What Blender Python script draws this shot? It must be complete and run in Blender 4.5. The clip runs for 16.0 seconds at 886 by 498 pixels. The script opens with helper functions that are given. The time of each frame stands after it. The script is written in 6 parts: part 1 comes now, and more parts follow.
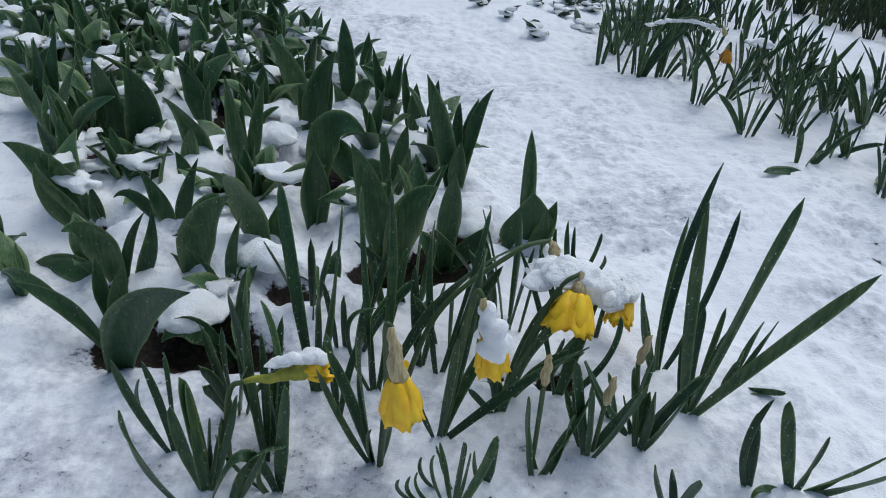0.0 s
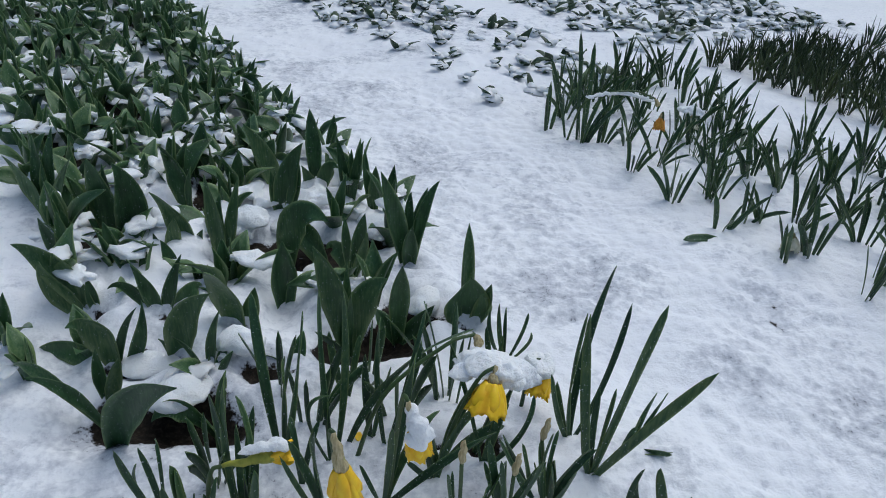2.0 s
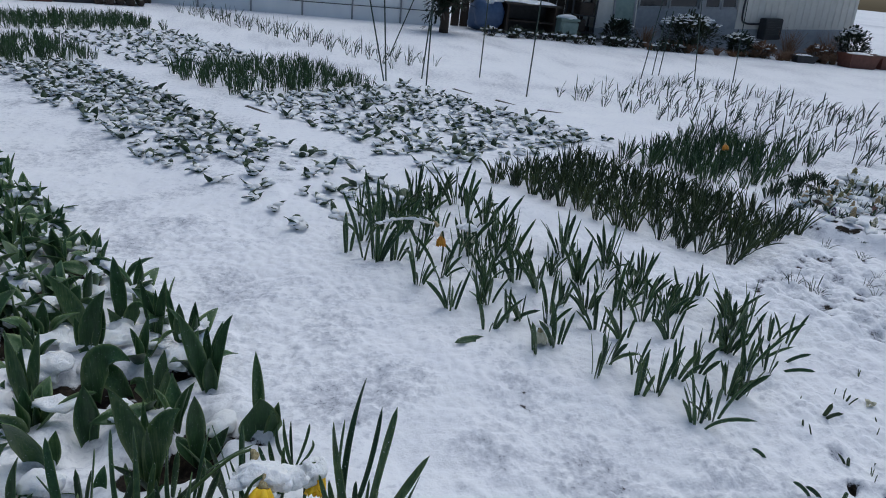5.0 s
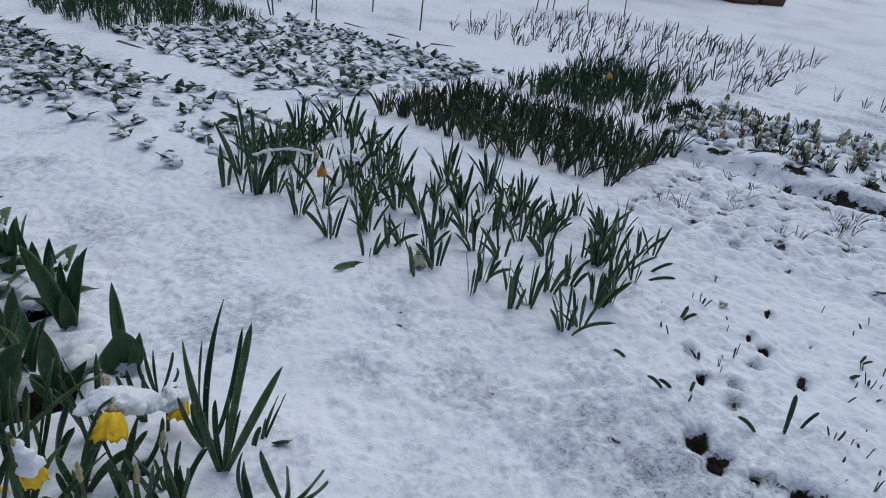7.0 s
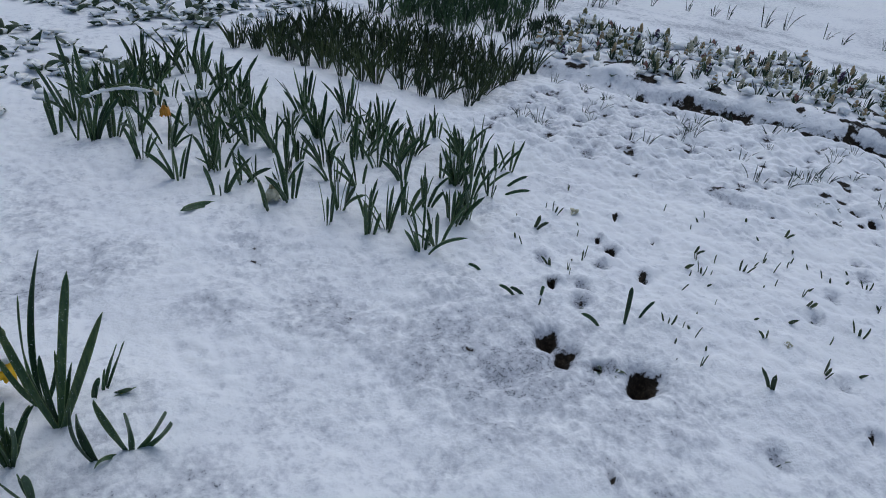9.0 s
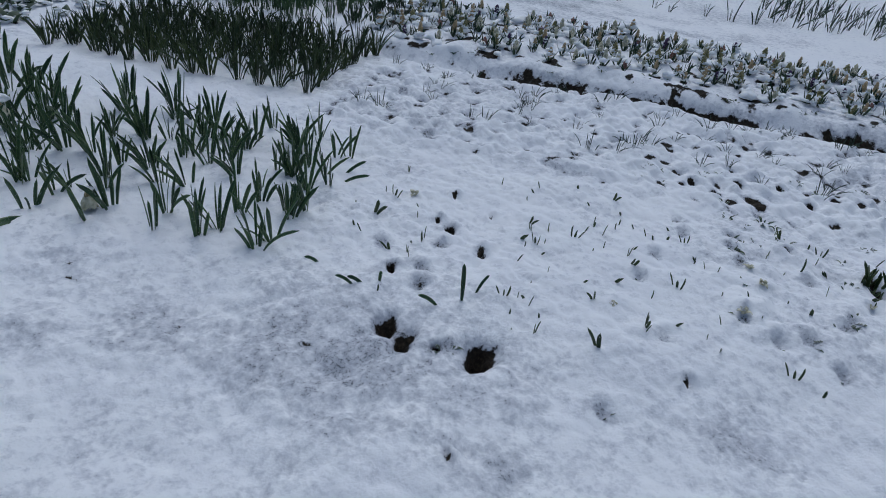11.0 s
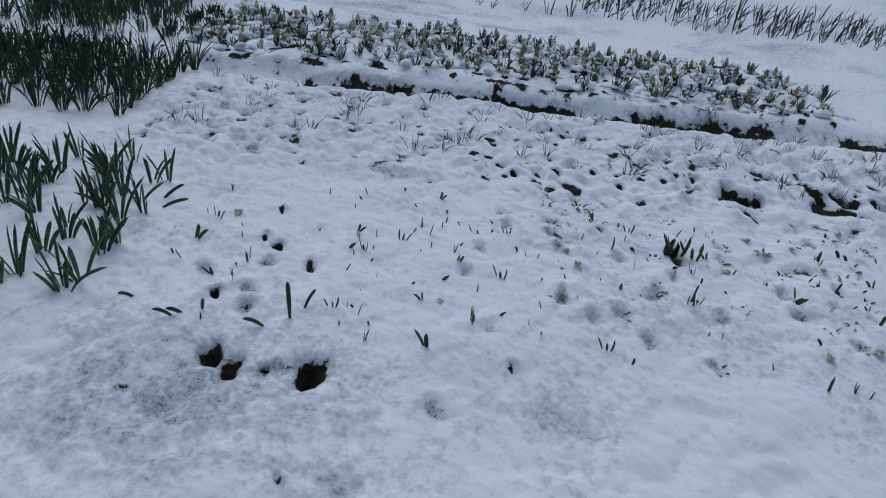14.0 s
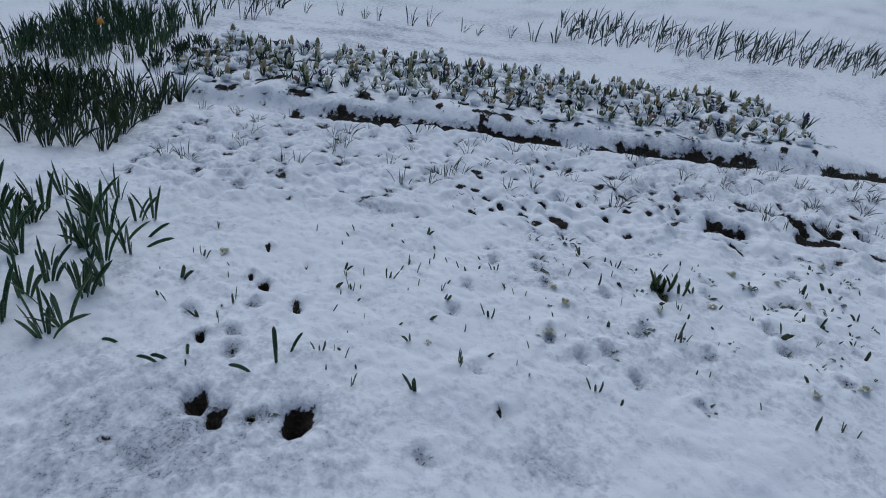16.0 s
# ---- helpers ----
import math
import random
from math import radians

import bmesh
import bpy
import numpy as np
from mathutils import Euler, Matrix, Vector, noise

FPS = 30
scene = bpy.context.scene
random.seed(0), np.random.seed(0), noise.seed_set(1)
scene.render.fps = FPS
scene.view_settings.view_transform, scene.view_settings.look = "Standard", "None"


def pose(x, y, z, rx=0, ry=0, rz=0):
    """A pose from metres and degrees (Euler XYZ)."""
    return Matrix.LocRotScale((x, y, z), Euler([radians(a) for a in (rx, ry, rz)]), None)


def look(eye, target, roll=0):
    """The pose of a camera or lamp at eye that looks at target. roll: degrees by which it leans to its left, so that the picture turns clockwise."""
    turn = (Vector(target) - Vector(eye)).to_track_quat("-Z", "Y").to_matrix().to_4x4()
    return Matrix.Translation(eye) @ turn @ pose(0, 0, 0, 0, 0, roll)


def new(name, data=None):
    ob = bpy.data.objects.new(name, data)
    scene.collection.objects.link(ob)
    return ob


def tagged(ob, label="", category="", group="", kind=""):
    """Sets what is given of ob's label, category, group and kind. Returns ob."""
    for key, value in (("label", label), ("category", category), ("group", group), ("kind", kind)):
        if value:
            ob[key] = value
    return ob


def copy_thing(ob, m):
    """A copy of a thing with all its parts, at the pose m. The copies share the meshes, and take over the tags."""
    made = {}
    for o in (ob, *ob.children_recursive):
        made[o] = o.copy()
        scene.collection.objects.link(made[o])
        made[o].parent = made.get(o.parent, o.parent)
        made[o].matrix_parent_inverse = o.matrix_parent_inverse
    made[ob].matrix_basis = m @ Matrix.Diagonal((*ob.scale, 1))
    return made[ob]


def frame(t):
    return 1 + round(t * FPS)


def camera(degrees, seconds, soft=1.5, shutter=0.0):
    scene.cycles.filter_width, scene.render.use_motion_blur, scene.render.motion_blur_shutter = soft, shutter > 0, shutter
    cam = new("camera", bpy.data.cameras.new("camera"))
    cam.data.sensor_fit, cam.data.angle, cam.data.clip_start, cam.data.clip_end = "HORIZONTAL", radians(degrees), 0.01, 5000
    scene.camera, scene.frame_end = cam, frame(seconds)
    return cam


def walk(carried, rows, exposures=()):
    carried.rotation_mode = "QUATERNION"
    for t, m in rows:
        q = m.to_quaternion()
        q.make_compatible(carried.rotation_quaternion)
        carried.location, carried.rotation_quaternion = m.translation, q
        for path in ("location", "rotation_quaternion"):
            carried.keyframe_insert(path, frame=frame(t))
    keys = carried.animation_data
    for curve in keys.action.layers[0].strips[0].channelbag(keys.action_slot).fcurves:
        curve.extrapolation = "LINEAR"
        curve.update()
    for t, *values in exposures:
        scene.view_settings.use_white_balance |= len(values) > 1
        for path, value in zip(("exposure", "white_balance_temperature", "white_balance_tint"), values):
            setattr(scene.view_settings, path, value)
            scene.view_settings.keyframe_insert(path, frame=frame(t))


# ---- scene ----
cam = camera(65.8, 16.0, soft=1.0)
PATH = [
    (0, (0.1, 0.011, 0.774), (0.098, 1.678, -0.331), 5.0),
    (0.5, (0.114, -0.009, 0.826), (0.108, 1.659, -0.278), 4.9),
    (1, (0.121, -0.033, 0.892), (0.113, 1.641, -0.204), 4.9),
    (1.5, (0.139, -0.065, 0.955), (0.139, 1.619, -0.124), 4.8),
    (2, (0.155, -0.093, 1.004), (0.204, 1.604, -0.052), 5.0),
    (2.5, (0.161, -0.128, 1.082), (0.266, 1.586, 0.057), 5.3),
    (3, (0.166, -0.217, 1.17), (0.319, 1.532, 0.213), 5.3),
    (3.5, (0.167, -0.286, 1.229), (0.4, 1.503, 0.365), 5.5),
    (4, (0.182, -0.321, 1.266), (0.481, 1.487, 0.465), 5.6),
    (4.5, (0.247, -0.343, 1.248), (0.629, 1.466, 0.484), 5.7),
    (7, (0.427, -0.427, 1.175), (1.126, 1.225, 0.29), 7.0),
    (7.5, (0.449, -0.445, 1.164), (1.202, 1.154, 0.228), 7.0),
    (8, (0.476, -0.46, 1.158), (1.291, 1.084, 0.183), 6.7),
    (8.5, (0.509, -0.474, 1.158), (1.384, 1.019, 0.156), 6.5),
    (9, (0.551, -0.495, 1.164), (1.495, 0.942, 0.141), 6.7),
    (9.5, (0.588, -0.509, 1.166), (1.603, 0.87, 0.132), 6.8),
    (10, (0.629, -0.525, 1.172), (1.714, 0.797, 0.134), 6.9),
    (12.5, (0.723, -0.62, 1.218), (2.077, 0.445, 0.201), 7.0),
    (13, (0.738, -0.632, 1.229), (2.14, 0.377, 0.22), 7.1),
    (13.5, (0.76, -0.648, 1.235), (2.188, 0.328, 0.231), 7.0),
    (14, (0.774, -0.665, 1.24), (2.228, 0.276, 0.241), 6.9),
    (14.5, (0.786, -0.666, 1.243), (2.261, 0.248, 0.249), 7.0),
    (15, (0.792, -0.655, 1.259), (2.273, 0.254, 0.268), 6.9),
    (15.5, (0.794, -0.645, 1.288), (2.276, 0.271, 0.305), 6.9),
    (16, (0.802, -0.64, 1.3), (2.295, 0.292, 0.35), 6.9),
]
walk(cam, [(t, look(eye, target, roll)) for t, eye, target, roll in PATH], [(0.0, -0.36, 5750, 2), (2.0, -0.42, 5730, 2), (4.0, -0.6, 5700, 3), (7.0, -0.72, 5640, 4.2), (10.0, -0.88, 5510, 3.4), (12.5, -0.96, 5460, 3), (16.0, -1.0, 5390, 3)])

# ---- light: an overcast morning ----
world = bpy.data.worlds.new("overcast_sky")
scene.world = world
world.use_nodes = True
wn, wl = world.node_tree.nodes, world.node_tree.links
wn.clear()
w_out, w_bg, w_sky = wn.new("ShaderNodeOutputWorld"), wn.new("ShaderNodeBackground"), wn.new("ShaderNodeTexSky")
w_sky.sky_type, w_sky.sun_disc = "NISHITA", False
w_sky.sun_elevation, w_sky.sun_rotation = radians(62), radians(38.7)
w_sky.air_density, w_sky.dust_density, w_sky.ozone_density = 1.0, 4.0, 1.0
w_bg.inputs["Strength"].default_value = 0.12
wl.new(w_sky.outputs[0], w_bg.inputs[0])
wl.new(w_bg.outputs[0], w_out.inputs[0])
sun = new("sun", bpy.data.lights.new("sun", "SUN"))
sun.data.energy, sun.data.angle, sun.data.color = 1.2, radians(70), (1.0, 0.975, 0.955)
sun.matrix_basis = look((4, 5, 12), (0, 0, 0))

# ---- materials ----


def material(name):
    mat = bpy.data.materials.new(name)
    mat.use_nodes = True
    nt = mat.node_tree
    return mat, nt, nt.nodes["Principled BSDF"]


def node(nt, kind, **values):
    n = nt.nodes.new(kind)
    for key, value in values.items():
        n.inputs[key].default_value = value
    return n


def ramp(nt, source, stops):
    r = nt.nodes.new("ShaderNodeValToRGB")
    els = r.color_ramp.elements
    while len(els) < len(stops):
        els.new(0.5)
    for el, (place, colour) in zip(els, stops):
        el.position, el.color = place, (*colour, 1) if len(colour) == 3 else colour
    nt.links.new(source, r.inputs[0])
    return r.outputs[0]


def mix(nt, fac, a, b):
    m = nt.nodes.new("ShaderNodeMix")
    m.data_type = "RGBA"
    for socket, value in ((m.inputs[0], fac), (m.inputs[6], a), (m.inputs[7], b)):
        if isinstance(value, (int, float)):
            socket.default_value = value
        elif isinstance(value, tuple):
            socket.default_value = (*value, 1)
        else:
            nt.links.new(value, socket)
    return m.outputs[2]


def maths(nt, op, a, b=0.0, clamp=False):
    m = nt.nodes.new("ShaderNodeMath")
    m.operation, m.use_clamp = op, clamp
    for socket, value in zip(m.inputs, (a, b)):
        if isinstance(value, (int, float)):
            socket.default_value = value
        else:
            nt.links.new(value, socket)
    return m.outputs[0]


def noise_tex(nt, scale, detail=3.0, rough=0.5, coords="Object", stretch=None):
    tc = nt.nodes.new("ShaderNodeTexCoord")
    n = node(nt, "ShaderNodeTexNoise", Scale=scale, Detail=detail, Roughness=rough)
    src = tc.outputs[coords]
    if stretch:
        mp = node(nt, "ShaderNodeMapping", Scale=stretch)
        nt.links.new(src, mp.inputs[0])
        src = mp.outputs[0]
    nt.links.new(src, n.inputs["Vector"])
    return n.outputs["Fac"]


def bump(nt, bsdf, height, strength, distance):
    b = node(nt, "ShaderNodeBump", Strength=strength, Distance=distance)
    nt.links.new(height, b.inputs["Height"])
    nt.links.new(b.outputs[0], bsdf.inputs["Normal"])


def soil_colour(nt):
    return ramp(nt, noise_tex(nt, 90, 5, 0.7), [(0.3, (0.006, 0.005, 0.004)), (0.5, (0.018, 0.0135, 0.0095)), (0.75, (0.062, 0.046, 0.030))])


def ground_material():
    """Loose snow, thin and grey in places, that gives way to dark earth where the mesh's own attribute says so."""
    mat, nt, b = material("snow_over_soil")
    at = nt.nodes.new("ShaderNodeAttribute")
    at.attribute_name = "bare"
    th = nt.nodes.new("ShaderNodeAttribute")
    th.attribute_name = "thin"
    grit, fine, clots, mid, wide = noise_tex(nt, 420, 2, 0.6), noise_tex(nt, 150, 3, 0.6), noise_tex(nt, 62, 4, 0.6), noise_tex(nt, 24, 4, 0.55), noise_tex(nt, 4, 5, 0.6)

    def off(source, much):
        return maths(nt, "MULTIPLY", maths(nt, "SUBTRACT", source, 0.5), much)

    # bare earth with a crumbled edge
    f = maths(nt, "ADD", off(fine, 0.5), off(mid, 2.0))
    f = maths(nt, "MULTIPLY", maths(nt, "SUBTRACT", maths(nt, "ADD", at.outputs["Fac"], f), 0.68), 6.0, True)
    # wet grey slush where the snow is thin, painted grey of dips, and single crumbs of earth in it
    slush = maths(nt, "ADD", maths(nt, "ADD", off(clots, 2.6), off(mid, 2.6)), maths(nt, "ADD", maths(nt, "MULTIPLY", at.outputs["Fac"], 1.1), maths(nt, "MULTIPLY", th.outputs["Fac"], 1.25)))
    slush = maths(nt, "MULTIPLY", maths(nt, "SUBTRACT", slush, 0.38), 0.72, True)
    crumbs = maths(nt, "ADD", maths(nt, "ADD", off(fine, 3.2), off(grit, 0.8)), maths(nt, "MULTIPLY", slush, 1.15))
    crumbs = maths(nt, "MULTIPLY", maths(nt, "SUBTRACT", crumbs, 1.12), 1.8, True)
    snow = ramp(nt, maths(nt, "ADD", maths(nt, "MULTIPLY", wide, 0.6), maths(nt, "MULTIPLY", mid, 0.4)), [(0.35, (0.94, 0.935, 0.945)), (0.68, (0.865, 0.862, 0.895))])
    snow = mix(nt, slush, snow, (0.47, 0.48, 0.53))
    snow = mix(nt, crumbs, snow, (0.115, 0.12, 0.135))
    nt.links.new(mix(nt, f, snow, soil_colour(nt)), b.inputs["Base Color"])
    b.inputs["Roughness"].default_value = 0.85
    b.inputs["Specular IOR Level"].default_value = 0.2
    grain = maths(nt, "ADD", maths(nt, "MULTIPLY", grit, 0.08), maths(nt, "ADD", maths(nt, "MULTIPLY", fine, 0.45), maths(nt, "ADD", maths(nt, "MULTIPLY", clots, 0.9), maths(nt, "MULTIPLY", mid, 1.2))))
    bump(nt, b, grain, 0.6, 0.006)
    return mat


def snow_material():
    mat, nt, b = material("fresh_snow")
    nt.links.new(ramp(nt, noise_tex(nt, 20, 3), [(0.3, (0.93, 0.925, 0.925)), (0.7, (0.96, 0.955, 0.95))]), b.inputs["Base Color"])
    b.inputs["Roughness"].default_value = 0.8
    b.inputs["Specular IOR Level"].default_value = 0.25
    b.inputs["Subsurface Weight"].default_value, b.inputs["Subsurface Scale"].default_value = 0.6, 0.012
    b.inputs["Subsurface Radius"].default_value = (1.0, 1.05, 1.15)
    bump(nt, b, maths(nt, "ADD", noise_tex(nt, 260, 3, 0.7), noise_tex(nt, 90, 3, 0.6)), 0.7, 0.004)
    return mat


def leaf_material(name, dark, mid, light, flecks=0.0, rough=0.45):
    """Waxy blade with long veins and a pale rim, and grains of snow sticking to it where flecks is above 0."""
    mat, nt, b = material(name)
    info = nt.nodes.new("ShaderNodeObjectInfo")
    geo = nt.nodes.new("ShaderNodeNewGeometry")
    rim = nt.nodes.new("ShaderNodeAttribute")
    rim.attribute_name = "rim"
    veins = noise_tex(nt, 40, 3, 0.6, stretch=(6.0, 6.0, 0.4))
    blot = noise_tex(nt, 25, 4, 0.6)
    v = maths(nt, "ADD", maths(nt, "MULTIPLY", veins, 0.5), maths(nt, "MULTIPLY", blot, 0.4))
    v = maths(nt, "ADD", v, maths(nt, "MULTIPLY", maths(nt, "SUBTRACT", info.outputs["Random"], 0.5), 0.25))
    v = maths(nt, "ADD", v, maths(nt, "MULTIPLY", maths(nt, "SUBTRACT", geo.outputs["Random Per Island"], 0.5), 0.2))
    v = maths(nt, "ADD", v, maths(nt, "MULTIPLY", maths(nt, "POWER", rim.outputs["Fac"], 7.0), 0.5))
    col = ramp(nt, v, [(0.28, dark), (0.52, mid), (0.85, light)])
    if flecks:
        spots = maths(nt, "MULTIPLY", maths(nt, "SUBTRACT", maths(nt, "ADD", noise_tex(nt, 330, 2, 0.5), maths(nt, "MULTIPLY", rim.outputs["Fac"], 0.04)), 0.75 - flecks), 14, True)
        col = mix(nt, spots, col, (0.85, 0.86, 0.88))
    nt.links.new(col, b.inputs["Base Color"])
    b.inputs["Roughness"].default_value = rough
    b.inputs["Specular IOR Level"].default_value = 0.35
    bump(nt, b, veins, 0.35, 0.0015)
    return mat


def plain(name, low, high, scale=30, rough=0.6, metal=0.0, relief=0.0, stretch=None):
    mat, nt, b = material(name)
    n = noise_tex(nt, scale, 4, 0.6, stretch=stretch)
    nt.links.new(ramp(nt, n, [(0.3, low), (0.7, high)]), b.inputs["Base Color"])
    b.inputs["Roughness"].default_value, b.inputs["Metallic"].default_value = rough, metal
    if relief:
        bump(nt, b, n, 0.5, relief)
    return mat


GROUND = ground_material()
SNOW = snow_material()
TULIP = leaf_material("tulip_leaf", (0.020, 0.053, 0.019), (0.050, 0.112, 0.038), (0.19, 0.26, 0.105), 0.04, 0.4)
DAFF = leaf_material("daffodil_leaf", (0.013, 0.037, 0.016), (0.036, 0.084, 0.030), (0.15, 0.21, 0.07), 0.055, 0.42)
THIN = leaf_material("jonquil_leaf", (0.016, 0.033, 0.013), (0.042, 0.068, 0.023), (0.13, 0.155, 0.05), 0.04)
ONION = leaf_material("onion_leaf", (0.012, 0.028, 0.018), (0.028, 0.052, 0.028), (0.08, 0.12, 0.05), 0.0)
FROSTED = leaf_material("frosted_leaf", (0.02, 0.035, 0.018), (0.05, 0.07, 0.035), (0.14, 0.16, 0.09), 0.17)
LIME = plain("yellow_green_tube", (0.22, 0.24, 0.02), (0.50, 0.46, 0.06), 60, 0.5, 0, 0.001)
# leaf green darkened, with the shade of leaf undersides put into the colour
LOWLEAF = leaf_material("shaded_low_leaf", (0.012, 0.029, 0.013), (0.028, 0.058, 0.024), (0.08, 0.12, 0.05), 0.03, 0.45)
STEM = leaf_material("stem", (0.03, 0.06, 0.02), (0.06, 0.10, 0.03), (0.12, 0.15, 0.05), 0.05)
YELLOW = plain("yellow_petal", (0.88, 0.47, 0.004), (0.98, 0.66, 0.008), 60, 0.5, 0, 0.001)
TAN = plain("tan_bud", (0.34, 0.24, 0.12), (0.60, 0.47, 0.28), 120, 0.7, 0, 0.002)
PAPER = plain("papery_spathe", (0.26, 0.20, 0.07), (0.66, 0.55, 0.32), 70, 0.55, 0, 0.003, (4, 4, 0.6))
CREAM = plain("cream_petal", (0.50, 0.47, 0.31), (0.72, 0.69, 0.56), 80, 0.6)
WHITE = plain("white_petal", (0.66, 0.66, 0.55), (0.80, 0.80, 0.72), 60, 0.5)
ORANGE = plain("orange_petal", (0.55, 0.20, 0.01), (0.75, 0.36, 0.03), 60, 0.5)
BUDS = plain("greenish_bud", (0.16, 0.16, 0.06), (0.36, 0.32, 0.15), 90, 0.6)
PINK = plain("faded_pink_bud", (0.20, 0.09, 0.08), (0.36, 0.20, 0.15), 80, 0.6)
PURPLE = plain("purple_bud", (0.035, 0.02, 0.06), (0.11, 0.06, 0.15), 80, 0.6)
POLE = plain("green_coated_pole", (0.015, 0.035, 0.025), (0.03, 0.055, 0.04), 40, 0.4)
BARK = plain("bark", (0.03, 0.022, 0.016), (0.08, 0.06, 0.045), 40, 0.85, 0, 0.004)
WOOD = plain("weathered_board", (0.03, 0.026, 0.022), (0.09, 0.075, 0.06), 20, 0.8, 0, 0.003, (1, 8, 8))
SHEET = plain("greenhouse_film", (0.76, 0.78, 0.79), (0.90, 0.91, 0.91), 1.2, 0.45, 0, 0, (1, 1, 0.2))
SIDING = plain("cream_siding", (0.62, 0.60, 0.54), (0.72, 0.70, 0.64), 6, 0.6)
PLINTH = plain("grey_plinth", (0.27, 0.29, 0.31), (0.35, 0.37, 0.39), 10, 0.7)
TERRA = plain("brown_planter", (0.10, 0.035, 0.022), (0.16, 0.06, 0.04), 12, 0.6)
DARKMETAL = plain("dark_steel", (0.015, 0.017, 0.02), (0.04, 0.042, 0.045), 15, 0.5)
ALU = plain("window_frame_grey", (0.25, 0.26, 0.27), (0.34, 0.35, 0.36), 20, 0.45)
BLUE = plain("blue_paint", (0.05, 0.09, 0.18), (0.08, 0.13, 0.24), 12, 0.4)
GREENBIN = plain("pale_green_plastic", (0.20, 0.28, 0.25), (0.28, 0.36, 0.32), 10, 0.5)
DRY = plain("dry_stems", (0.14, 0.07, 0.035), (0.28, 0.17, 0.10), 30, 0.8)
BUSH = leaf_material("shrub_leaf", (0.012, 0.020, 0.012), (0.03, 0.045, 0.022), (0.09, 0.07, 0.05), 0.0, 0.6)
GLASS, _nt, _b = material("window_glass")
_b.inputs["Base Color"].default_value = (0.02, 0.025, 0.03, 1)
_b.inputs["Roughness"].default_value = 0.05

# ---- shape helpers ----
D = Vector((-0.54, 0.8417, 0.0))  # along the beds
N = Vector((0.8417, 0.54, 0.0))  # across them


def bed(s, u):
    return D.x * s + N.x * u, D.y * s + N.y * u


def mesh_object(name, verts, faces, mat, parent=None, label="", smooth=True):
    me = bpy.data.meshes.new(name)
    me.from_pydata([tuple(v) for v in verts], [], faces)
    me.materials.append(mat)
    if smooth:
        me.polygons.foreach_set("use_smooth", [True] * len(me.polygons))
    me.update()
    ob = new(name, me)
    ob.parent = parent
    if label:
        ob["label"] = label
    return ob


def box_object(name, mat, x0, x1, y0, y1, z0, z1, parent=None, label="", bevel=0.0):
    bm = bmesh.new()
    bmesh.ops.create_cube(bm, size=1.0)
    for v in bm.verts:
        v.co = Vector((x0 + (v.co.x + 0.5) * (x1 - x0), y0 + (v.co.y + 0.5) * (y1 - y0), z0 + (v.co.z + 0.5) * (z1 - z0)))
    if bevel:
        bmesh.ops.bevel(bm, geom=bm.edges[:], offset=bevel, segments=2, affect="EDGES")
    me = bpy.data.meshes.new(name)
    bm.to_mesh(me)
    bm.free()
    me.materials.append(mat)
    ob = new(name, me)
    ob.parent = parent
    if label:
        ob["label"] = label
    return ob


def strap(u):
    return 0.55 + 0.45 * min(1.0, u * 2.5) if u < 0.72 else math.sqrt(max(0.0, 1 - ((u - 0.72) / 0.28) ** 2)) * 0.98 + 0.02


def lance(u):
    return max(0.03, (0.45 + 1.25 * u) if u < 0.44 else 1.0 * (1 - ((u - 0.44) / 0.56) ** 1.7))


def blade(verts, faces, p0, p1, p2, width, front, cup=0.3, shape=strap, n=10, thick=0.0012, twist=0.0, wave=0.0, across=(-1, -0.5, 0, 0.5, 1)):
    """A leaf along a bent line from p0 over p1 to p2, its inner side towards front."""
    p0, p1, p2, front = Vector(p0), Vector(p1), Vector(p2), Vector(front)
    k, m = len(verts), len(across)
    for i in range(n + 1):
        u = i / n
        c = p0 * (1 - u) ** 2 + p1 * 2 * u * (1 - u) + p2 * u * u
        t = ((p1 - p0) * (1 - u) + (p2 - p1) * u).normalized()
        side = t.cross(front)
        if side.length < 1e-4:
            side = t.orthogonal()
        side.normalize()
        if twist:
            side = Matrix.Rotation(twist * u, 3, t) @ side
        up = side.cross(t)
        w = width * 0.5 * shape(u)
        bend = cup * (1.0 - 0.4 * u)
        ring = [c + side * (w * j) + up * (w * (bend * (j * j - 0.3) + wave * j * math.sin(7 * u + 40 * width))) for j in across]
        verts += ring + [r - up * thick * (1.4 if abs(j) < 0.9 else 0.3) for j, r in zip(across, ring)][::-1]
    r = 2 * m
    for i in range(n):
        a, b = k + i * r, k + (i + 1) * r
        faces += [(a + j, a + (j + 1) % r, b + (j + 1) % r, b + j) for j in range(r)]
    faces.append(tuple(k + n * r + j for j in range(r)))
    faces.append(tuple(k + j for j in reversed(range(r))))


def tube(verts, faces, path, radii, sides=7):
    k = len(verts)
    path = [Vector(p) for p in path]
    for i, c in enumerate(path):
        t = (path[min(i + 1, len(path) - 1)] - path[max(i - 1, 0)]).normalized()
        a = t.orthogonal().normalized() if i == 0 else (a - t * a.dot(t)).normalized()
        b = t.cross(a)
        verts += [c + (a * math.cos(q) + b * math.sin(q)) * radii[i] for q in (2 * math.pi * j / sides for j in range(sides))]
    for i in range(len(path) - 1):
        for j in range(sides):
            p, q = k + i * sides + j, k + i * sides + (j + 1) % sides
            faces.append((p, q, q + sides, p + sides))
    faces.append(tuple(k + j for j in reversed(range(sides))))
    faces.append(tuple(k + (len(path) - 1) * sides + j for j in range(sides)))


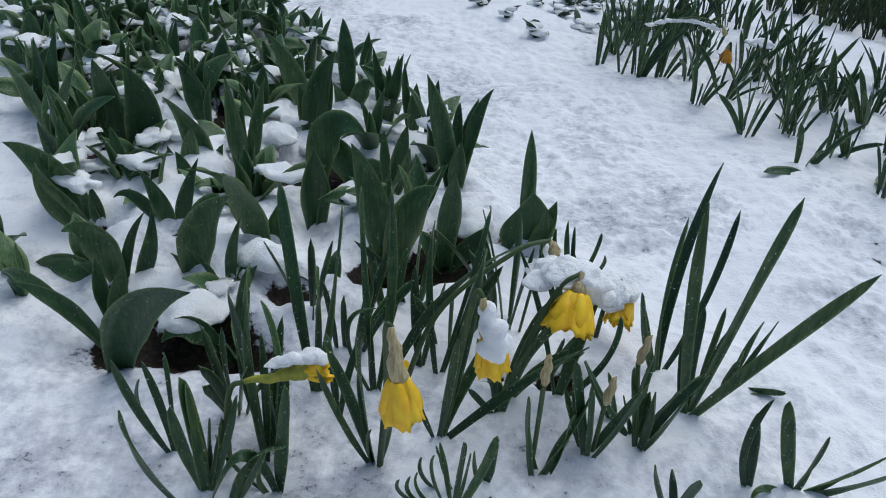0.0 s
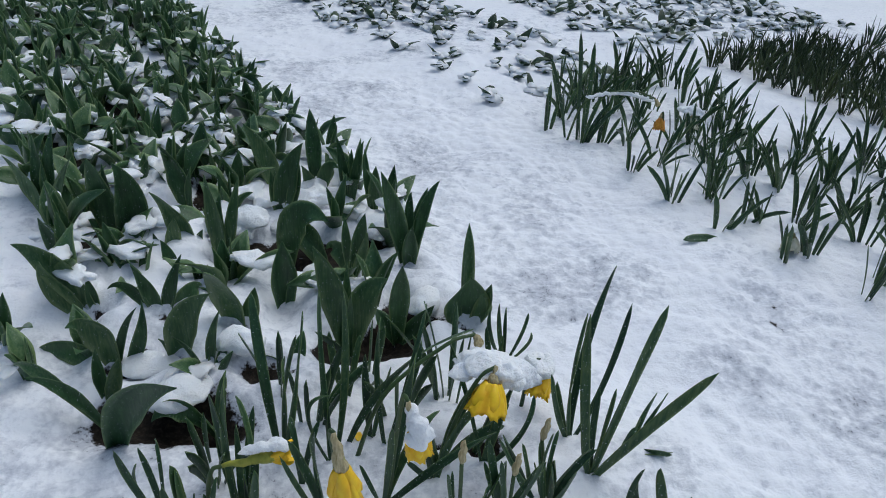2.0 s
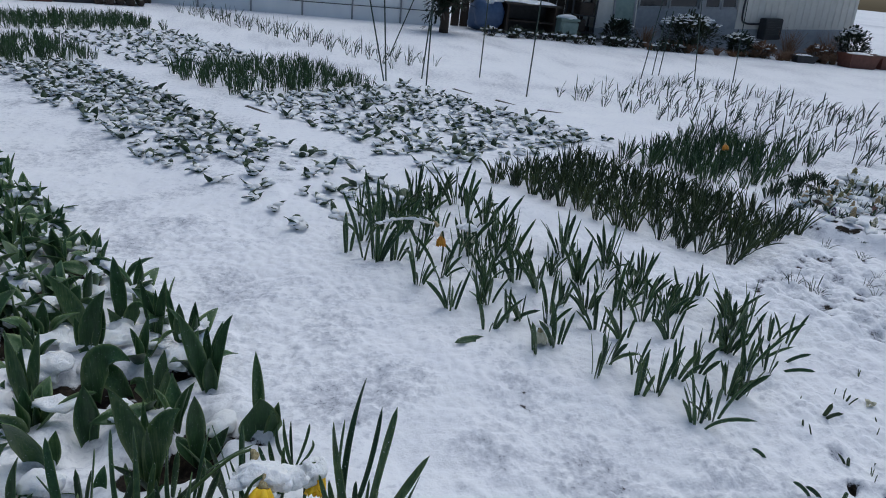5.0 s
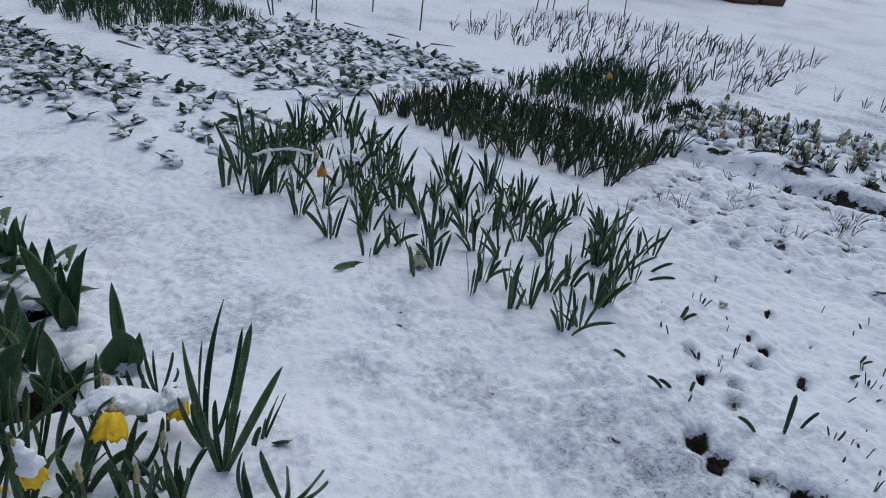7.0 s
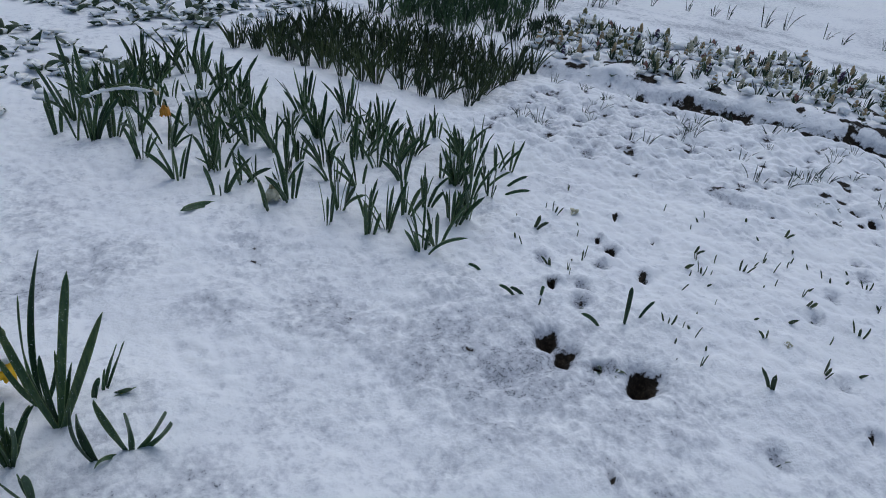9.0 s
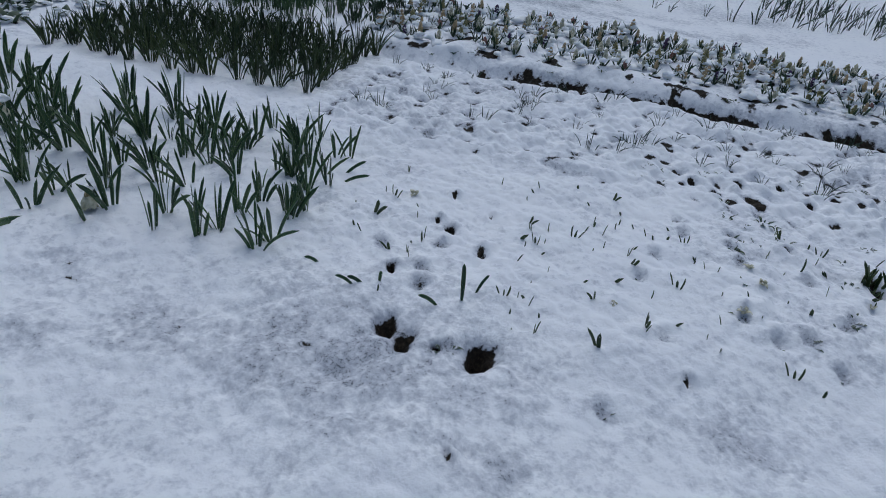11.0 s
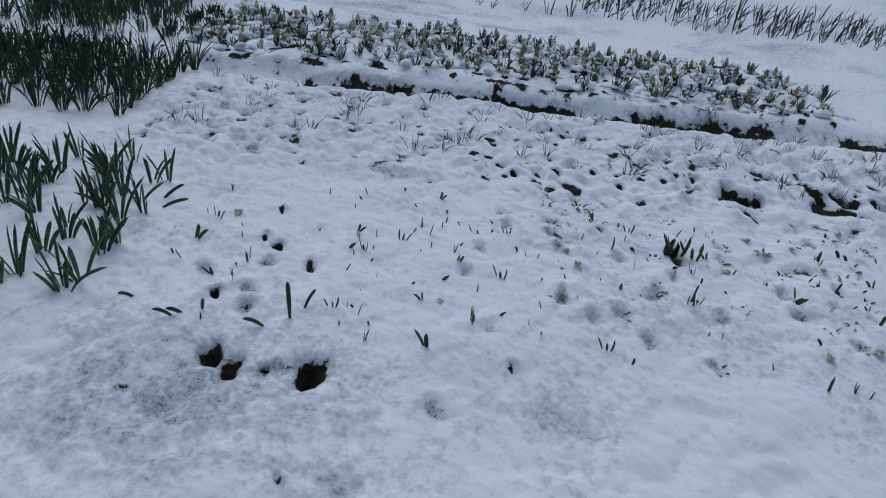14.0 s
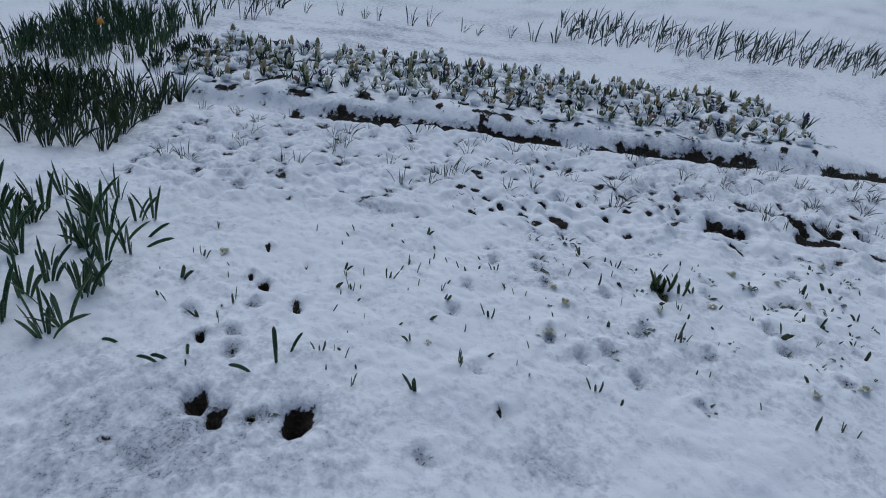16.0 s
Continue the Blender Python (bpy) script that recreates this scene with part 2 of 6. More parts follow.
_bm = bmesh.new()
bmesh.ops.create_icosphere(_bm, subdivisions=3, radius=1.0)
BALL_V = [v.co.copy() for v in _bm.verts]
BALL_F = [tuple(v.index for v in f.verts) for f in _bm.faces]
_bm.free()
_bm = bmesh.new()
bmesh.ops.create_icosphere(_bm, subdivisions=1, radius=1.0)
SMALL_V = [v.co.copy() for v in _bm.verts]
SMALL_F = [tuple(v.index for v in f.verts) for f in _bm.faces]
_bm.free()


def lump(verts, faces, c, rx, ry, rz, turn=0.0, rough=0.35, small=False):
    """An uneven pillow of snow."""
    k, c = len(verts), Vector(c)
    rot = Matrix.Rotation(turn, 3, "Z")
    off = Vector((random.uniform(-50, 50), random.uniform(-50, 50), random.uniform(-50, 50)))
    for v in SMALL_V if small else BALL_V:
        f = 1 + rough * noise.noise(v * 1.1 + off) + 0.4 * rough * noise.noise(v * 2.7 + off) + 0.15 * rough * noise.noise(v * 6.0 + off)
        z = v.z * rz * f * (1.0 if v.z > 0 else 0.45)
        verts.append(c + rot @ Vector((v.x * rx * f, v.y * ry * f, z)))
    faces += [tuple(k + i for i in f) for f in (SMALL_F if small else BALL_F)]


def melded(ob, voxel, rough):
    """Lets lumps of snow run into one another, with a loose surface."""
    me = ob.modifiers.new("meld", "REMESH")
    me.mode, me.voxel_size, me.use_smooth_shade = "VOXEL", voxel, True
    sm = ob.modifiers.new("soften", "SMOOTH")
    sm.factor, sm.iterations = 0.5, 9
    tex = bpy.data.textures.new("loose_snow", "CLOUDS")
    tex.noise_scale, tex.noise_depth = voxel * 7, 3
    di = ob.modifiers.new("loosen", "DISPLACE")
    tex.noise_scale = voxel * 4
    di.texture, di.strength, di.mid_level, di.texture_coords = tex, rough, 0.5, "LOCAL"
    return ob


# ---- ground ----


SHUFFLE = np.random.RandomState(7).permutation(4096)


def lattice(ix, iy, seed):
    a = SHUFFLE[(iy.astype(np.int64) + seed * 131) & 4095]
    return SHUFFLE[(ix.astype(np.int64) + a) & 4095] / 4095.0


def vnoise(x, y, scale, seed):
    """Smooth noise from 0 to 1 with lumps of that many metres."""
    x, y = np.asarray(x, float) / scale, np.asarray(y, float) / scale
    c, s = math.cos(seed * 1.7 + 0.4), math.sin(seed * 1.7 + 0.4)
    x, y = c * x - s * y + 1000.0, s * x + c * y + 1000.0
    ix, iy = np.floor(x), np.floor(y)
    fx, fy = x - ix, y - iy
    fx, fy = fx * fx * (3 - 2 * fx), fy * fy * (3 - 2 * fy)
    a, b = lattice(ix, iy, seed), lattice(ix + 1, iy, seed)
    c, d = lattice(ix, iy + 1, seed), lattice(ix + 1, iy + 1, seed)
    return (a * (1 - fx) + b * fx) * (1 - fy) + (c * (1 - fx) + d * fx) * fy


def puffs(x, y, scale, seed):
    """Rounded tufts crowded side by side, 0 to 1."""
    x = x + scale * 0.8 * (vnoise(x, y, scale * 1.7, seed + 50) - 0.5)
    y = y + scale * 0.8 * (vnoise(x, y, scale * 1.6, seed + 51) - 0.5)
    x, y = x / scale + 500.0, y / scale + 500.0
    ix, iy = np.floor(x), np.floor(y)
    near = np.full(x.shape, 9.0)
    for dx in (-1, 0, 1):
        for dy in (-1, 0, 1):
            cx, cy = ix + dx, iy + dy
            px, py = cx + lattice(cx, cy, seed), cy + lattice(cx, cy, seed + 9)
            near = np.minimum(near, (x - px) ** 2 + (y - py) ** 2)
    return 1.0 - np.clip(near, 0, 1)


def step(v, a, b):
    q = np.clip((v - a) / (b - a), 0, 1)
    return q * q * (3 - 2 * q)


def patch(x, y, cx, cy, rx, ry, turn=0.0):
    c, s = math.cos(turn), math.sin(turn)
    dx, dy = x - cx, y - cy
    return np.exp(-(((dx * c + dy * s) / rx) ** 2 + ((-dx * s + dy * c) / ry) ** 2))


HOLES = [(1.655, 0.605, 0.042, 0.03), (1.652, 0.522, 0.044, 0.026), (1.795, 0.365, 0.055, 0.042), (1.755, 0.345, 0.03, 0.02), (1.70, 0.45, 0.014, 0.012)]

# dark hollows under wilted clumps, grey dimples and pale blooms of the patch
HOLLOWS = [(1.82, 0.81, 0.027), (2.15, 0.90, 0.036), (2.13, 0.73, 0.036), (2.17, 0.99, 0.022), (2.34, 1.09, 0.022), (2.34, 0.89, 0.018), (3.46, 0.51, 0.03), (3.32, 0.65, 0.03), (3.59, 0.39, 0.025), (3.55, 0.24, 0.03), (3.89, 0.02, 0.03), (3.81, -0.04, 0.03), (3.89, -0.14, 0.05), (3.89, -0.22, 0.06), (3.92, -0.28, 0.04), (4.22, -0.42, 0.05), (4.17, -0.49, 0.05), (4.27, -0.55, 0.035), (4.22, -0.63, 0.045), (4.33, -0.73, 0.045), (4.14, -0.71, 0.04), (3.12, -0.16, 0.055), (3.06, 0.11, 0.03), (2.15, -0.05, 0.022), (1.46, 0.13, 0.018)]
DIMPLES = [(1.91, 0.76), (2.06, 0.84), (1.89, 0.95), (2.47, 0.33), (2.65, 0.39), (2.88, 0.42), (2.93, 0.26), (2.85, 0.18), (2.95, -0.02), (2.84, -0.20), (3.33, -0.27), (3.24, -0.31), (3.67, -0.54), (3.37, -0.53), (3.41, -0.58), (3.18, -0.54), (3.57, -0.71), (1.84, 0.70), (2.26, 0.10), (2.96, 0.50), (3.01, 0.30), (1.71, 0.43), (1.89, 0.03), (2.55, 0.01), (2.54, -0.11), (2.62, -0.16), (2.78, -0.21), (2.86, -0.43), (2.60, -0.49), (2.56, -0.29), (3.07, -0.62), (3.31, -0.70), (3.00, -0.82)]
BLOOMS = [(2.20, 1.16), (2.83, 0.14), (2.76, 0.06), (2.98, -0.21), (3.47, -0.34), (3.40, -0.42), (3.51, -0.50), (3.83, -0.62), (3.44, -0.63), (3.17, -0.35), (2.24, 0.27), (2.86, -0.75), (2.56, 0.02), (3.00, -0.87)]

# dark earth-coloured spots, sunk before the near tulips' feet
FOOT_SPOTS = [(-0.567, 1.117), (-0.649, 1.428), (-0.861, 1.498), (-0.333, 0.977), (-0.455, 0.953), (-0.412, 1.101), (-0.242, 1.097), (-0.347, 1.349), (-0.525, 1.607), (-0.295, 1.747), (-0.203, 1.396), (-0.079, 1.699), (0.116, 1.388), (0.257, 1.17), (0.004, 1.056), (-0.033, 1.36), (-0.56, 1.767), (-0.211, 0.816)]


def relief(x, y):
    """Height of the snow and how bare the earth is, at places in the plan."""
    x, y = np.asarray(x, float), np.asarray(y, float)
    s, u = x * D.x + y * D.y, x * N.x + y * N.y
    # small forms fade out where the sheet's mesh grows coarse
    out = np.maximum(np.maximum(-1.0 - x, x - 4.0), np.maximum(-0.7 - y, y - 2.5))
    gap = 0.009 + 0.03 * np.clip(out, 0, 1.0) + 0.09 * np.clip(out - 1.0, 0, None)
    near, middle, wide = np.exp(-((gap / 0.03) ** 2)), np.exp(-((gap / 0.09) ** 2)), np.exp(-((gap / 0.35) ** 2))
    z = 0.035 * wide * (vnoise(x, y, 0.7, 1) - 0.5) + 0.02 * middle * (vnoise(x, y, 0.2, 2) - 0.5)
    big, small = puffs(x, y, 0.085, 4), puffs(x, y, 0.042, 36)
    loose = 0.35 + 0.65 * vnoise(x, y, 0.22, 39)
    z = z + loose * (0.022 * (0.4 + 0.6 * near) * middle * big + near * 0.018 * small * (0.3 + 0.7 * vnoise(x, y, 0.12, 38))) + 0.012 * near * puffs(x, y, 0.026, 37) * (0.3 + 0.7 * vnoise(x, y, 0.15, 71))
    bare = np.zeros_like(z)
    # where the flakes lie thinnest the snow turns grey
    thin = 0.34 * step(vnoise(x, y, 0.5, 60) + 0.5 * vnoise(x, y, 0.16, 61), 0.6, 1.05)
    # trodden path with thin snow
    path = step(u, 0.95, 1.1) * (1 - step(u, 1.6, 1.85)) * step(s, -6, -3)
    z = z - 0.012 * path + path * 0.008 * (vnoise(x, y, 0.05, 5) - 0.5)
    worn = np.exp(-(((u - 1.54) / 0.2) ** 2)) * step(s, -1.9, -1.2) * (1 - step(s, 0.8, 1.4))
    bare += worn * 0.5 * step(vnoise(x, y, 0.09, 6), 0.5, 0.9) * step(vnoise(x, y, 0.35, 7), 0.35, 0.8)
    thin += 0.54 * worn * (0.1 + 0.9 * step(vnoise(x, y, 0.28, 63), 0.25, 0.75)) * (0.35 + 0.65 * vnoise(x, y, 0.07, 64))
    thin += 0.6 * path * step(vnoise(x, y, 0.2, 30), 0.4, 0.8) * (0.4 + 0.6 * vnoise(x, y, 0.06, 73)) + 0.25 * step(vnoise(x, y, 0.2, 31), 0.5, 0.85)
    # snow before the daffodils is mottled greyer
    thin += 0.7 * patch(x, y, 0.0, 0.5, 0.75, 0.35) * step(vnoise(x, y, 0.16, 67), 0.3, 0.7)
    for ps, pu, r in ((0.56, 1.6, 0.05), (0.5, 1.55, 0.035), (0.46, 1.58, 0.03), (0.12, 1.5, 0.018), (-0.22, 1.55, 0.02)):
        bare += 0.9 * patch(s, u, ps, pu, r, r * 0.35)
    # tulip bed: heaped snow with dark gaps
    tul = step(u, 0.05, 0.16) * (1 - step(u, 0.86, 0.96)) * step(s, 0.72, 0.86)
    heap = vnoise(x, y, 0.13, 8)
    z = z + tul * (0.042 * step(heap, 0.1, 0.65) + 0.02 * puffs(x, y, 0.08, 32) * step(heap, 0.2, 0.55) - 0.012)
    bare += tul * 1.1 * (1 - step(heap, 0.2, 0.34))
    for cx, cy, r in ((-0.39, 0.80, 0.085), (-0.26, 0.83, 0.085), (-0.15, 0.94, 0.06), (0.05, 1.10, 0.07), (0.02, 1.50, 0.05), (0.17, 1.16, 0.05), (0.29, 0.775, 0.045), (0.19, 0.78, 0.03)):
        p = patch(x, y, cx, cy, r, r * 0.6)
        bare += 1.4 * p
        z = z - 0.05 * p
    for cx, cy in FOOT_SPOTS:
        p = patch(x, y, cx + 0.01, cy - 0.025, 0.05, 0.028)
        bare += 0.8 * p
        z = z - 0.035 * p
    z = z + 0.06 * patch(x, y, 0.34, 0.66, 0.38, 0.30)
    # crocus patch: pitted, lumpy snow
    cro = step(u, 1.9, 2.2) * (1 - step(u, 4.0, 4.15)) * (1 - step(s, 0.0, 0.5))
    busy = 0.3 + 0.7 * step(-s, 0.9, 1.7)
    pit = vnoise(x, y, 0.085, 9)
    z = z + cro * busy * (0.03 * (pit - 0.5) + 0.012 * puffs(x, y, 0.055, 10))
    rows = step(u, 2.88, 3.02) * (1 - step(u, 4.0, 4.15)) * (1 - step(s, 0.3, 0.7))
    z = z + rows * (0.03 * (vnoise(x, y, 0.12, 11) - 0.4) + 0.032 * (vnoise(x, y, 0.05, 12) - 0.5) + 0.016 * puffs(x, y, 0.05, 66))
    # low spots are greyed as they sink, their shade put into the colour
    thin += cro * busy * 0.45 * step(0.36 - pit, 0.0, 0.25)
    ridge = rows * step(-s, 0.6, 1.6) * (1 - step(u, 3.35, 3.6))
    # dips of the rows darkened and greyed too, earth and painted shade together
    bare += (0.75 * rows + 0.5 * ridge) * step(0.29 - vnoise(x, y, 0.05, 12), 0.0, 0.16)
    thin += (0.35 * rows + 0.35 * ridge) * step(0.46 - vnoise(x, y, 0.05, 12), 0.0, 0.3)
    # hollows and dimples coloured dark where they sink, for soil and shade together
    for cx, cy, r in HOLLOWS:
        p = patch(x, y, cx + 0.012, cy + 0.012, r, r * 0.5, 0.95 + 3 * r) * (0.5 + 1.0 * vnoise(x, y, 0.035, 72))
        bare += 1.6 * p
        z = z - 0.06 * p + 0.03 * patch(x, y, cx + 0.8 * r, cy + 0.6 * r, r * 1.2, r, 0.0)
    for cx, cy in DIMPLES:
        p = patch(x, y, cx, cy, 0.03, 0.022, cx * 9)
        bare += 0.6 * p
        thin += 0.8 * p
        z = z - 0.012 * p + 0.014 * patch(x, y, cx + 0.035, cy + 0.03, 0.035, 0.03)
    for cx, cy in BLOOMS:
        z = z + 0.02 * patch(x, y, cx + 0.02, cy + 0.02, 0.045, 0.04)
    for cx, cy, rx, ry in HOLES:
        p = patch(x, y, cx, cy, rx, ry, 0.5) * (0.6 + 0.8 * vnoise(x, y, 0.03, 70))
        bare += 1.7 * p
        z = z - 0.065 * p
    # furrow before the hyacinths and the raised bed behind it
    wob = 0.07 * (vnoise(s, s * 0 + 3.0, 0.6, 15) - 0.5) + 0.10 * (vnoise(x, y, 0.10, 35) - 0.5)
    rut = np.exp(-(((u - 4.23 - wob) / (0.06 + 0.08 * vnoise(s, s * 0 + 5.0, 0.3, 40))) ** 4)) * (1 - step(s, 0.5, 0.8))
    z = z - 0.06 * rut
    open_rut = np.maximum(step(-s, 0.1, 0.3), step(vnoise(s, s * 0 + 7.0, 0.13, 16), 0.5, 0.65))
    bare += rut * (0.1 + 1.3 * open_rut * (1 - 0.9 * step(-s, 1.62, 1.7) * (1 - step(-s, 1.8, 1.87))) * (1 - 0.8 * step(-s, 2.8, 2.9) * (1 - step(-s, 3.2, 3.3))))
    hya = step(u, 4.27, 4.42) * (1 - step(u, 5.6, 5.9)) * (1 - step(s, 0.9, 1.2)) * step(s, -3.7, -3.3)
    z = z + hya * (0.05 + 0.04 * (vnoise(x, y, 0.14, 17) - 0.5))
    bare += hya * 1.2 * step(0.29 - vnoise(x, y, 0.07, 18), 0.0, 0.13)
    # beds of low tulips
    low = step(u, 1.7, 1.85) * (1 - step(u, 2.5, 2.65)) * step(s, 2.0, 3.4) * (1 - step(s, 8.6, 9.0))
    low = np.maximum(low, step(u, 3.0, 3.15) * (1 - step(u, 5.1, 5.3)) * step(s, 2.0, 2.3) * (1 - step(s, 9.0, 9.4)))
    z = z + middle * low * 0.05 * (vnoise(x, y, 0.10, 19) - 0.4)
    bare += low * 0.6 * step(0.25 - vnoise(x, y, 0.09, 20), 0.0, 0.2)
    # trodden lanes behind the raised bed
    lane = step(u, 5.9, 6.2) * (1 - step(u, 7.0, 7.2)) * (1 - step(s, 0.5, 1.5))
    thin += lane * 0.6 * step(vnoise(s * 0.25, u, 0.11, 65), 0.45, 0.8)
    # far ground calms down
    far = step(np.hypot(x - 1, y - 2), 9, 14)
    # grey mottling in the colour stands in for the far lumps' shading
    return z * (1 - 0.3 * far), np.clip(bare, 0, 1.5) * (1 - far), np.clip(thin, 0, 1.2) + 0.4 * step(np.hypot(x - 1, y - 1), 3.0, 5.0) * step(vnoise(x, y, 0.45, 62), 0.3, 0.8)


def height(x, y):
    return float(relief(np.array([x]), np.array([y]))[0][0])


def spread(low, high, fine, reach):
    mid = np.arange(low, high, fine)
    out, gap = [], fine
    while sum(out) < reach:
        gap *= 1.03 if gap < 0.04 else 1.09
        out.append(gap)
    tail = np.cumsum(out)
    return np.concatenate([low - tail[::-1], mid, mid[-1] + tail])


def build_ground():
    xs, ys = spread(-1.0, 4.0, 0.009, 300), spread(-0.7, 2.5, 0.009, 300)
    gx, gy = np.meshgrid(xs, ys)
    z, bare, thin = relief(gx, gy)
    nx, ny = len(xs), len(ys)
    me = bpy.data.meshes.new("ground")
    me.vertices.add(nx * ny)
    me.vertices.foreach_set("co", np.stack([gx, gy, z], -1).ravel())
    i = (np.arange(ny - 1)[:, None] * nx + np.arange(nx - 1)[None, :]).ravel()
    quads = np.stack([i, i + 1, i + nx + 1, i + nx], -1)
    me.loops.add(quads.size)
    me.loops.foreach_set("vertex_index", quads.ravel().astype(np.int32))
    me.polygons.add(len(quads))
    me.polygons.foreach_set("loop_start", (np.arange(len(quads)) * 4).astype(np.int32))
    me.polygons.foreach_set("use_smooth", np.ones(len(quads), bool))
    me.update(calc_edges=True)
    me.attributes.new("bare", "FLOAT", "POINT").data.foreach_set("value", bare.ravel().astype(np.float32))
    me.attributes.new("thin", "FLOAT", "POINT").data.foreach_set("value", thin.ravel().astype(np.float32))
    me.materials.append(GROUND)
    ob = new("ground", me)
    tagged(ob, "trodden garden ground under thin fresh snow with dark soil showing", "ground", kind="structure")
    return ob


build_ground()

# ---- plants ----


def plant(name, label, category, group):
    ob = new(name)
    ob.empty_display_size = 0.05
    return tagged(ob, label, category, group)


class Kind:
    """Some differing plants of one kind, that are then set out as often as needed."""

    def __init__(self, makers):
        self.makers, self.first, self.used = makers, [None] * len(makers), 0

    def put(self, x, y, size=1.0, turn=None, z=None, which=None):
        i = self.used % len(self.makers) if which is None else which
        self.used += 1
        turn = random.uniform(0, 360) if turn is None else turn
        z = height(x, y) - 0.004 if z is None else z
        m = pose(x, y, z, random.uniform(-4, 4), random.uniform(-4, 4), turn) @ Matrix.Scale(size, 4)
        if self.first[i] is None:
            self.first[i] = self.makers[i]()
            self.first[i].matrix_basis = m
            return self.first[i]
        ob = copy_thing(self.first[i], Matrix.Identity(4))
        ob.matrix_basis = m
        return ob


def leaf(parent, mat, *args, **kw):
    verts, faces = [], []
    blade(verts, faces, *args, **kw)
    ob = mesh_object("leaf", verts, faces, mat, parent)
    ring = [abs(j) for j in kw.get("across", (-1, -0.5, 0, 0.5, 1))]
    ring += ring[::-1]
    ob.data.attributes.new("rim", "FLOAT", "POINT").data.foreach_set("value", [ring[i % len(ring)] for i in range(len(verts))])
    return ob


def tulip(seed):
    def make():
        r = random.Random(seed)
        ob = plant("tulip_plant", "leafy green tulip plant without bloom standing in snow", "tulip plant", "tulips in the bed")
        a = r.uniform(0, 6.28)
        verts, faces = [], []
        caps = []
        for i in range(r.choice((3, 4, 4, 5))):
            outer = i < 2
            a += r.uniform(1.7, 2.6)
            out = Vector((math.cos(a), math.sin(a), 0))
            length = r.uniform(0.15, 0.20) if outer else r.uniform(0.12, 0.19)
            lean = r.uniform(0.55, 1.1) if outer else r.uniform(0.08, 0.4)
            if outer and r.random() < 0.3:
                lean = r.uniform(1.1, 1.4)
            p0 = out * 0.006
            p1 = out * (length * 0.45 * math.sin(lean * 0.5)) + Vector((0, 0, length * 0.55))
            tip = length * (1.0 - 0.35 * lean)
            p2 = out * (length * math.sin(lean) * 0.85) + Vector((r.uniform(-0.025, 0.025), r.uniform(-0.025, 0.025), tip))
            leaf(ob, TULIP, p0, p1, p2, r.uniform(0.05, 0.075) if outer else r.uniform(0.024, 0.042), -out, cup=r.uniform(0.35, 0.75), shape=lance, n=10, twist=r.uniform(-0.7, 0.7), wave=r.uniform(0.08, 0.25))
            if outer and r.random() < 0.45:
                caps.append((out * (length * r.uniform(0.25, 0.4)) + Vector((0, 0, length * r.uniform(0.38, 0.52))), r.uniform(0.032, 0.05), a))
        for c, rad, turn in caps:
            verts, faces = [], []
            lump(verts, faces, c, rad * r.uniform(0.8, 1), rad * r.uniform(0.5, 0.75), r.uniform(0.010, 0.017), turn, 0.9)
            mesh_object("snow_cap", verts, faces, SNOW, ob, "cap of fresh snow")
        return ob
    return make


def daffodil(seed, low, high, tilt=0.35, count=(6, 10), name="daffodil_clump", label="clump of upright grey-green daffodil leaves in snow", group="daffodils in the bed"):
    def make():
        r = random.Random(seed)
        ob = plant(name, label, "daffodil", group)
        for i in range(r.randint(*count)):
            a = r.uniform(0, 6.28)
            out = Vector((math.cos(a), math.sin(a), 0))
            length, lean = r.uniform(low, high), abs(r.gauss(0, tilt)) + 0.05
            p0 = out * r.uniform(0.004, 0.022) + Vector((0, 0, -0.01))
            p1 = p0 + out * length * 0.25 * lean + Vector((0, 0, length * 0.5))
            p2 = p0 + out * length * min(0.8, lean) + Vector((r.uniform(-0.01, 0.01), r.uniform(-0.01, 0.01), length * (1 - 0.3 * lean * lean)))
            face = Vector((math.cos(a + 1), math.sin(a + 1), 0))
            leaf(ob, DAFF, p0, p1, p2, r.uniform(0.010, 0.0155), face, cup=0.25, n=7, twist=r.uniform(-0.9, 0.9), across=(-1, 0, 1))
        return ob
    return make


def tuft(seed, low, high, width, count, mat, name, label, category, group, tilt=0.3, foot=0.03, bend=0.0, wind=(0, 0, 0)):
    """A clump of many fine blades in one mesh."""
    def make():
        r = random.Random(seed)
        ob = plant(name, label, category, group)
        verts, faces = [], []
        for i in range(count):
            a = r.uniform(0, 6.28)
            out = Vector((math.cos(a), math.sin(a), 0))
            length, lean = r.uniform(low, high), abs(r.gauss(0, tilt)) + 0.03
            p0 = out * r.uniform(0.0, foot) + Vector((0, 0, -0.01))
            p1 = p0 + out * length * 0.3 * lean + Vector((0, 0, length * 0.55))
            p2 = p0 + out * length * min(0.85, lean + bend) + Vector((0, 0, length * max(0.3, 1 - 0.3 * lean - bend))) + Vector(wind) * length
            face = Vector((math.cos(a + 1.2), math.sin(a + 1.2), 0))
            blade(verts, faces, p0, p1, p2, r.uniform(0.7, 1.2) * width, face, cup=0.3, n=4, across=(-1, 0, 1), twist=r.uniform(-0.6, 0.6))
        mesh_object("leaves", verts, faces, mat, ob)
        return ob
    return make


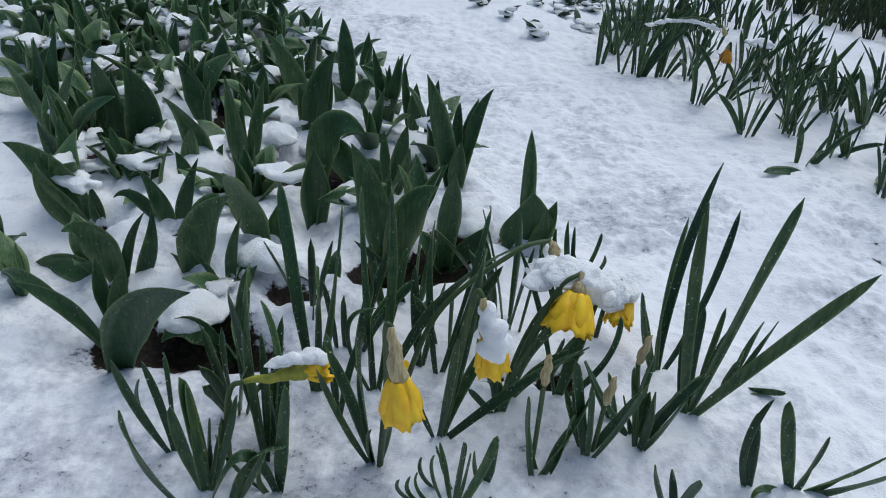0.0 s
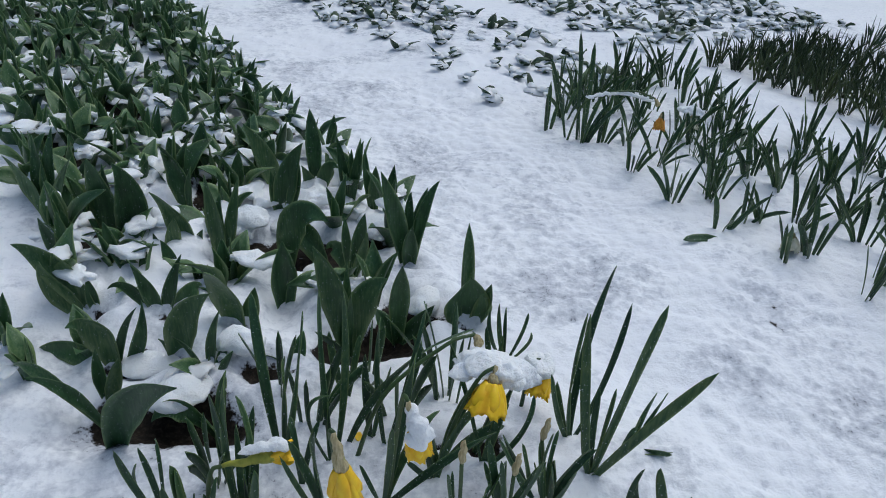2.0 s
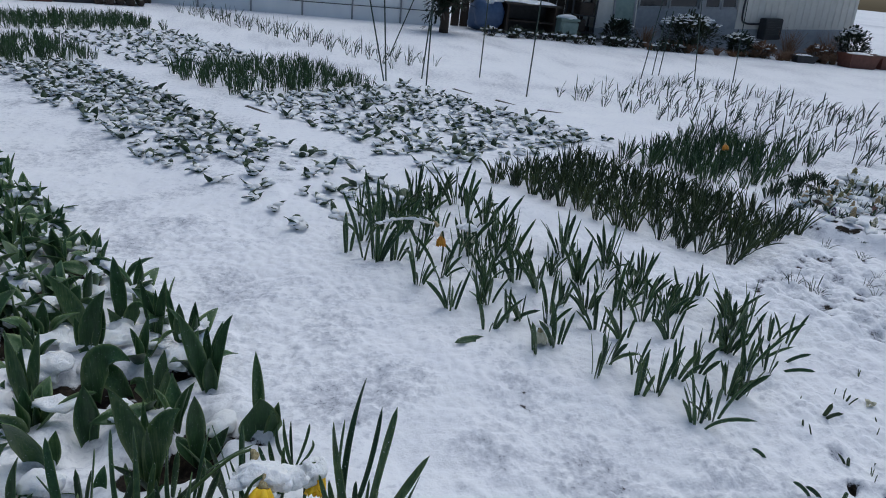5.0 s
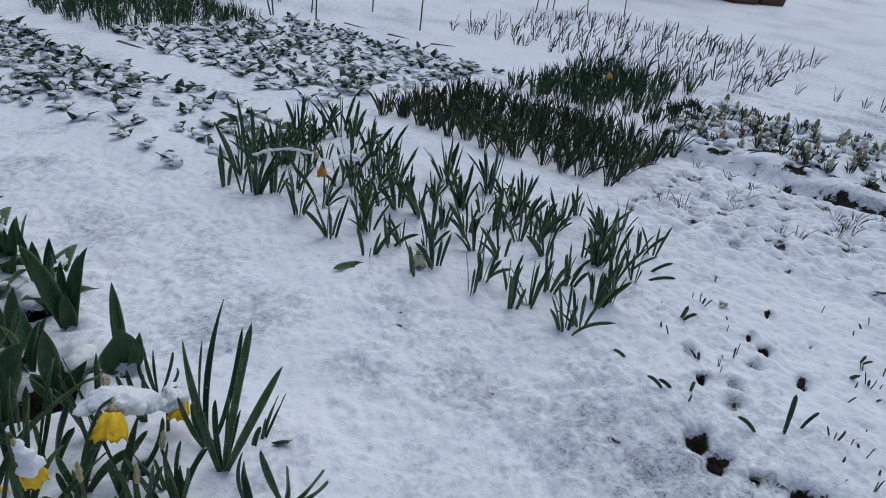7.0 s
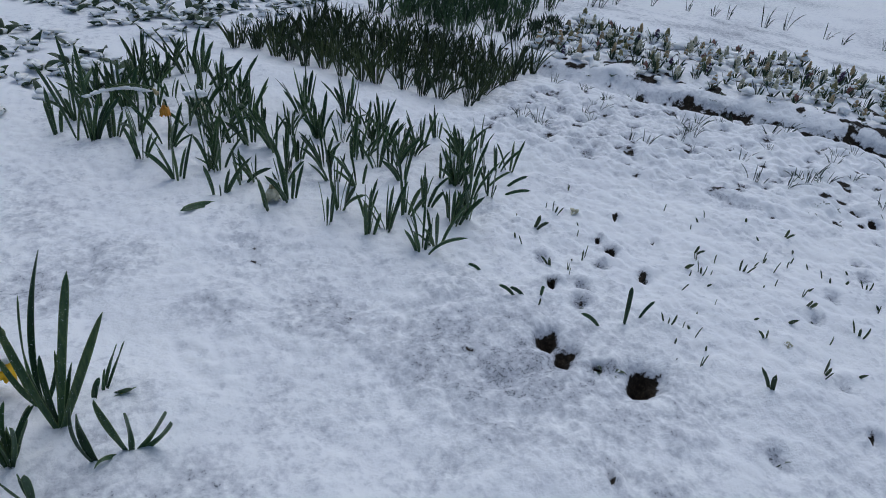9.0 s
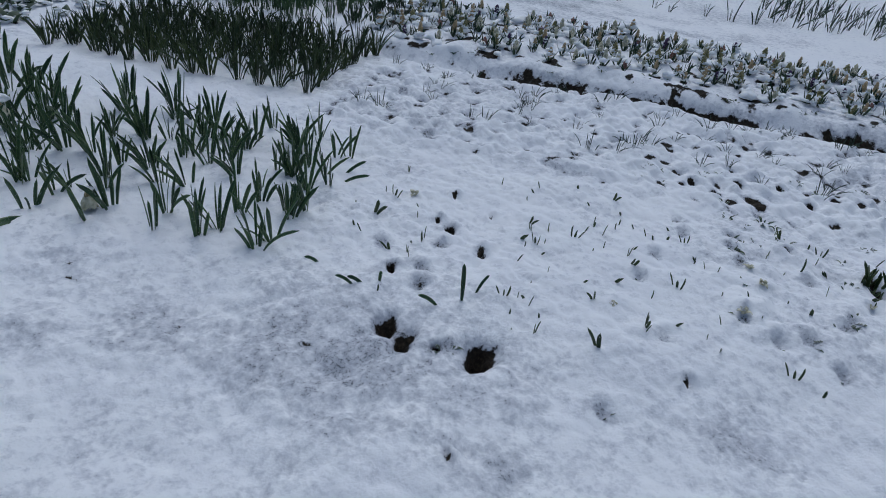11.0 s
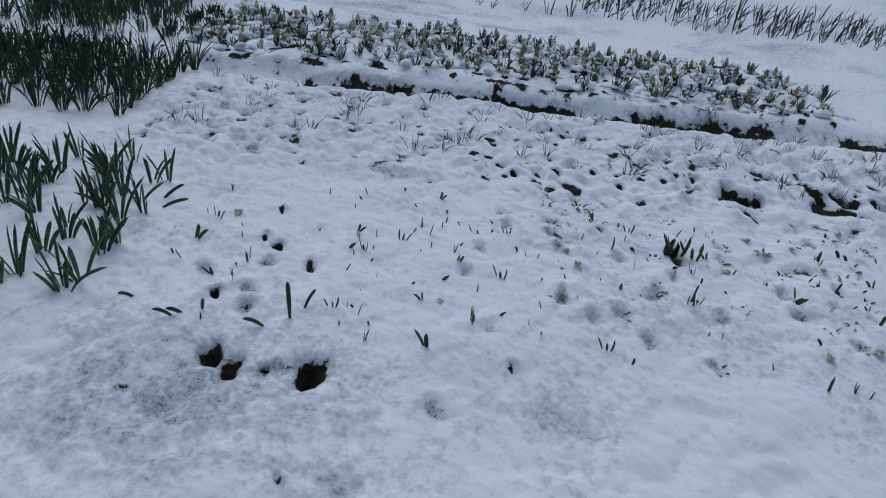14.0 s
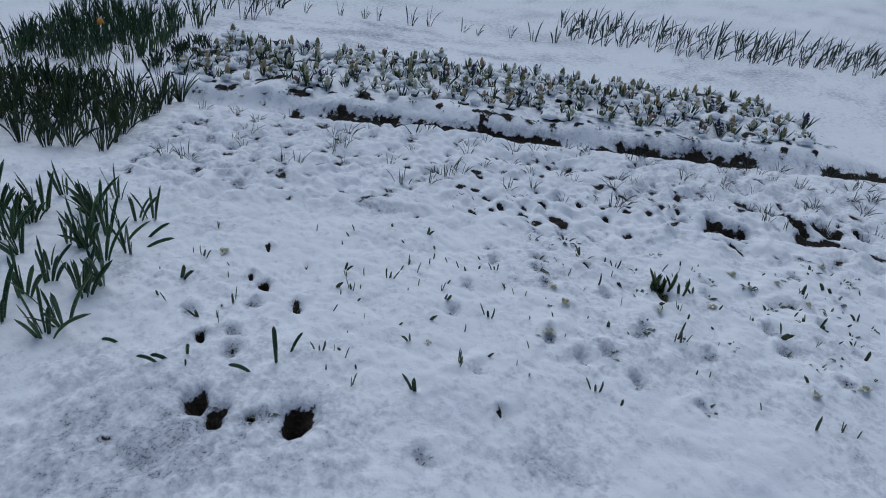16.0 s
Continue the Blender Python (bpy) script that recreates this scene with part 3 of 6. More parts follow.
def sprout(seed):
    """A low tulip with spread leaves weighed down by snow."""
    def make():
        r = random.Random(seed)
        ob = plant("low_tulip", "low spreading tulip shoot weighed down by snow", "tulip plant", "low tulips in the beds")
        a = r.uniform(0, 6.28)
        verts, faces = [], []
        for i in range(r.choice((2, 3, 3, 4))):
            a += r.uniform(1.3, 2.4)
            out = Vector((math.cos(a), math.sin(a), 0))
            length = r.uniform(0.065, 0.115)
            rise = r.uniform(0.025, 0.055)
            leaf(ob, LOWLEAF, out * 0.004 + Vector((0, 0, -0.015)), out * length * r.uniform(0.3, 0.5) + Vector((0, 0, rise)), out * length * r.uniform(0.75, 1) + Vector((r.uniform(-0.02, 0.02), r.uniform(-0.02, 0.02), rise * r.uniform(0.5, 1.6))), r.uniform(0.032, 0.055), Vector((0, 0, 1)) - out * r.uniform(0.2, 1.3), cup=r.uniform(0.3, 0.7), shape=lance, n=6, twist=r.uniform(-0.7, 0.7), across=(-1, 0, 1), wave=0.2)
            if r.random() < 0.62:
                lump(verts, faces, out * length * r.uniform(0.25, 0.4) + Vector((0, 0, rise * 0.74)), length * r.uniform(0.34, 0.46), r.uniform(0.018, 0.03), r.uniform(0.010, 0.016), a, 0.9, small=True)
        lump(verts, faces, Vector((r.uniform(-0.01, 0.01), r.uniform(-0.01, 0.01), 0.018)), r.uniform(0.03, 0.05), r.uniform(0.025, 0.04), r.uniform(0.014, 0.022), a, 0.8, small=True)
        mesh_object("snow_cap", verts, faces, SNOW, ob, "caps of fresh snow")
        return ob
    return make


def hyacinth(seed, mat, look_of):
    def make():
        r = random.Random(seed)
        ob = plant("hyacinth", f"short hyacinth with {look_of} dusted with snow", "hyacinth", "hyacinths in the raised bed")
        a = r.uniform(0, 6.28)
        for i in range(r.randint(4, 5)):
            a += r.uniform(1.0, 1.7)
            out = Vector((math.cos(a), math.sin(a), 0))
            length = r.uniform(0.075, 0.12)
            leaf(ob, LOWLEAF, out * 0.008, out * length * 0.4 + Vector((0, 0, length * 0.45)), out * length * r.uniform(0.35, 0.85) + Vector((0, 0, length * r.uniform(0.65, 1.05))), r.uniform(0.017, 0.025), -out, cup=0.5, n=5, shape=lance, across=(-1, 0, 1))
        verts, faces = [], []
        tall, plump = r.uniform(0.085, 0.125), r.uniform(0.010, 0.018)
        for i in range(18):
            q, h = i * 2.4, i / 18
            rad = plump * math.sin(math.pi * (0.3 + 0.69 * h))
            lump(verts, faces, (math.cos(q) * rad, math.sin(q) * rad, tall * (0.35 + 0.65 * h)), 0.0105, 0.0105, 0.014, 0, 0.4, small=True)
        mesh_object("flower_spike", verts, faces, mat, ob, look_of)
        if r.random() < 0.85:
            verts, faces = [], []
            for i in range(3):
                lump(verts, faces, (r.uniform(-0.05, 0.05), r.uniform(-0.05, 0.05), tall * r.uniform(0.2, 0.55)), r.uniform(0.03, 0.045), r.uniform(0.025, 0.035), r.uniform(0.016, 0.026), r.uniform(0, 3), 0.8, small=True)
            if r.random() < 0.85:
                lump(verts, faces, (r.uniform(-0.008, 0.008), r.uniform(-0.008, 0.008), tall * r.uniform(0.7, 1.0)), 0.024, 0.018, 0.012, 0, 0.8, small=True)
            mesh_object("snow_cap", verts, faces, SNOW, ob, "pads of fresh snow")
        return ob
    return make


def facing(x, y):
    q = random.uniform(-0.5, 0.5)
    return Vector((math.sin(q), -math.cos(q), 0.25))


TAKEN = []


def tulip_at(x, y, leaves):
    """One of the tulips at the near end of the bed, leaf by leaf: foot, bend, tip and width."""
    ob = plant("tulip_plant", "leafy green tulip plant with cupped leaves half sunk in snow", "tulip plant", "tulips in the bed")
    ob.matrix_basis = pose(x, y, 0)
    TAKEN.append((x, y))
    for p0, p1, p2, width in leaves:
        foot = (p0[0], p0[1], -0.02)
        leaf(ob, TULIP, foot, p1, p2, width * 1.0, facing(x, y), cup=random.uniform(0.35, 0.8), shape=lance, n=14, twist=random.uniform(-0.5, 0.5), wave=random.uniform(0.08, 0.25))
    return ob


def daffodil_at(x, y, leaves):
    """One of the daffodils at the path's near end, leaf by leaf."""
    ob = plant("daffodil_plant", "daffodil with long arching strap leaves speckled with snow", "daffodil", "daffodils before the tulips")
    ob.matrix_basis = pose(x, y, 0)
    low = height(x, y) - 0.02
    for p0, p1, p2, width in leaves:
        foot = (p0[0], p0[1], p0[2] if p0[2] > 0.12 else low)
        leaf(ob, DAFF, foot, p1, p2, min(width * 0.85, 0.0175), facing(x, y), cup=0.35, n=18, twist=random.uniform(-2.0, 2.0), wave=0.2)
    return ob


def curve_points(points, n=14):
    """A smooth line through points."""
    pts = [Vector(p) for p in points]
    pts = [pts[0] * 2 - pts[1], *pts, pts[-1] * 2 - pts[-2]]
    out = []
    for i in range(1, len(pts) - 2):
        a, b, c, d = pts[i - 1 : i + 3]
        for k in range(n):
            u = k / n
            out.append(0.5 * (2 * b + (c - a) * u + (2 * a - 5 * b + 4 * c - d) * u * u + (3 * b - a - 3 * c + d) * u**3))
    return out + [pts[-2]]


def daffodil_flower(stem, mouth, width, caps=(), sheath=0.55, bell=True, petals=YELLOW, label="limp yellow daffodil bloom nodding under wet snow", sleeve=PAPER):
    """A nodding, half-closed trumpet on its stem, frozen limp; caps: pillows of snow on it."""
    neck, mouth = Vector(stem[-1]), Vector(mouth)
    ob = plant("daffodil_flower", label, "daffodil", "blooming daffodils")
    ob.matrix_basis = Matrix.Translation(stem[0])
    o = Vector(stem[0])
    line = curve_points([Vector(p) - o for p in stem])
    verts, faces = [], []
    tube(verts, faces, line, [0.0045 - 0.0015 * i / len(line) for i in range(len(line))])
    mesh_object("stem", verts, faces, STEM, ob)
    axis = mouth - neck
    start = neck + axis * sheath * (1.0 if bell else 1.6)
    verts, faces = [], []
    n = 12
    across_axis = axis.normalized().orthogonal().normalized()
    line = [neck - o + (start - neck) * (i / n) + across_axis * 0.0015 * math.sin(i * 0.9) for i in range(n + 1)]
    tube(verts, faces, line, [(0.003 + 0.007 * (i / n) ** 0.9) * (1 + 0.25 * noise.noise(Vector((i * 0.9, width * 50, 0)))) for i in range(n + 1)], 10)
    mesh_object("spathe", verts, faces, sleeve, ob, "papery sheath")
    if bell:
        verts, faces = [], []
        reach = neck + axis * (sheath + 0.12)
        tube(verts, faces, [neck - o + (reach - neck) * (0.45 + 0.55 * i / 5) for i in range(6)], [0.006, 0.0075, 0.007, 0.008, 0.0095, 0.011], 10)
        mesh_object("flower_tube", verts, faces, LIME, ob, "yellow-green tube")
    if bell:
        w = axis.normalized()
        a = w.orthogonal().normalized()
        b = w.cross(a)
        verts, faces, sides, rings = [], [], 36, 9
        begin = neck + axis * sheath - o
        for i in range(rings):
            u = i / (rings - 1)
            rad = width * (0.21 + 0.31 * u ** 0.75)
            for j in range(sides):
                q = 2 * math.pi * j / sides
                frill = 1 + 0.06 * math.sin(6 * q + 0.6) + 0.10 * u * math.sin(11 * q + 2) + 0.05 * u * math.sin(19 * q)
                drop = (mouth - o - begin) * u + w * (0.004 * u * u * math.sin(5 * q + 1) + 0.003 * u * u * math.sin(13 * q))
                verts.append(begin + drop + (a * math.cos(q) + b * math.sin(q)) * rad * frill)
        k = len(verts)
        verts += [v + w * 0.0 - (v - begin - w * (v - begin).dot(w)) * 0.09 for v in verts]
        for i in range(rings - 1):
            for j in range(sides):
                p, q = i * sides + j, i * sides + (j + 1) % sides
                faces += [(p, q, q + sides, p + sides), (k + p + sides, k + q + sides, k + q, k + p)]
        for j in range(sides):
            p, q = (rings - 1) * sides + j, (rings - 1) * sides + (j + 1) % sides
            faces.append((p, q, k + q, k + p))
        mesh_object("trumpet", verts, faces, petals, ob, "frilled trumpet")
        for j in range(5):
            q = j * 1.2566 + 0.3
            out = a * math.cos(q) + b * math.sin(q)
            tip = begin + (mouth - o - begin) * random.uniform(0.75, 0.98) + out * width * random.uniform(0.44, 0.54)
            leaf(ob, petals, begin + out * width * 0.2, begin + (mouth - o - begin) * 0.4 + out * width * 0.46, tip, width * random.uniform(0.32, 0.42), -out, cup=0.5, shape=strap, n=9, twist=random.uniform(-0.5, 0.5), wave=0.25).name = "petal"
    if caps:
        verts, faces = [], []
        for cx, cy, cz, rx, ry, rz in caps:
            lump(verts, faces, Vector((cx, cy, cz)) - o, rx, ry, rz, random.uniform(-0.4, 0.4), 0.5)
        melded(mesh_object("snow_cap", verts, faces, SNOW, ob, "cap of fresh snow"), 0.0022, 0.006)
    return ob


def flower_bud(foot, top, tilt):
    foot, top = Vector(foot), Vector(top)
    ob = plant("daffodil_bud", "closed daffodil bud in a pale papery sheath", "daffodil", "daffodil buds")
    ob.matrix_basis = Matrix.Translation(foot)
    verts, faces = [], []
    tube(verts, faces, curve_points([(0, 0, -0.02), (top - foot) * 0.5 + Vector((tilt * 0.3, 0, 0)), top - foot]), [0.0032] * 29)
    mesh_object("stem", verts, faces, STEM, ob)
    verts, faces = [], []
    n = 8
    tube(verts, faces, [top - foot + Vector((tilt * i / n + 0.0012 * math.sin(i * 1.7), 0, 0.048 * i / n)) for i in range(n + 1)], [0.003 + 0.003 * math.sin(math.pi * (i / n) ** 0.62) for i in range(n)] + [0.0006], 8)
    mesh_object("spathe", verts, faces, PAPER, ob, "papery tan sheath")
    return ob


def gathered(kind, places, name, label, category):
    """Far plants of one kind in one mesh: (x, y, size) each."""
    verts, faces, mats, slots = [], [], [], []
    for n, (x, y, size) in enumerate(places):
        first = kind.first[n % len(kind.first)]
        m = pose(x, y, height(x, y) - 0.004, 0, 0, random.uniform(-25, 25) if kind is ONIONS else random.uniform(0, 360)) @ Matrix.Scale(size, 4)
        for child in first.children:
            k, me = len(verts), child.data
            if me.materials[0] not in mats:
                mats.append(me.materials[0])
            slot = mats.index(me.materials[0])
            verts += [m @ v.co for v in me.vertices]
            for poly in me.polygons:
                faces.append(tuple(k + i for i in poly.vertices))
                slots.append(slot)
    ob = mesh_object(name, verts, faces, mats[0])
    for mat in mats[1:]:
        ob.data.materials.append(mat)
    ob.data.polygons.foreach_set("material_index", slots)
    return tagged(ob, label, category, kind="stuff")


def shoot(seed):
    def make():
        r = random.Random(seed)
        ob = plant("crocus_shoot", "small dark green shoot poking out of the snow", "crocus", "shoots in the snowy patch")
        for i in range(r.choice((1, 1, 2, 3))):
            a = r.uniform(0, 6.28)
            out = Vector((math.cos(a), math.sin(a), 0))
            length, lean = r.uniform(0.02, 0.05), r.uniform(0.1, 0.7)
            p0 = out * 0.006 * i + Vector((0, 0, -0.008))
            leaf(ob, THIN, p0, p0 + out * length * 0.2 + Vector((0, 0, length * 0.6)), p0 + out * length * lean + Vector((0, 0, length * (1 - 0.4 * lean) + 0.008)), r.uniform(0.004, 0.009), Vector((math.cos(a + 1.3), math.sin(a + 1.3), 0.1)), cup=0.4, n=5, across=(-1, 0, 1))
        return ob
    return make


def rosette(seed):
    def make():
        r = random.Random(seed)
        ob = plant("leafy_clump", "half-buried clump of dark wilted leaves crusted with snow", "crocus", "clumps in the snowy patch")
        for i in range(r.randint(6, 10)):
            a = r.uniform(0, 6.28)
            out = Vector((math.cos(a), math.sin(a), 0))
            length = r.uniform(0.025, 0.055)
            p0 = out * r.uniform(0, 0.02) + Vector((0, 0, -0.01))
            leaf(ob, r.choice((THIN, LOWLEAF, FROSTED)), p0, p0 + out * length * 0.5 + Vector((0, 0, length * 0.6)), p0 + out * length * r.uniform(0.5, 1) + Vector((0, 0, r.uniform(0.0, 0.03))), r.uniform(0.007, 0.014), Vector((0, 0, 1)) - out * 0.4, cup=0.3, n=5, shape=lance, across=(-1, 0, 1))
        return ob
    return make


def wilted(seed):
    def make():
        r = random.Random(seed)
        ob = plant("wilted_crocus", "wilted pale yellow crocus bloom lying in the snow", "crocus", "wilted blooms in the snowy patch")
        for i in range(6):
            a = i * 1.05 + r.uniform(-0.2, 0.2)
            out = Vector((math.cos(a), math.sin(a), 0))
            leaf(ob, CREAM, out * 0.002, out * 0.012 + Vector((0, 0, 0.022)), out * r.uniform(0.006, 0.02) + Vector((r.uniform(-0.01, 0.01), r.uniform(-0.01, 0.01), r.uniform(0.004, 0.026))), 0.014, Vector((0, 0, 1)), cup=0.4, n=5, shape=lance, across=(-1, 0, 1)).name = "petal"
        return ob
    return make


TULIPS = Kind([tulip(100 + i) for i in range(12)])
DAFFS = Kind([daffodil(200 + i, 0.09, 0.19, 0.38, (4, 8)) for i in range(14)])
JONQUILS = Kind([tuft(300 + i, 0.12, 0.21, 0.0082, 19, THIN, "jonquil_clump", "dense fan of fine dark green jonquil leaves", "jonquil", "jonquils in the block", 0.36, 0.022) for i in range(6)])
TALLDAFFS = Kind([tuft(330 + i, 0.13, 0.26, 0.010, 18, DAFF, "daffodil_clump", "dense clump of tall dark daffodil leaves", "daffodil", "daffodils in the far blocks", 0.22, 0.06) for i in range(6)])
ONIONS = Kind([tuft(360 + i, 0.10, 0.24, 0.0105, 5, ONION, "onion_plant", "thin bent onion leaves standing in snow", "onion plant", "onions in rows", 0.38, 0.03, 0.05, (0.05, -0.07, 0)) for i in range(8)])
SPROUTS = Kind([sprout(400 + i) for i in range(20)])
HYAS = Kind([hyacinth(500 + i, m, w) for i, (m, w) in enumerate(((CREAM, "cream flower spike"), (TAN, "tan closed buds"), (CREAM, "cream flower spike"), (PINK, "faded pink buds"), (BUDS, "greenish closed buds"), (PURPLE, "dark purple buds"), (TAN, "tan closed buds"), (TAN, "tan closed buds"), (BUDS, "greenish closed buds")))])
GREENS = Kind([tuft(560 + i, 0.07, 0.14, 0.011, 9, LOWLEAF, "hyacinth_leaves", "upright dark green hyacinth leaves without bloom", "hyacinth", "leafy hyacinths in the raised bed", 0.35, 0.035) for i in range(6)])
SHOOT = Kind([shoot(600 + i) for i in range(10)])
ROSETTE = Kind([rosette(620 + i) for i in range(8)])
WILTED = Kind([wilted(640 + i) for i in range(4)])
GRASS = Kind([tuft(660 + i, 0.03, 0.085, 0.003, 8, ONION, "grass_tuft", "sparse tuft of grass poking through snow", "grass", "grass tufts in the snow", 0.7, 0.03) for i in range(6)])

# the near end of the tulip bed
tulip_at(-0.567, 1.117, [
    ((0, 0, 0.035), (-0.058, -0.004, 0.178), (-0.135, -0.02, 0.199), 0.060),
    ((0, 0, 0.035), (-0.096, -0.008, 0.085), (-0.074, -0.04, 0.174), 0.051),
    ((0, 0, 0.035), (-0.002, 0, 0.077), (-0.006, 0, 0.112), 0.027),
])
tulip_at(-0.673, 1.266, [
    ((0, 0, 0.035), (-0.051, 0, 0.115), (-0.069, 0, 0.163), 0.041),
    ((0, 0, 0.035), (-0.034, 0.004, 0.108), (-0.034, 0.02, 0.171), 0.038),
    ((0, 0, 0.035), (0.028, -0.006, 0.097), (0.072, -0.03, 0.074), 0.034),
])
tulip_at(-0.649, 1.428, [
    ((0, 0, 0.035), (-0.018, 0, 0.164), (-0.042, 0, 0.243), 0.077),
    ((0, 0, 0.035), (0.092, -0.004, 0.15), (0.029, -0.02, 0.246), 0.081),
    ((0, 0, 0.035), (-0.01, 0.008, 0.138), (-0.027, 0.04, 0.212), 0.035),
    ((0, 0, 0.035), (-0.043, 0, 0.064), (-0.069, 0, 0.069), 0.035),
    ((0, 0, 0.035), (0.058, 0, 0.067), (0.081, 0, 0.07), 0.034),
])
tulip_at(-0.861, 1.498, [
    ((0, 0, 0.035), (0.043, 0, 0.135), (0.095, 0, 0.21), 0.028),
    ((0, 0, 0.035), (0.013, 0.012, 0.157), (0.027, 0.06, 0.261), 0.040),
    ((0, 0, 0.035), (-0.029, 0, 0.154), (-0.083, 0, 0.198), 0.044),
    ((0, 0, 0.035), (-0.002, 0.01, 0.166), (-0.025, 0.05, 0.239), 0.047),
    ((0, 0, 0.035), (0.045, 0.008, 0.074), (0.042, 0.04, 0.109), 0.056),
])
tulip_at(-0.333, 0.977, [
    ((0, 0, 0.035), (-0.005, -0.004, 0.159), (0.084, -0.02, 0.213), 0.064),
    ((0, 0, 0.035), (-0.009, 0, 0.06), (-0.04, 0, 0.075), 0.021),
])
tulip_at(-0.378, 0.760, [
    ((0, 0, 0.035), (0.023, -0.01, 0.163), (0.151, -0.05, 0.207), 0.068),
])
tulip_at(-0.413, 0.812, [
    ((0, 0, 0.035), (-0.045, -0.008, 0.117), (-0.104, -0.04, 0.146), 0.025),
    ((0, 0, 0.035), (-0.121, 0.006, 0.166), (-0.168, 0.03, 0.105), 0.026),
])
tulip_at(-0.433, 0.861, [
    ((0, 0, 0.035), (-0.013, 0, 0.089), (-0.001, 0, 0.145), 0.024),
    ((0, 0, 0.035), (0.02, -0.004, 0.086), (0.048, -0.02, 0.14), 0.032),
])
tulip_at(-0.455, 0.953, [
    ((0, 0, 0.035), (-0.005, -0.012, 0.174), (-0.046, -0.06, 0.159), 0.054),
    ((0, 0, 0.035), (0.011, 0, 0.108), (0.063, 0, 0.171), 0.018),
    ((0, 0, 0.035), (0.073, 0.004, 0.081), (0.065, 0.02, 0.173), 0.029),
    ((0, 0, 0.035), (-0.08, 0.008, 0.076), (-0.195, 0.04, 0.001), 0.049),
])
tulip_at(-0.412, 1.101, [
    ((0, 0, 0.035), (-0.017, 0, 0.115), (-0.053, 0, 0.166), 0.034),
    ((0, 0, 0.035), (0.016, 0.004, 0.109), (0.051, 0.02, 0.189), 0.032),
    ((0, 0, 0.035), (0.064, 0.01, 0.129), (0.074, 0.05, 0.089), 0.045),
    ((0, 0, 0.035), (-0.057, -0.004, 0.16), (-0.101, -0.02, 0.113), 0.025),
])
tulip_at(-0.242, 1.097, [
    ((0, 0, 0.035), (-0.016, -0.016, 0.16), (-0.037, -0.08, 0.219), 0.076),
    ((0, 0, 0.035), (0.036, 0, 0.093), (0.038, 0, 0.133), 0.039),
])
tulip_at(-0.264, 0.942, [
    ((0, 0, 0.035), (0.011, 0, 0.12), (0.035, 0, 0.187), 0.030),
    ((0, 0, 0.035), (-0.021, 0, 0.095), (-0.065, 0, 0.113), 0.014),
])
tulip_at(-0.434, 1.382, [
    ((0, 0, 0.035), (-0.025, -0.004, 0.143), (-0.085, -0.02, 0.199), 0.058),
    ((0, 0, 0.035), (0.007, 0, 0.062), (0.026, 0, 0.092), 0.027),
])
tulip_at(-0.483, 1.342, [
    ((0, 0, 0.035), (0.014, 0, 0.101), (0.024, 0, 0.144), 0.042),
    ((0, 0, 0.035), (-0.021, 0, 0.056), (-0.034, 0, 0.096), 0.032),
])
tulip_at(-0.347, 1.349, [
    ((0, 0, 0.035), (-0.014, 0, 0.155), (-0.03, 0, 0.262), 0.046),
    ((0, 0, 0.035), (0.023, 0, 0.16), (0.052, 0, 0.266), 0.030),
    ((0, 0, 0.035), (-0.028, 0.01, 0.109), (-0.014, 0.05, 0.189), 0.039),
    ((0, 0, 0.035), (0.034, 0, 0.1), (0.053, 0, 0.04), 0.039),
])
tulip_at(-0.525, 1.607, [
    ((0, 0, 0.035), (0.004, 0, 0.092), (0.019, 0, 0.152), 0.027),
    ((0, 0, 0.035), (-0.014, 0.01, 0.146), (-0.081, 0.05, 0.183), 0.061),
])
tulip_at(-0.295, 1.747, [
    ((0, 0, 0.035), (-0.028, 0, 0.14), (-0.099, 0, 0.232), 0.060),
    ((0, 0, 0.035), (-0.124, 0.008, 0.111), (-0.166, 0.04, 0.173), 0.061),
])
tulip_at(-0.256, 1.588, [
    ((0, 0, 0.035), (0.003, 0, 0.165), (0.064, 0, 0.256), 0.066),
    ((0, 0, 0.035), (-0.015, 0, 0.118), (-0.026, 0, 0.166), 0.038),
    ((0, 0, 0.035), (0.044, 0.006, 0.136), (0.044, 0.03, 0.19), 0.035),
])
tulip_at(-0.203, 1.396, [
    ((0, 0, 0.035), (0.013, -0.01, 0.224), (0.118, -0.05, 0.162), 0.083),
])
tulip_at(-0.079, 1.699, [
    ((0, 0, 0.035), (-0.018, 0, 0.148), (-0.041, 0, 0.238), 0.030),
    ((0, 0, 0.035), (0.013, 0, 0.159), (0.037, 0, 0.228), 0.030),
    ((0, 0, 0.035), (0.001, 0.006, 0.139), (-0.001, 0.03, 0.186), 0.024),
])
tulip_at(-0.010, 1.684, [
    ((0, 0, 0.035), (-0.026, 0.004, 0.139), (-0.029, 0.02, 0.202), 0.024),
    ((0, 0, 0.035), (0.008, 0, 0.109), (0.005, 0, 0.159), 0.039),
])
tulip_at(0.116, 1.388, [
    ((0, 0, 0.035), (-0.039, -0.004, 0.18), (-0.08, -0.02, 0.296), 0.052),
    ((0, 0, 0.035), (0.018, 0.006, 0.216), (0.061, 0.03, 0.26), 0.032),
    ((0, 0, 0.035), (-0.01, 0.006, 0.221), (-0.008, 0.03, 0.223), 0.025),
    ((0, 0, 0.035), (0.013, 0.01, 0.176), (0.032, 0.05, 0.228), 0.038),
    ((0, 0, 0.035), (-0.006, -0.008, 0.097), (0.002, -0.04, 0.165), 0.043),
])
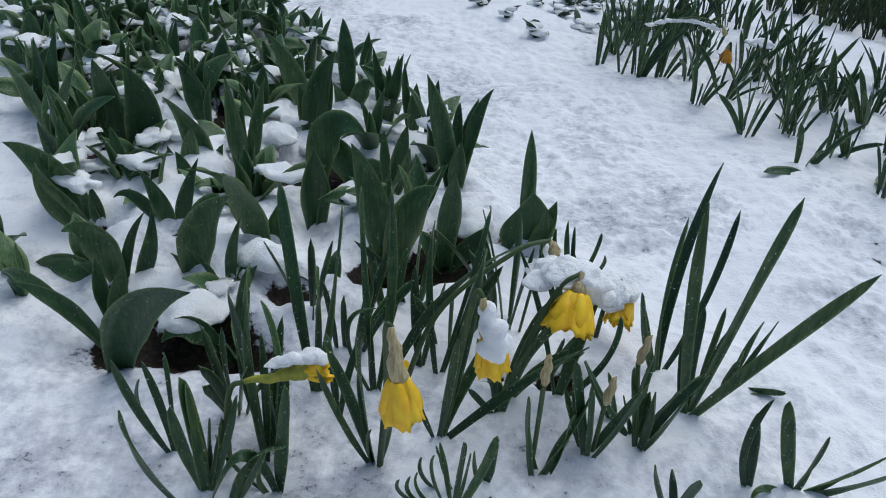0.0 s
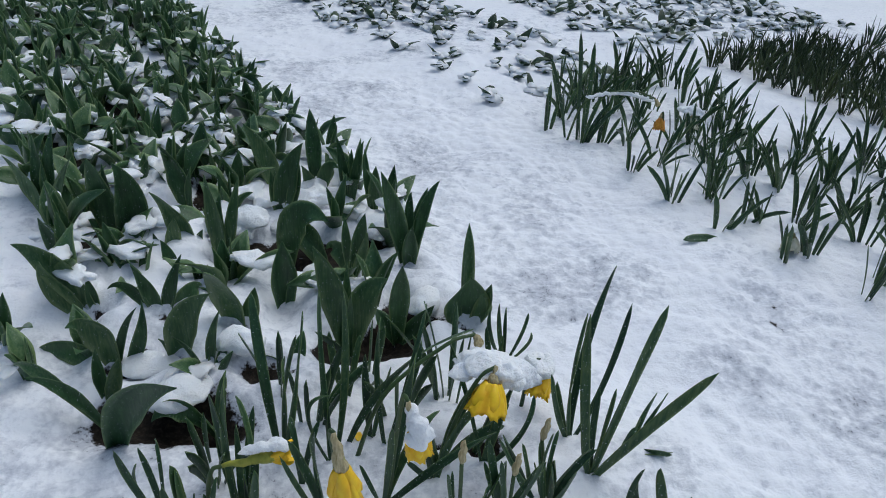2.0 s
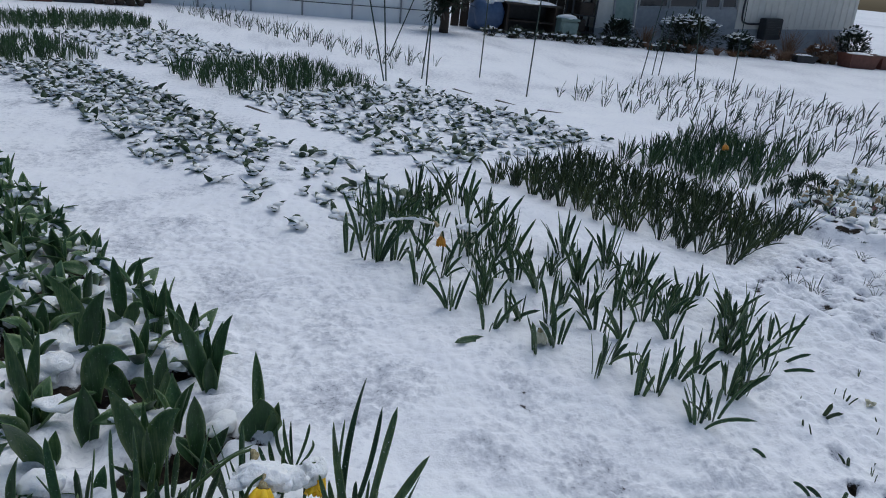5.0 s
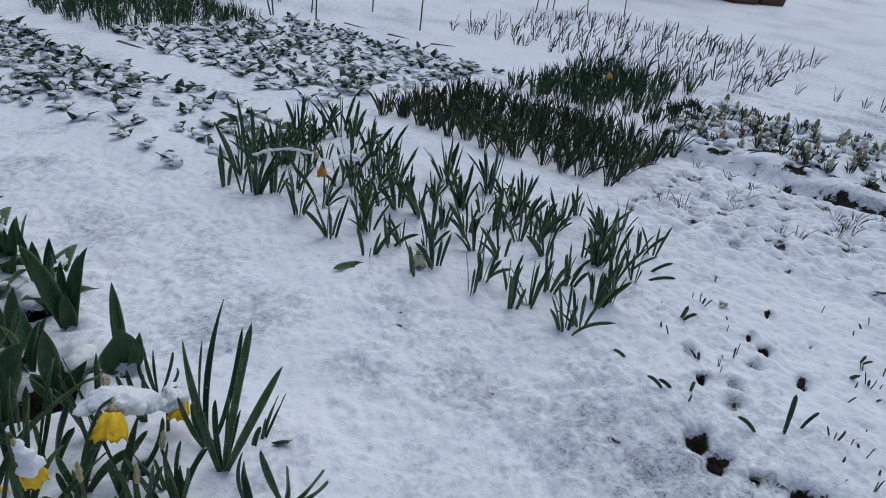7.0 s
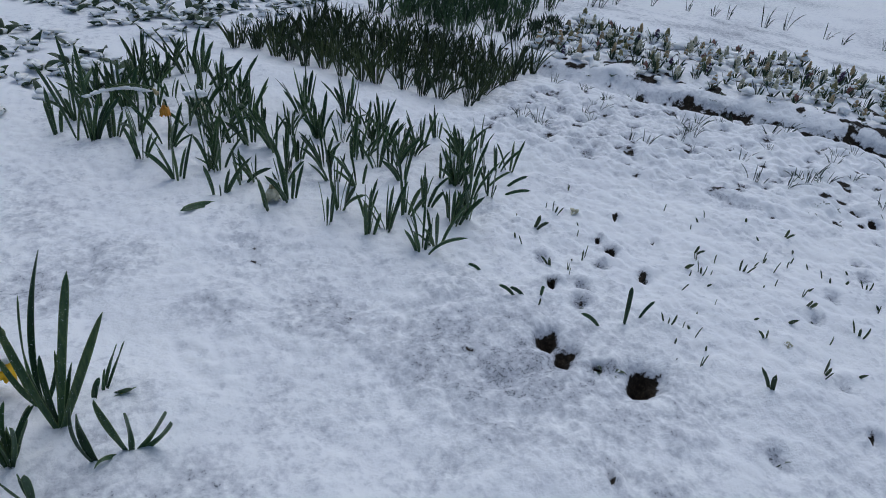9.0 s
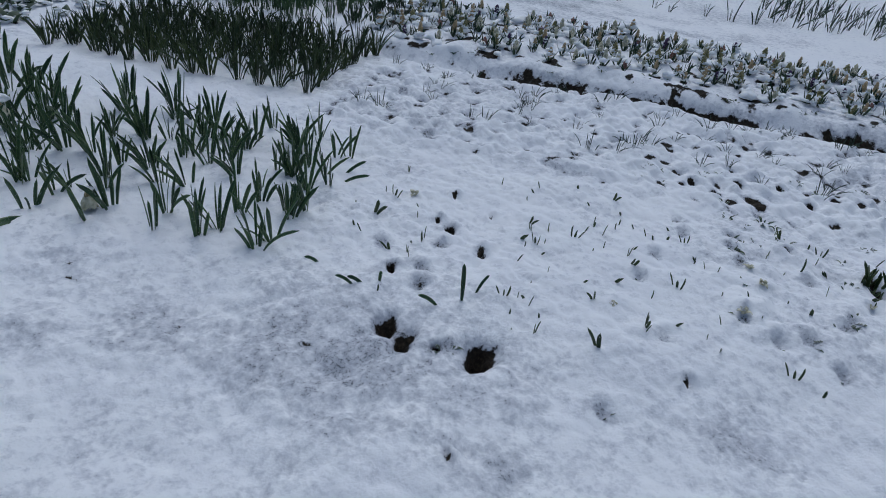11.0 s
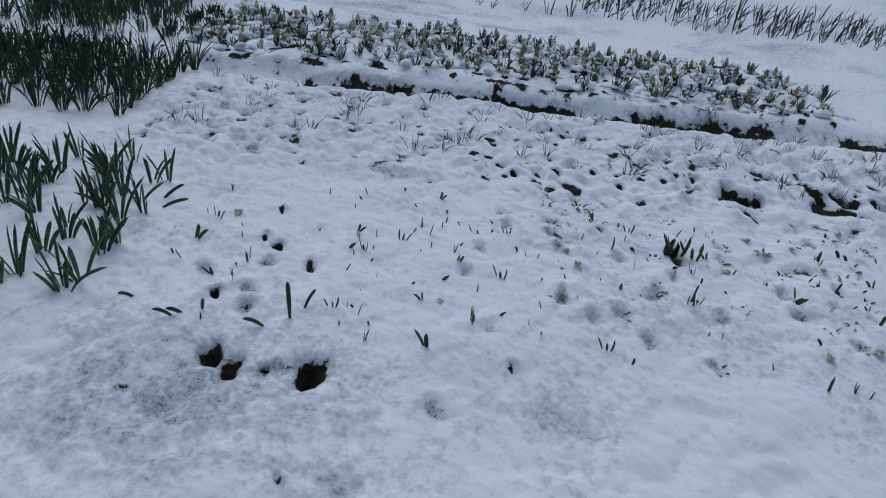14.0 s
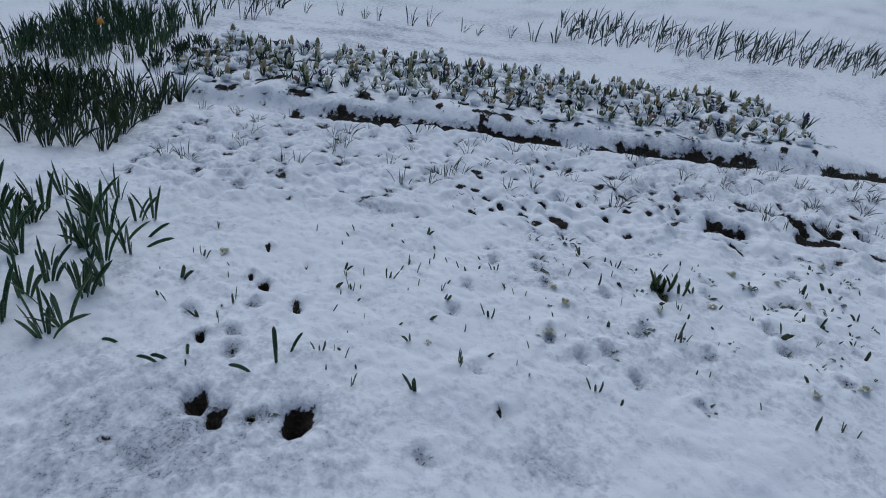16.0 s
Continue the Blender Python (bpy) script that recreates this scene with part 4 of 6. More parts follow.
tulip_at(0.105, 1.125, [
    ((0, 0, 0.035), (-0.005, -0.008, 0.142), (0.004, -0.04, 0.222), 0.050),
    ((0, 0, 0.035), (0.042, 0, 0.039), (0.077, 0, 0.098), 0.039),
    ((0, 0, 0.035), (-0.043, 0.006, 0.049), (-0.053, 0.03, 0.055), 0.038),
])
tulip_at(0.257, 1.170, [
    ((0, 0, 0.035), (-0.01, -0.006, 0.105), (0.001, -0.03, 0.168), 0.110),
    ((0, 0, 0.035), (-0.007, 0.01, 0.19), (-0.011, 0.05, 0.259), 0.035),
    ((0, 0, 0.035), (0.054, -0.006, 0.095), (0.046, -0.03, 0.154), 0.040),
])
tulip_at(0.004, 1.056, [
    ((0, 0, 0.035), (-0.027, -0.004, 0.201), (-0.07, -0.02, 0.285), 0.059),
    ((0, 0, 0.035), (0.015, 0, 0.186), (0.076, 0, 0.208), 0.066),
    ((0, 0, 0.035), (-0.006, 0.008, 0.125), (-0.012, 0.04, 0.214), 0.027),
    ((0, 0, 0.035), (0.002, -0.008, 0.1), (0.008, -0.04, 0.192), 0.020),
])
tulip_at(-0.033, 1.360, [
    ((0, 0, 0.035), (0.023, 0, 0.131), (0.034, 0, 0.185), 0.037),
    ((0, 0, 0.035), (-0.016, 0.004, 0.116), (-0.018, 0.02, 0.161), 0.025),
    ((0, 0, 0.035), (0.033, -0.004, 0.078), (0.043, -0.02, 0.143), 0.030),
    ((0, 0, 0.035), (-0.034, 0.006, 0.12), (-0.068, 0.03, 0.056), 0.043),
])
tulip_at(-0.164, 1.195, [
    ((0, 0, 0.035), (-0.005, 0, 0.108), (0, 0, 0.192), 0.064),
    ((0, 0, 0.035), (0.016, 0.004, 0.07), (0.021, 0.02, 0.102), 0.023),
])
tulip_at(-0.185, 1.733, [
    ((0, 0, 0.035), (-0.005, 0.008, 0.24), (-0.022, 0.04, 0.281), 0.046),
    ((0, 0, 0.035), (-0.004, -0.004, 0.071), (-0.038, -0.02, 0.129), 0.046),
    ((0, 0, 0.035), (0.032, 0, 0.166), (0.065, 0, 0.12), 0.046),
    ((0, 0, 0.035), (0.028, 0.004, 0.072), (0.022, 0.02, 0.116), 0.028),
])
tulip_at(-0.211, 0.816, [
    ((0, 0, 0.035), (-0.064, -0.004, 0.112), (-0.114, -0.02, 0.033), 0.043),
])
tulip_at(-0.099, 0.978, [
    ((0, 0, 0.035), (-0.06, 0, 0.074), (-0.113, 0, 0.006), 0.045),
    ((0, 0, 0.035), (0.008, 0.01, 0.075), (0.011, 0.05, 0.081), 0.030),
])
tulip_at(-1.140, 1.919, [
    ((0, 0, 0.035), (-0.036, 0, 0.09), (-0.078, 0, 0.11), 0.119),
    ((0, 0, 0.035), (0.028, 0.006, 0.127), (0.002, 0.03, 0.173), 0.078),
])
tulip_at(-0.560, 1.767, [
    ((0, 0, 0.035), (-0.046, 0, 0.107), (-0.061, 0, 0.162), 0.073),
    ((0, 0, 0.035), (0.027, 0.008, 0.135), (0.028, 0.04, 0.203), 0.059),
])
tulip_at(-0.435, 1.260, [
    ((0, 0, 0.035), (-0.011, 0.006, 0.09), (-0.043, 0.03, 0.111), 0.033),
])
tulip_at(-0.102, 1.402, [
    ((0, 0, 0.035), (-0.053, 0.01, 0.124), (-0.113, 0.05, 0.074), 0.065),
])

# daffodils before it
daffodil_at(0.036, 0.599, [
    ((0, 0, 0.04), (-0.027, -0.01, 0.189), (-0.014, -0.05, 0.306), 0.020),
    ((0, 0, 0.04), (-0.022, -0.004, 0.139), (-0.056, -0.02, 0.251), 0.016),
    ((0, 0, 0.04), (-0.037, -0.006, 0.092), (-0.066, -0.03, 0.228), 0.010),
    ((0, 0, 0.04), (0.019, 0.004, 0.1), (0.02, 0.02, 0.157), 0.013),
    ((0, 0, 0.04), (-0.018, -0.006, 0.08), (-0.004, -0.03, 0.139), 0.010),
])
daffodil_at(0.115, 0.636, [
    ((0, 0, 0.052), (0.026, 0.012, 0.244), (0.036, 0.06, 0.327), 0.021),
    ((0, 0, 0.052), (0.088, -0.004, 0.172), (0.162, -0.02, 0.256), 0.017),
    ((0, 0, 0.052), (-0.021, 0, 0.089), (-0.039, 0, 0.142), 0.009),
    ((0, 0, 0.052), (0.035, 0.01, 0.211), (0.079, 0.05, 0.221), 0.019),
    ((0, 0, 0.052), (0.009, -0.006, 0.162), (0.01, -0.03, 0.259), 0.013),
])
daffodil_at(0.198, 0.682, [
    ((0, 0, 0.062), (-0.013, 0, 0.108), (-0.024, 0, 0.16), 0.014),
    ((0, 0, 0.062), (0.006, 0.008, 0.166), (0.069, 0.04, 0.214), 0.023),
    ((0, 0, 0.062), (-0.029, -0.004, 0.089), (-0.049, -0.02, 0.125), 0.011),
])
daffodil_at(0.239, 0.578, [
    ((0, 0, 0.062), (-0.023, -0.004, 0.148), (-0.03, -0.02, 0.226), 0.012),
    ((0, 0, 0.062), (0.038, 0.01, 0.13), (0.061, 0.05, 0.178), 0.019),
    ((0, 0, 0.062), (-0.029, -0.008, 0.06), (-0.058, -0.04, 0.068), 0.011),
])
daffodil_at(0.309, 0.609, [
    ((0, 0, 0.068), (-0.024, 0.004, 0.155), (-0.039, 0.02, 0.221), 0.016),
    ((0, 0, 0.068), (-0.008, 0, 0.143), (-0.019, 0, 0.202), 0.011),
    ((0, 0, 0.068), (0.029, -0.004, 0.142), (0.038, -0.02, 0.23), 0.010),
    ((0.04, 0, 0.125), (0.026, 0.012, 0.124), (-0.017, 0.06, 0.186), 0.015),
])
daffodil_at(0.380, 0.636, [
    ((0, 0, 0.069), (-0.029, 0.004, 0.149), (-0.008, 0.02, 0.217), 0.009),
    ((0, 0, 0.069), (0.007, -0.006, 0.121), (-0.016, -0.03, 0.204), 0.015),
    ((0, 0, 0.069), (0.02, 0.004, 0.153), (0.064, 0.02, 0.19), 0.012),
    ((0, 0, 0.069), (0.024, -0.006, 0.125), (0.024, -0.03, 0.193), 0.012),
    ((0, 0, 0.069), (-0.017, 0.01, 0.141), (-0.018, 0.05, 0.169), 0.011),
])
daffodil_at(0.540, 0.778, [
    ((0, 0, 0.049), (0.04, -0.002, 0.053), (0.085, -0.01, 0.071), 0.012),
    ((0, 0, 0.049), (-0.001, 0.004, 0.079), (0.018, 0.02, 0.098), 0.015),
])
daffodil_at(0.525, 0.603, [
    ((0, 0, 0.056), (-0.047, 0, 0.126), (-0.023, 0, 0.212), 0.011),
    ((0, 0, 0.056), (-0.02, 0.004, 0.113), (-0.019, 0.02, 0.17), 0.024),
])
daffodil_at(0.586, 0.609, [
    ((0, 0, 0.048), (-0.036, 0.004, 0.129), (-0.047, 0.02, 0.186), 0.020),
    ((0, 0, 0.048), (0.006, -0.002, 0.097), (0, -0.01, 0.162), 0.017),
    ((0, 0, 0.048), (0.05, -0.004, 0.083), (0.072, -0.02, 0.146), 0.021),
    ((0, 0, 0.048), (-0.051, -0.006, 0.073), (-0.07, -0.03, 0.06), 0.012),
    ((0, 0, 0.048), (0.069, -0.006, 0.068), (0.078, -0.03, 0.124), 0.016),
])
daffodil_at(0.412, 0.547, [
    ((0, 0, 0.06), (-0.035, 0, 0.108), (-0.047, 0, 0.146), 0.011),
    ((0, 0, 0.06), (-0.008, 0.004, 0.1), (-0.015, 0.02, 0.117), 0.012),
    ((0, 0, 0.06), (0, -0.004, 0.103), (0.001, -0.02, 0.148), 0.017),
])
daffodil_at(0.139, 0.525, [
    ((0, 0, 0.047), (-0.039, 0, 0.124), (-0.03, 0, 0.155), 0.006),
    ((0, 0, 0.047), (-0.013, 0.006, 0.128), (-0.024, 0.03, 0.142), 0.008),
    ((0, 0, 0.047), (0.001, 0, 0.139), (0.003, 0, 0.18), 0.008),
    ((0, 0, 0.047), (0.011, 0.004, 0.123), (0.014, 0.02, 0.14), 0.007),
    ((0, 0, 0.047), (0.034, 0.006, 0.139), (0.042, 0.03, 0.162), 0.014),
    ((0, 0, 0.047), (-0.082, -0.004, 0.083), (-0.066, -0.02, 0.133), 0.006),
    ((0, 0, 0.047), (-0.073, 0, 0.076), (-0.054, 0, 0.114), 0.006),
    ((0, 0, 0.047), (-0.059, 0.004, 0.079), (-0.046, 0.02, 0.097), 0.006),
])
daffodil_at(-0.170, 0.557, [
    ((0, 0, 0.019), (-0.006, 0, 0.126), (-0.012, 0, 0.209), 0.025),
    ((0, 0, 0.019), (0.003, 0.006, 0.081), (0.001, 0.03, 0.113), 0.011),
    ((0, 0, 0.019), (0.023, 0.004, 0.086), (0.02, 0.02, 0.126), 0.011),
])
daffodil_at(-0.232, 0.603, [
    ((0, 0, 0.016), (-0.038, -0.004, 0.094), (-0.042, -0.02, 0.2), 0.013),
    ((0, 0, 0.016), (-0.051, 0, 0.093), (-0.026, 0, 0.152), 0.009),
    ((0, 0, 0.016), (-0.004, 0.006, 0.106), (-0.035, 0.03, 0.152), 0.012),
    ((0, 0, 0.016), (0.01, 0.01, 0.176), (-0.016, 0.05, 0.151), 0.007),
])
daffodil_at(-0.188, 0.525, [
    ((0, 0, 0.017), (-0.049, -0.008, 0.096), (-0.028, -0.04, 0.229), 0.016),
])
daffodil_at(-0.078, 0.546, [
    ((0, 0, 0.025), (0.007, 0, 0.12), (0.018, 0, 0.223), 0.020),
    ((0, 0, 0.025), (-0.025, -0.01, 0.197), (-0.065, -0.05, 0.074), 0.018),
    ((0, 0, 0.025), (-0.032, -0.004, 0.043), (-0.013, -0.02, 0.109), 0.009),
    ((0, 0, 0.025), (-0.063, 0.004, 0.063), (-0.079, 0.02, 0.107), 0.009),
])
daffodil_at(-0.107, 0.620, [
    ((0, 0, 0.025), (-0.046, 0.008, 0.194), (-0.02, 0.04, 0.295), 0.021),
    ((0, 0, 0.025), (0.033, 0.012, 0.165), (-0.015, 0.06, 0.23), 0.017),
    ((0, 0, 0.025), (-0.001, 0.016, 0.087), (0.004, 0.08, 0.19), 0.016),
    ((0, 0, 0.025), (-0.035, 0.02, 0.097), (-0.071, 0.1, 0.165), 0.016),
])
daffodil_at(-0.067, 0.720, [
    ((0, 0, 0.028), (-0.033, 0.024, 0.23), (-0.067, 0.12, 0.312), 0.024),
    ((0, 0, 0.028), (0.03, 0.02, 0.223), (0.024, 0.1, 0.294), 0.020),
    ((0, 0, 0.028), (0.008, 0.016, 0.132), (-0.011, 0.08, 0.204), 0.018),
])
daffodil_at(0.019, 0.733, [
    ((0, 0, 0.038), (-0.03, 0.028, 0.262), (-0.044, 0.14, 0.298), 0.014),
    ((0, 0, 0.038), (0.028, 0.028, 0.19), (-0.002, 0.14, 0.302), 0.018),
    ((0, 0, 0.038), (-0.082, 0, 0.179), (-0.003, 0, 0.191), 0.011),
    ((0, 0, 0.038), (-0.015, 0.006, 0.093), (-0.015, 0.03, 0.151), 0.017),
])
daffodil_at(0.108, 0.771, [
    ((0, 0, 0.046), (-0.031, 0.02, 0.186), (-0.025, 0.1, 0.253), 0.014),
    ((0, 0, 0.046), (0.057, 0.024, 0.319), (0.054, 0.12, 0.274), 0.010),
    ((0, 0, 0.046), (0.065, 0.016, 0.264), (0.045, 0.08, 0.229), 0.014),
    ((-0.072, 0, 0.002), (-0.017, 0.024, 0.229), (0.144, 0.12, 0.224), 0.022),
])
daffodil_at(0.280, 0.720, [
    ((0, 0, 0.066), (0.008, 0.01, 0.128), (0.04, 0.05, 0.211), 0.021),
    ((0, 0, 0.066), (-0.036, 0.02, 0.211), (-0.074, 0.1, 0.25), 0.009),
    ((0, 0, 0.066), (0.08, 0.012, 0.128), (0.079, 0.06, 0.178), 0.013),
])
daffodil_at(0.341, 1.034, [
    ((0, 0, 0.023), (-0.021, 0.006, 0.089), (-0.025, 0.03, 0.159), 0.012),
    ((0, 0, 0.023), (-0.007, 0.01, 0.093), (-0.007, 0.05, 0.137), 0.010),
    ((0, 0, 0.023), (0.035, 0.006, 0.108), (0.039, 0.03, 0.141), 0.009),
    ((0, 0, 0.023), (0.06, 0, 0.09), (0.045, 0, 0.112), 0.008),
    ((0, 0, 0.023), (-0.05, 0.01, 0.09), (-0.039, 0.05, 0.129), 0.013),
])
daffodil_at(0.469, 0.719, [
    ((0, 0, 0.05), (-0.045, 0.0, 0.22), (-0.061, 0.013, 0.394), 0.019),
    ((0, 0, 0.05), (0.028, 0.02, 0.22), (0.071, 0.056, 0.391), 0.026),
    ((0, 0, 0.05), (0.045, -0.02, 0.17), (0.114, -0.071, 0.369), 0.021),
    ((0, 0, 0.05), (0.01, 0.02, 0.13), (0.022, 0.045, 0.22), 0.014),
    ((0, 0, 0.05), (0.02, 0.03, 0.10), (0.045, 0.06, 0.17), 0.012),
    ((0, 0, 0.05), (-0.02, 0.02, 0.10), (-0.03, 0.03, 0.20), 0.012),
])
daffodil_at(0.445, 0.800, [
    ((0, 0, 0.05), (-0.012, 0.045, 0.20), (0.051, 0.135, 0.356), 0.017),
    ((0, 0, 0.05), (-0.025, 0.02, 0.16), (0.001, 0.069, 0.296), 0.015),
    ((0, 0, 0.05), (0.06, 0.04, 0.14), (0.087, 0.107, 0.296), 0.014),
    ((0, 0, 0.05), (-0.04, 0.0, 0.12), (-0.055, 0.01, 0.20), 0.014),
    ((0, 0, 0.05), (-0.02, 0.01, 0.08), (-0.03, 0.06, 0.14), 0.016),
])
daffodil_at(0.560, 0.800, [
    ((0, 0, 0.04), (0.01, 0.02, 0.08), (0.045, 0.06, 0.13), 0.013),
    ((0, 0, 0.04), (0.02, 0.01, 0.08), (0.06, 0.05, 0.14), 0.011),
    ((0, 0, 0.04), (0.03, -0.02, 0.06), (0.055, -0.05, 0.085), 0.012),
    ((0, 0, 0.04), (0.0, 0.0, 0.08), (0.012, 0.02, 0.10), 0.010),
])

# shorter leaves between them
daffodil_at(-0.089, 0.596, [
    ((0, 0, 0.05), (0.006, 0.006, 0.13), (0.011, 0.03, 0.182), 0.018),
    ((0, 0, 0.05), (-0.007, 0.004, 0.104), (-0.011, 0.02, 0.141), 0.012),
])
daffodil_at(-0.106, 0.594, [
    ((0, 0, 0.05), (-0.011, 0.01, 0.204), (-0.044, 0.05, 0.265), 0.016),
    ((0, 0, 0.05), (-0.025, 0.012, 0.232), (-0.018, 0.06, 0.305), 0.016),
    ((0, 0, 0.05), (0.007, 0.008, 0.144), (-0.005, 0.04, 0.216), 0.013),
])
daffodil_at(0.205, 0.719, [
    ((0, 0, 0.05), (0.011, 0.01, 0.167), (0.056, 0.05, 0.206), 0.026),
    ((0, 0, 0.05), (0.004, 0.006, 0.117), (0.042, 0.03, 0.158), 0.020),
    ((0, 0, 0.05), (-0.013, 0.004, 0.076), (-0.015, 0.02, 0.109), 0.020),
    ((0, 0, 0.05), (0.042, 0.006, 0.139), (0.107, 0.03, 0.131), 0.026),
    ((0, 0, 0.05), (-0.023, 0.01, 0.091), (-0.045, 0.05, 0.122), 0.017),
])
daffodil_at(0.266, 0.777, [
    ((0, 0, 0.05), (0.013, 0.008, 0.085), (0.06, 0.04, 0.116), 0.017),
    ((0, 0, 0.05), (0.011, 0.006, 0.072), (0.028, 0.03, 0.104), 0.016),
])
daffodil_at(0.308, 0.621, [
    ((0, 0, 0.05), (-0.022, 0.004, 0.123), (-0.035, 0.02, 0.21), 0.013),
    ((0, 0, 0.05), (0, 0.006, 0.106), (-0.002, 0.03, 0.156), 0.012),
    ((0, 0, 0.05), (0.029, 0, 0.139), (0.052, 0, 0.193), 0.014),
    ((0, 0, 0.05), (-0.017, 0.006, 0.103), (-0.037, 0.03, 0.151), 0.011),
])
daffodil_at(0.251, 0.586, [
    ((0, 0, 0.05), (0.015, 0.004, 0.099), (0.027, 0.02, 0.154), 0.021),
    ((0, 0, 0.05), (-0.033, 0.004, 0.11), (-0.032, 0.02, 0.176), 0.010),
])
daffodil_at(0.362, 0.681, [
    ((0, 0, 0.05), (-0.028, 0.006, 0.105), (-0.058, 0.03, 0.149), 0.016),
    ((0, 0, 0.05), (-0.01, 0.006, 0.096), (-0.022, 0.03, 0.132), 0.011),
])
daffodil_at(0.382, 0.656, [
    ((0, 0, 0.05), (0.008, 0.004, 0.099), (0.006, 0.02, 0.136), 0.021),
    ((0, 0, 0.05), (-0.008, 0.01, 0.142), (0.011, 0.05, 0.174), 0.010),
    ((0, 0, 0.05), (0.019, 0.004, 0.1), (0.043, 0.02, 0.14), 0.012),
    ((0, 0, 0.05), (0.028, 0, 0.157), (0.054, 0, 0.189), 0.014),
    ((0, 0, 0.05), (-0.016, 0.006, 0.096), (-0.022, 0.03, 0.117), 0.010),
])
daffodil_at(0.173, 0.561, [
    ((0, 0, 0.05), (0.009, 0.002, 0.099), (0.01, 0.01, 0.141), 0.017),
    ((0, 0, 0.05), (-0.011, 0.002, 0.078), (-0.015, 0.01, 0.113), 0.009),
])
daffodil_at(0.142, 0.547, [
    ((0, 0, 0.05), (0, 0.002, 0.103), (0.004, 0.01, 0.143), 0.009),
    ((0, 0, 0.05), (-0.016, 0.004, 0.089), (-0.031, 0.02, 0.121), 0.009),
    ((0, 0, 0.05), (-0.056, 0.004, 0.073), (-0.047, 0.02, 0.099), 0.008),
])
daffodil_at(-0.167, 0.539, [
    ((0, 0, 0.05), (-0.003, 0.004, 0.133), (-0.011, 0.02, 0.197), 0.032),
    ((0, 0, 0.05), (0.021, 0.004, 0.107), (0.023, 0.02, 0.142), 0.010),
    ((0, 0, 0.05), (0.037, 0.006, 0.125), (0.042, 0.03, 0.176), 0.011),
    ((0, 0, 0.05), (-0.024, 0.004, 0.109), (-0.035, 0.02, 0.158), 0.018),
])
daffodil_at(-0.135, 0.522, [
    ((0, 0, 0.05), (0.026, 0.004, 0.144), (0.071, 0.02, 0.126), 0.017),
    ((0, 0, 0.05), (0.034, 0, 0.088), (0.054, 0, 0.139), 0.010),
])
daffodil_at(-0.027, 0.682, [
    ((0, 0, 0.05), (0.008, 0.008, 0.109), (0.025, 0.04, 0.144), 0.012),
    ((0, 0, 0.05), (-0.009, 0.01, 0.121), (-0.027, 0.05, 0.139), 0.013),
])
daffodil_at(0.021, 0.889, [
    ((0, 0, 0.05), (-0.027, 0.008, 0.106), (-0.04, 0.04, 0.165), 0.018),
    ((0, 0, 0.05), (0.013, 0.008, 0.116), (0.02, 0.04, 0.161), 0.015),
])
daffodil_at(0.080, 0.788, [
    ((0, 0, 0.05), (0.011, 0.01, 0.122), (0.028, 0.05, 0.167), 0.013),
    ((0, 0, 0.05), (-0.012, 0.01, 0.126), (-0.02, 0.05, 0.193), 0.019),
    ((0, 0, 0.05), (0.009, 0.008, 0.09), (0.016, 0.04, 0.108), 0.010),
])
daffodil_at(0.472, 0.725, [
    ((0, 0, 0.05), (-0.017, 0.008, 0.15), (-0.009, 0.04, 0.217), 0.014),
    ((0, 0, 0.05), (-0.013, 0.006, 0.092), (-0.021, 0.03, 0.125), 0.011),
])
daffodil_at(0.316, 0.931, [
    ((0, 0, 0.05), (-0.024, 0.006, 0.122), (-0.033, 0.03, 0.177), 0.013),
    ((0, 0, 0.05), (-0.002, 0.006, 0.124), (0.001, 0.03, 0.158), 0.010),
    ((0, 0, 0.05), (-0.037, 0.008, 0.112), (-0.057, 0.04, 0.156), 0.013),
])

for x, y in ((0.06, 0.95), (0.12, 0.86), (-0.03, 0.82), (-0.12, 0.88), (0.22, 0.90), (-0.18, 0.70)):
    DAFFS.put(x, y, random.uniform(0.95, 1.2))

# their blooms
daffodil_flower([(0.04, 0.600, 0.0), (0.05, 0.56, 0.22), (0.052, 0.51, 0.345), (0.058, 0.50, 0.358)], (0.073, 0.50, 0.243), 0.042)
daffodil_flower([(0.12, 0.65, 0.0), (0.13, 0.62, 0.22), (0.138, 0.59, 0.335), (0.146, 0.58, 0.34)], (0.166, 0.58, 0.243), 0.038, [(0.166, 0.572, 0.280, 0.02, 0.018, 0.02), (0.160, 0.574, 0.300, 0.016, 0.015, 0.02), (0.153, 0.577, 0.320, 0.011, 0.011, 0.016)])
daffodil_flower([(0.206, 0.72, 0.0), (0.215, 0.70, 0.15), (0.25, 0.72, 0.255), (0.280, 0.735, 0.277)], (0.268, 0.695, 0.212), 0.060, [(0.285, 0.750, 0.256, 0.034, 0.026, 0.02), (0.258, 0.752, 0.262, 0.03, 0.026, 0.018), (0.228, 0.745, 0.248, 0.026, 0.02, 0.009), (0.31, 0.77, 0.225, 0.026, 0.03, 0.026), (0.27, 0.79, 0.235, 0.045, 0.03, 0.02), (0.33, 0.80, 0.20, 0.035, 0.03, 0.03), (0.30, 0.75, 0.235, 0.018, 0.016, 0.026)], 0.35)
daffodil_flower([(0.36, 0.88, 0.0), (0.365, 0.89, 0.10), (0.37, 0.905, 0.145), (0.402, 0.912, 0.146)], (0.385, 0.865, 0.095), 0.042, [(0.385, 0.90, 0.135, 0.03, 0.03, 0.02), (0.37, 0.88, 0.12, 0.02, 0.02, 0.014)], 0.3)
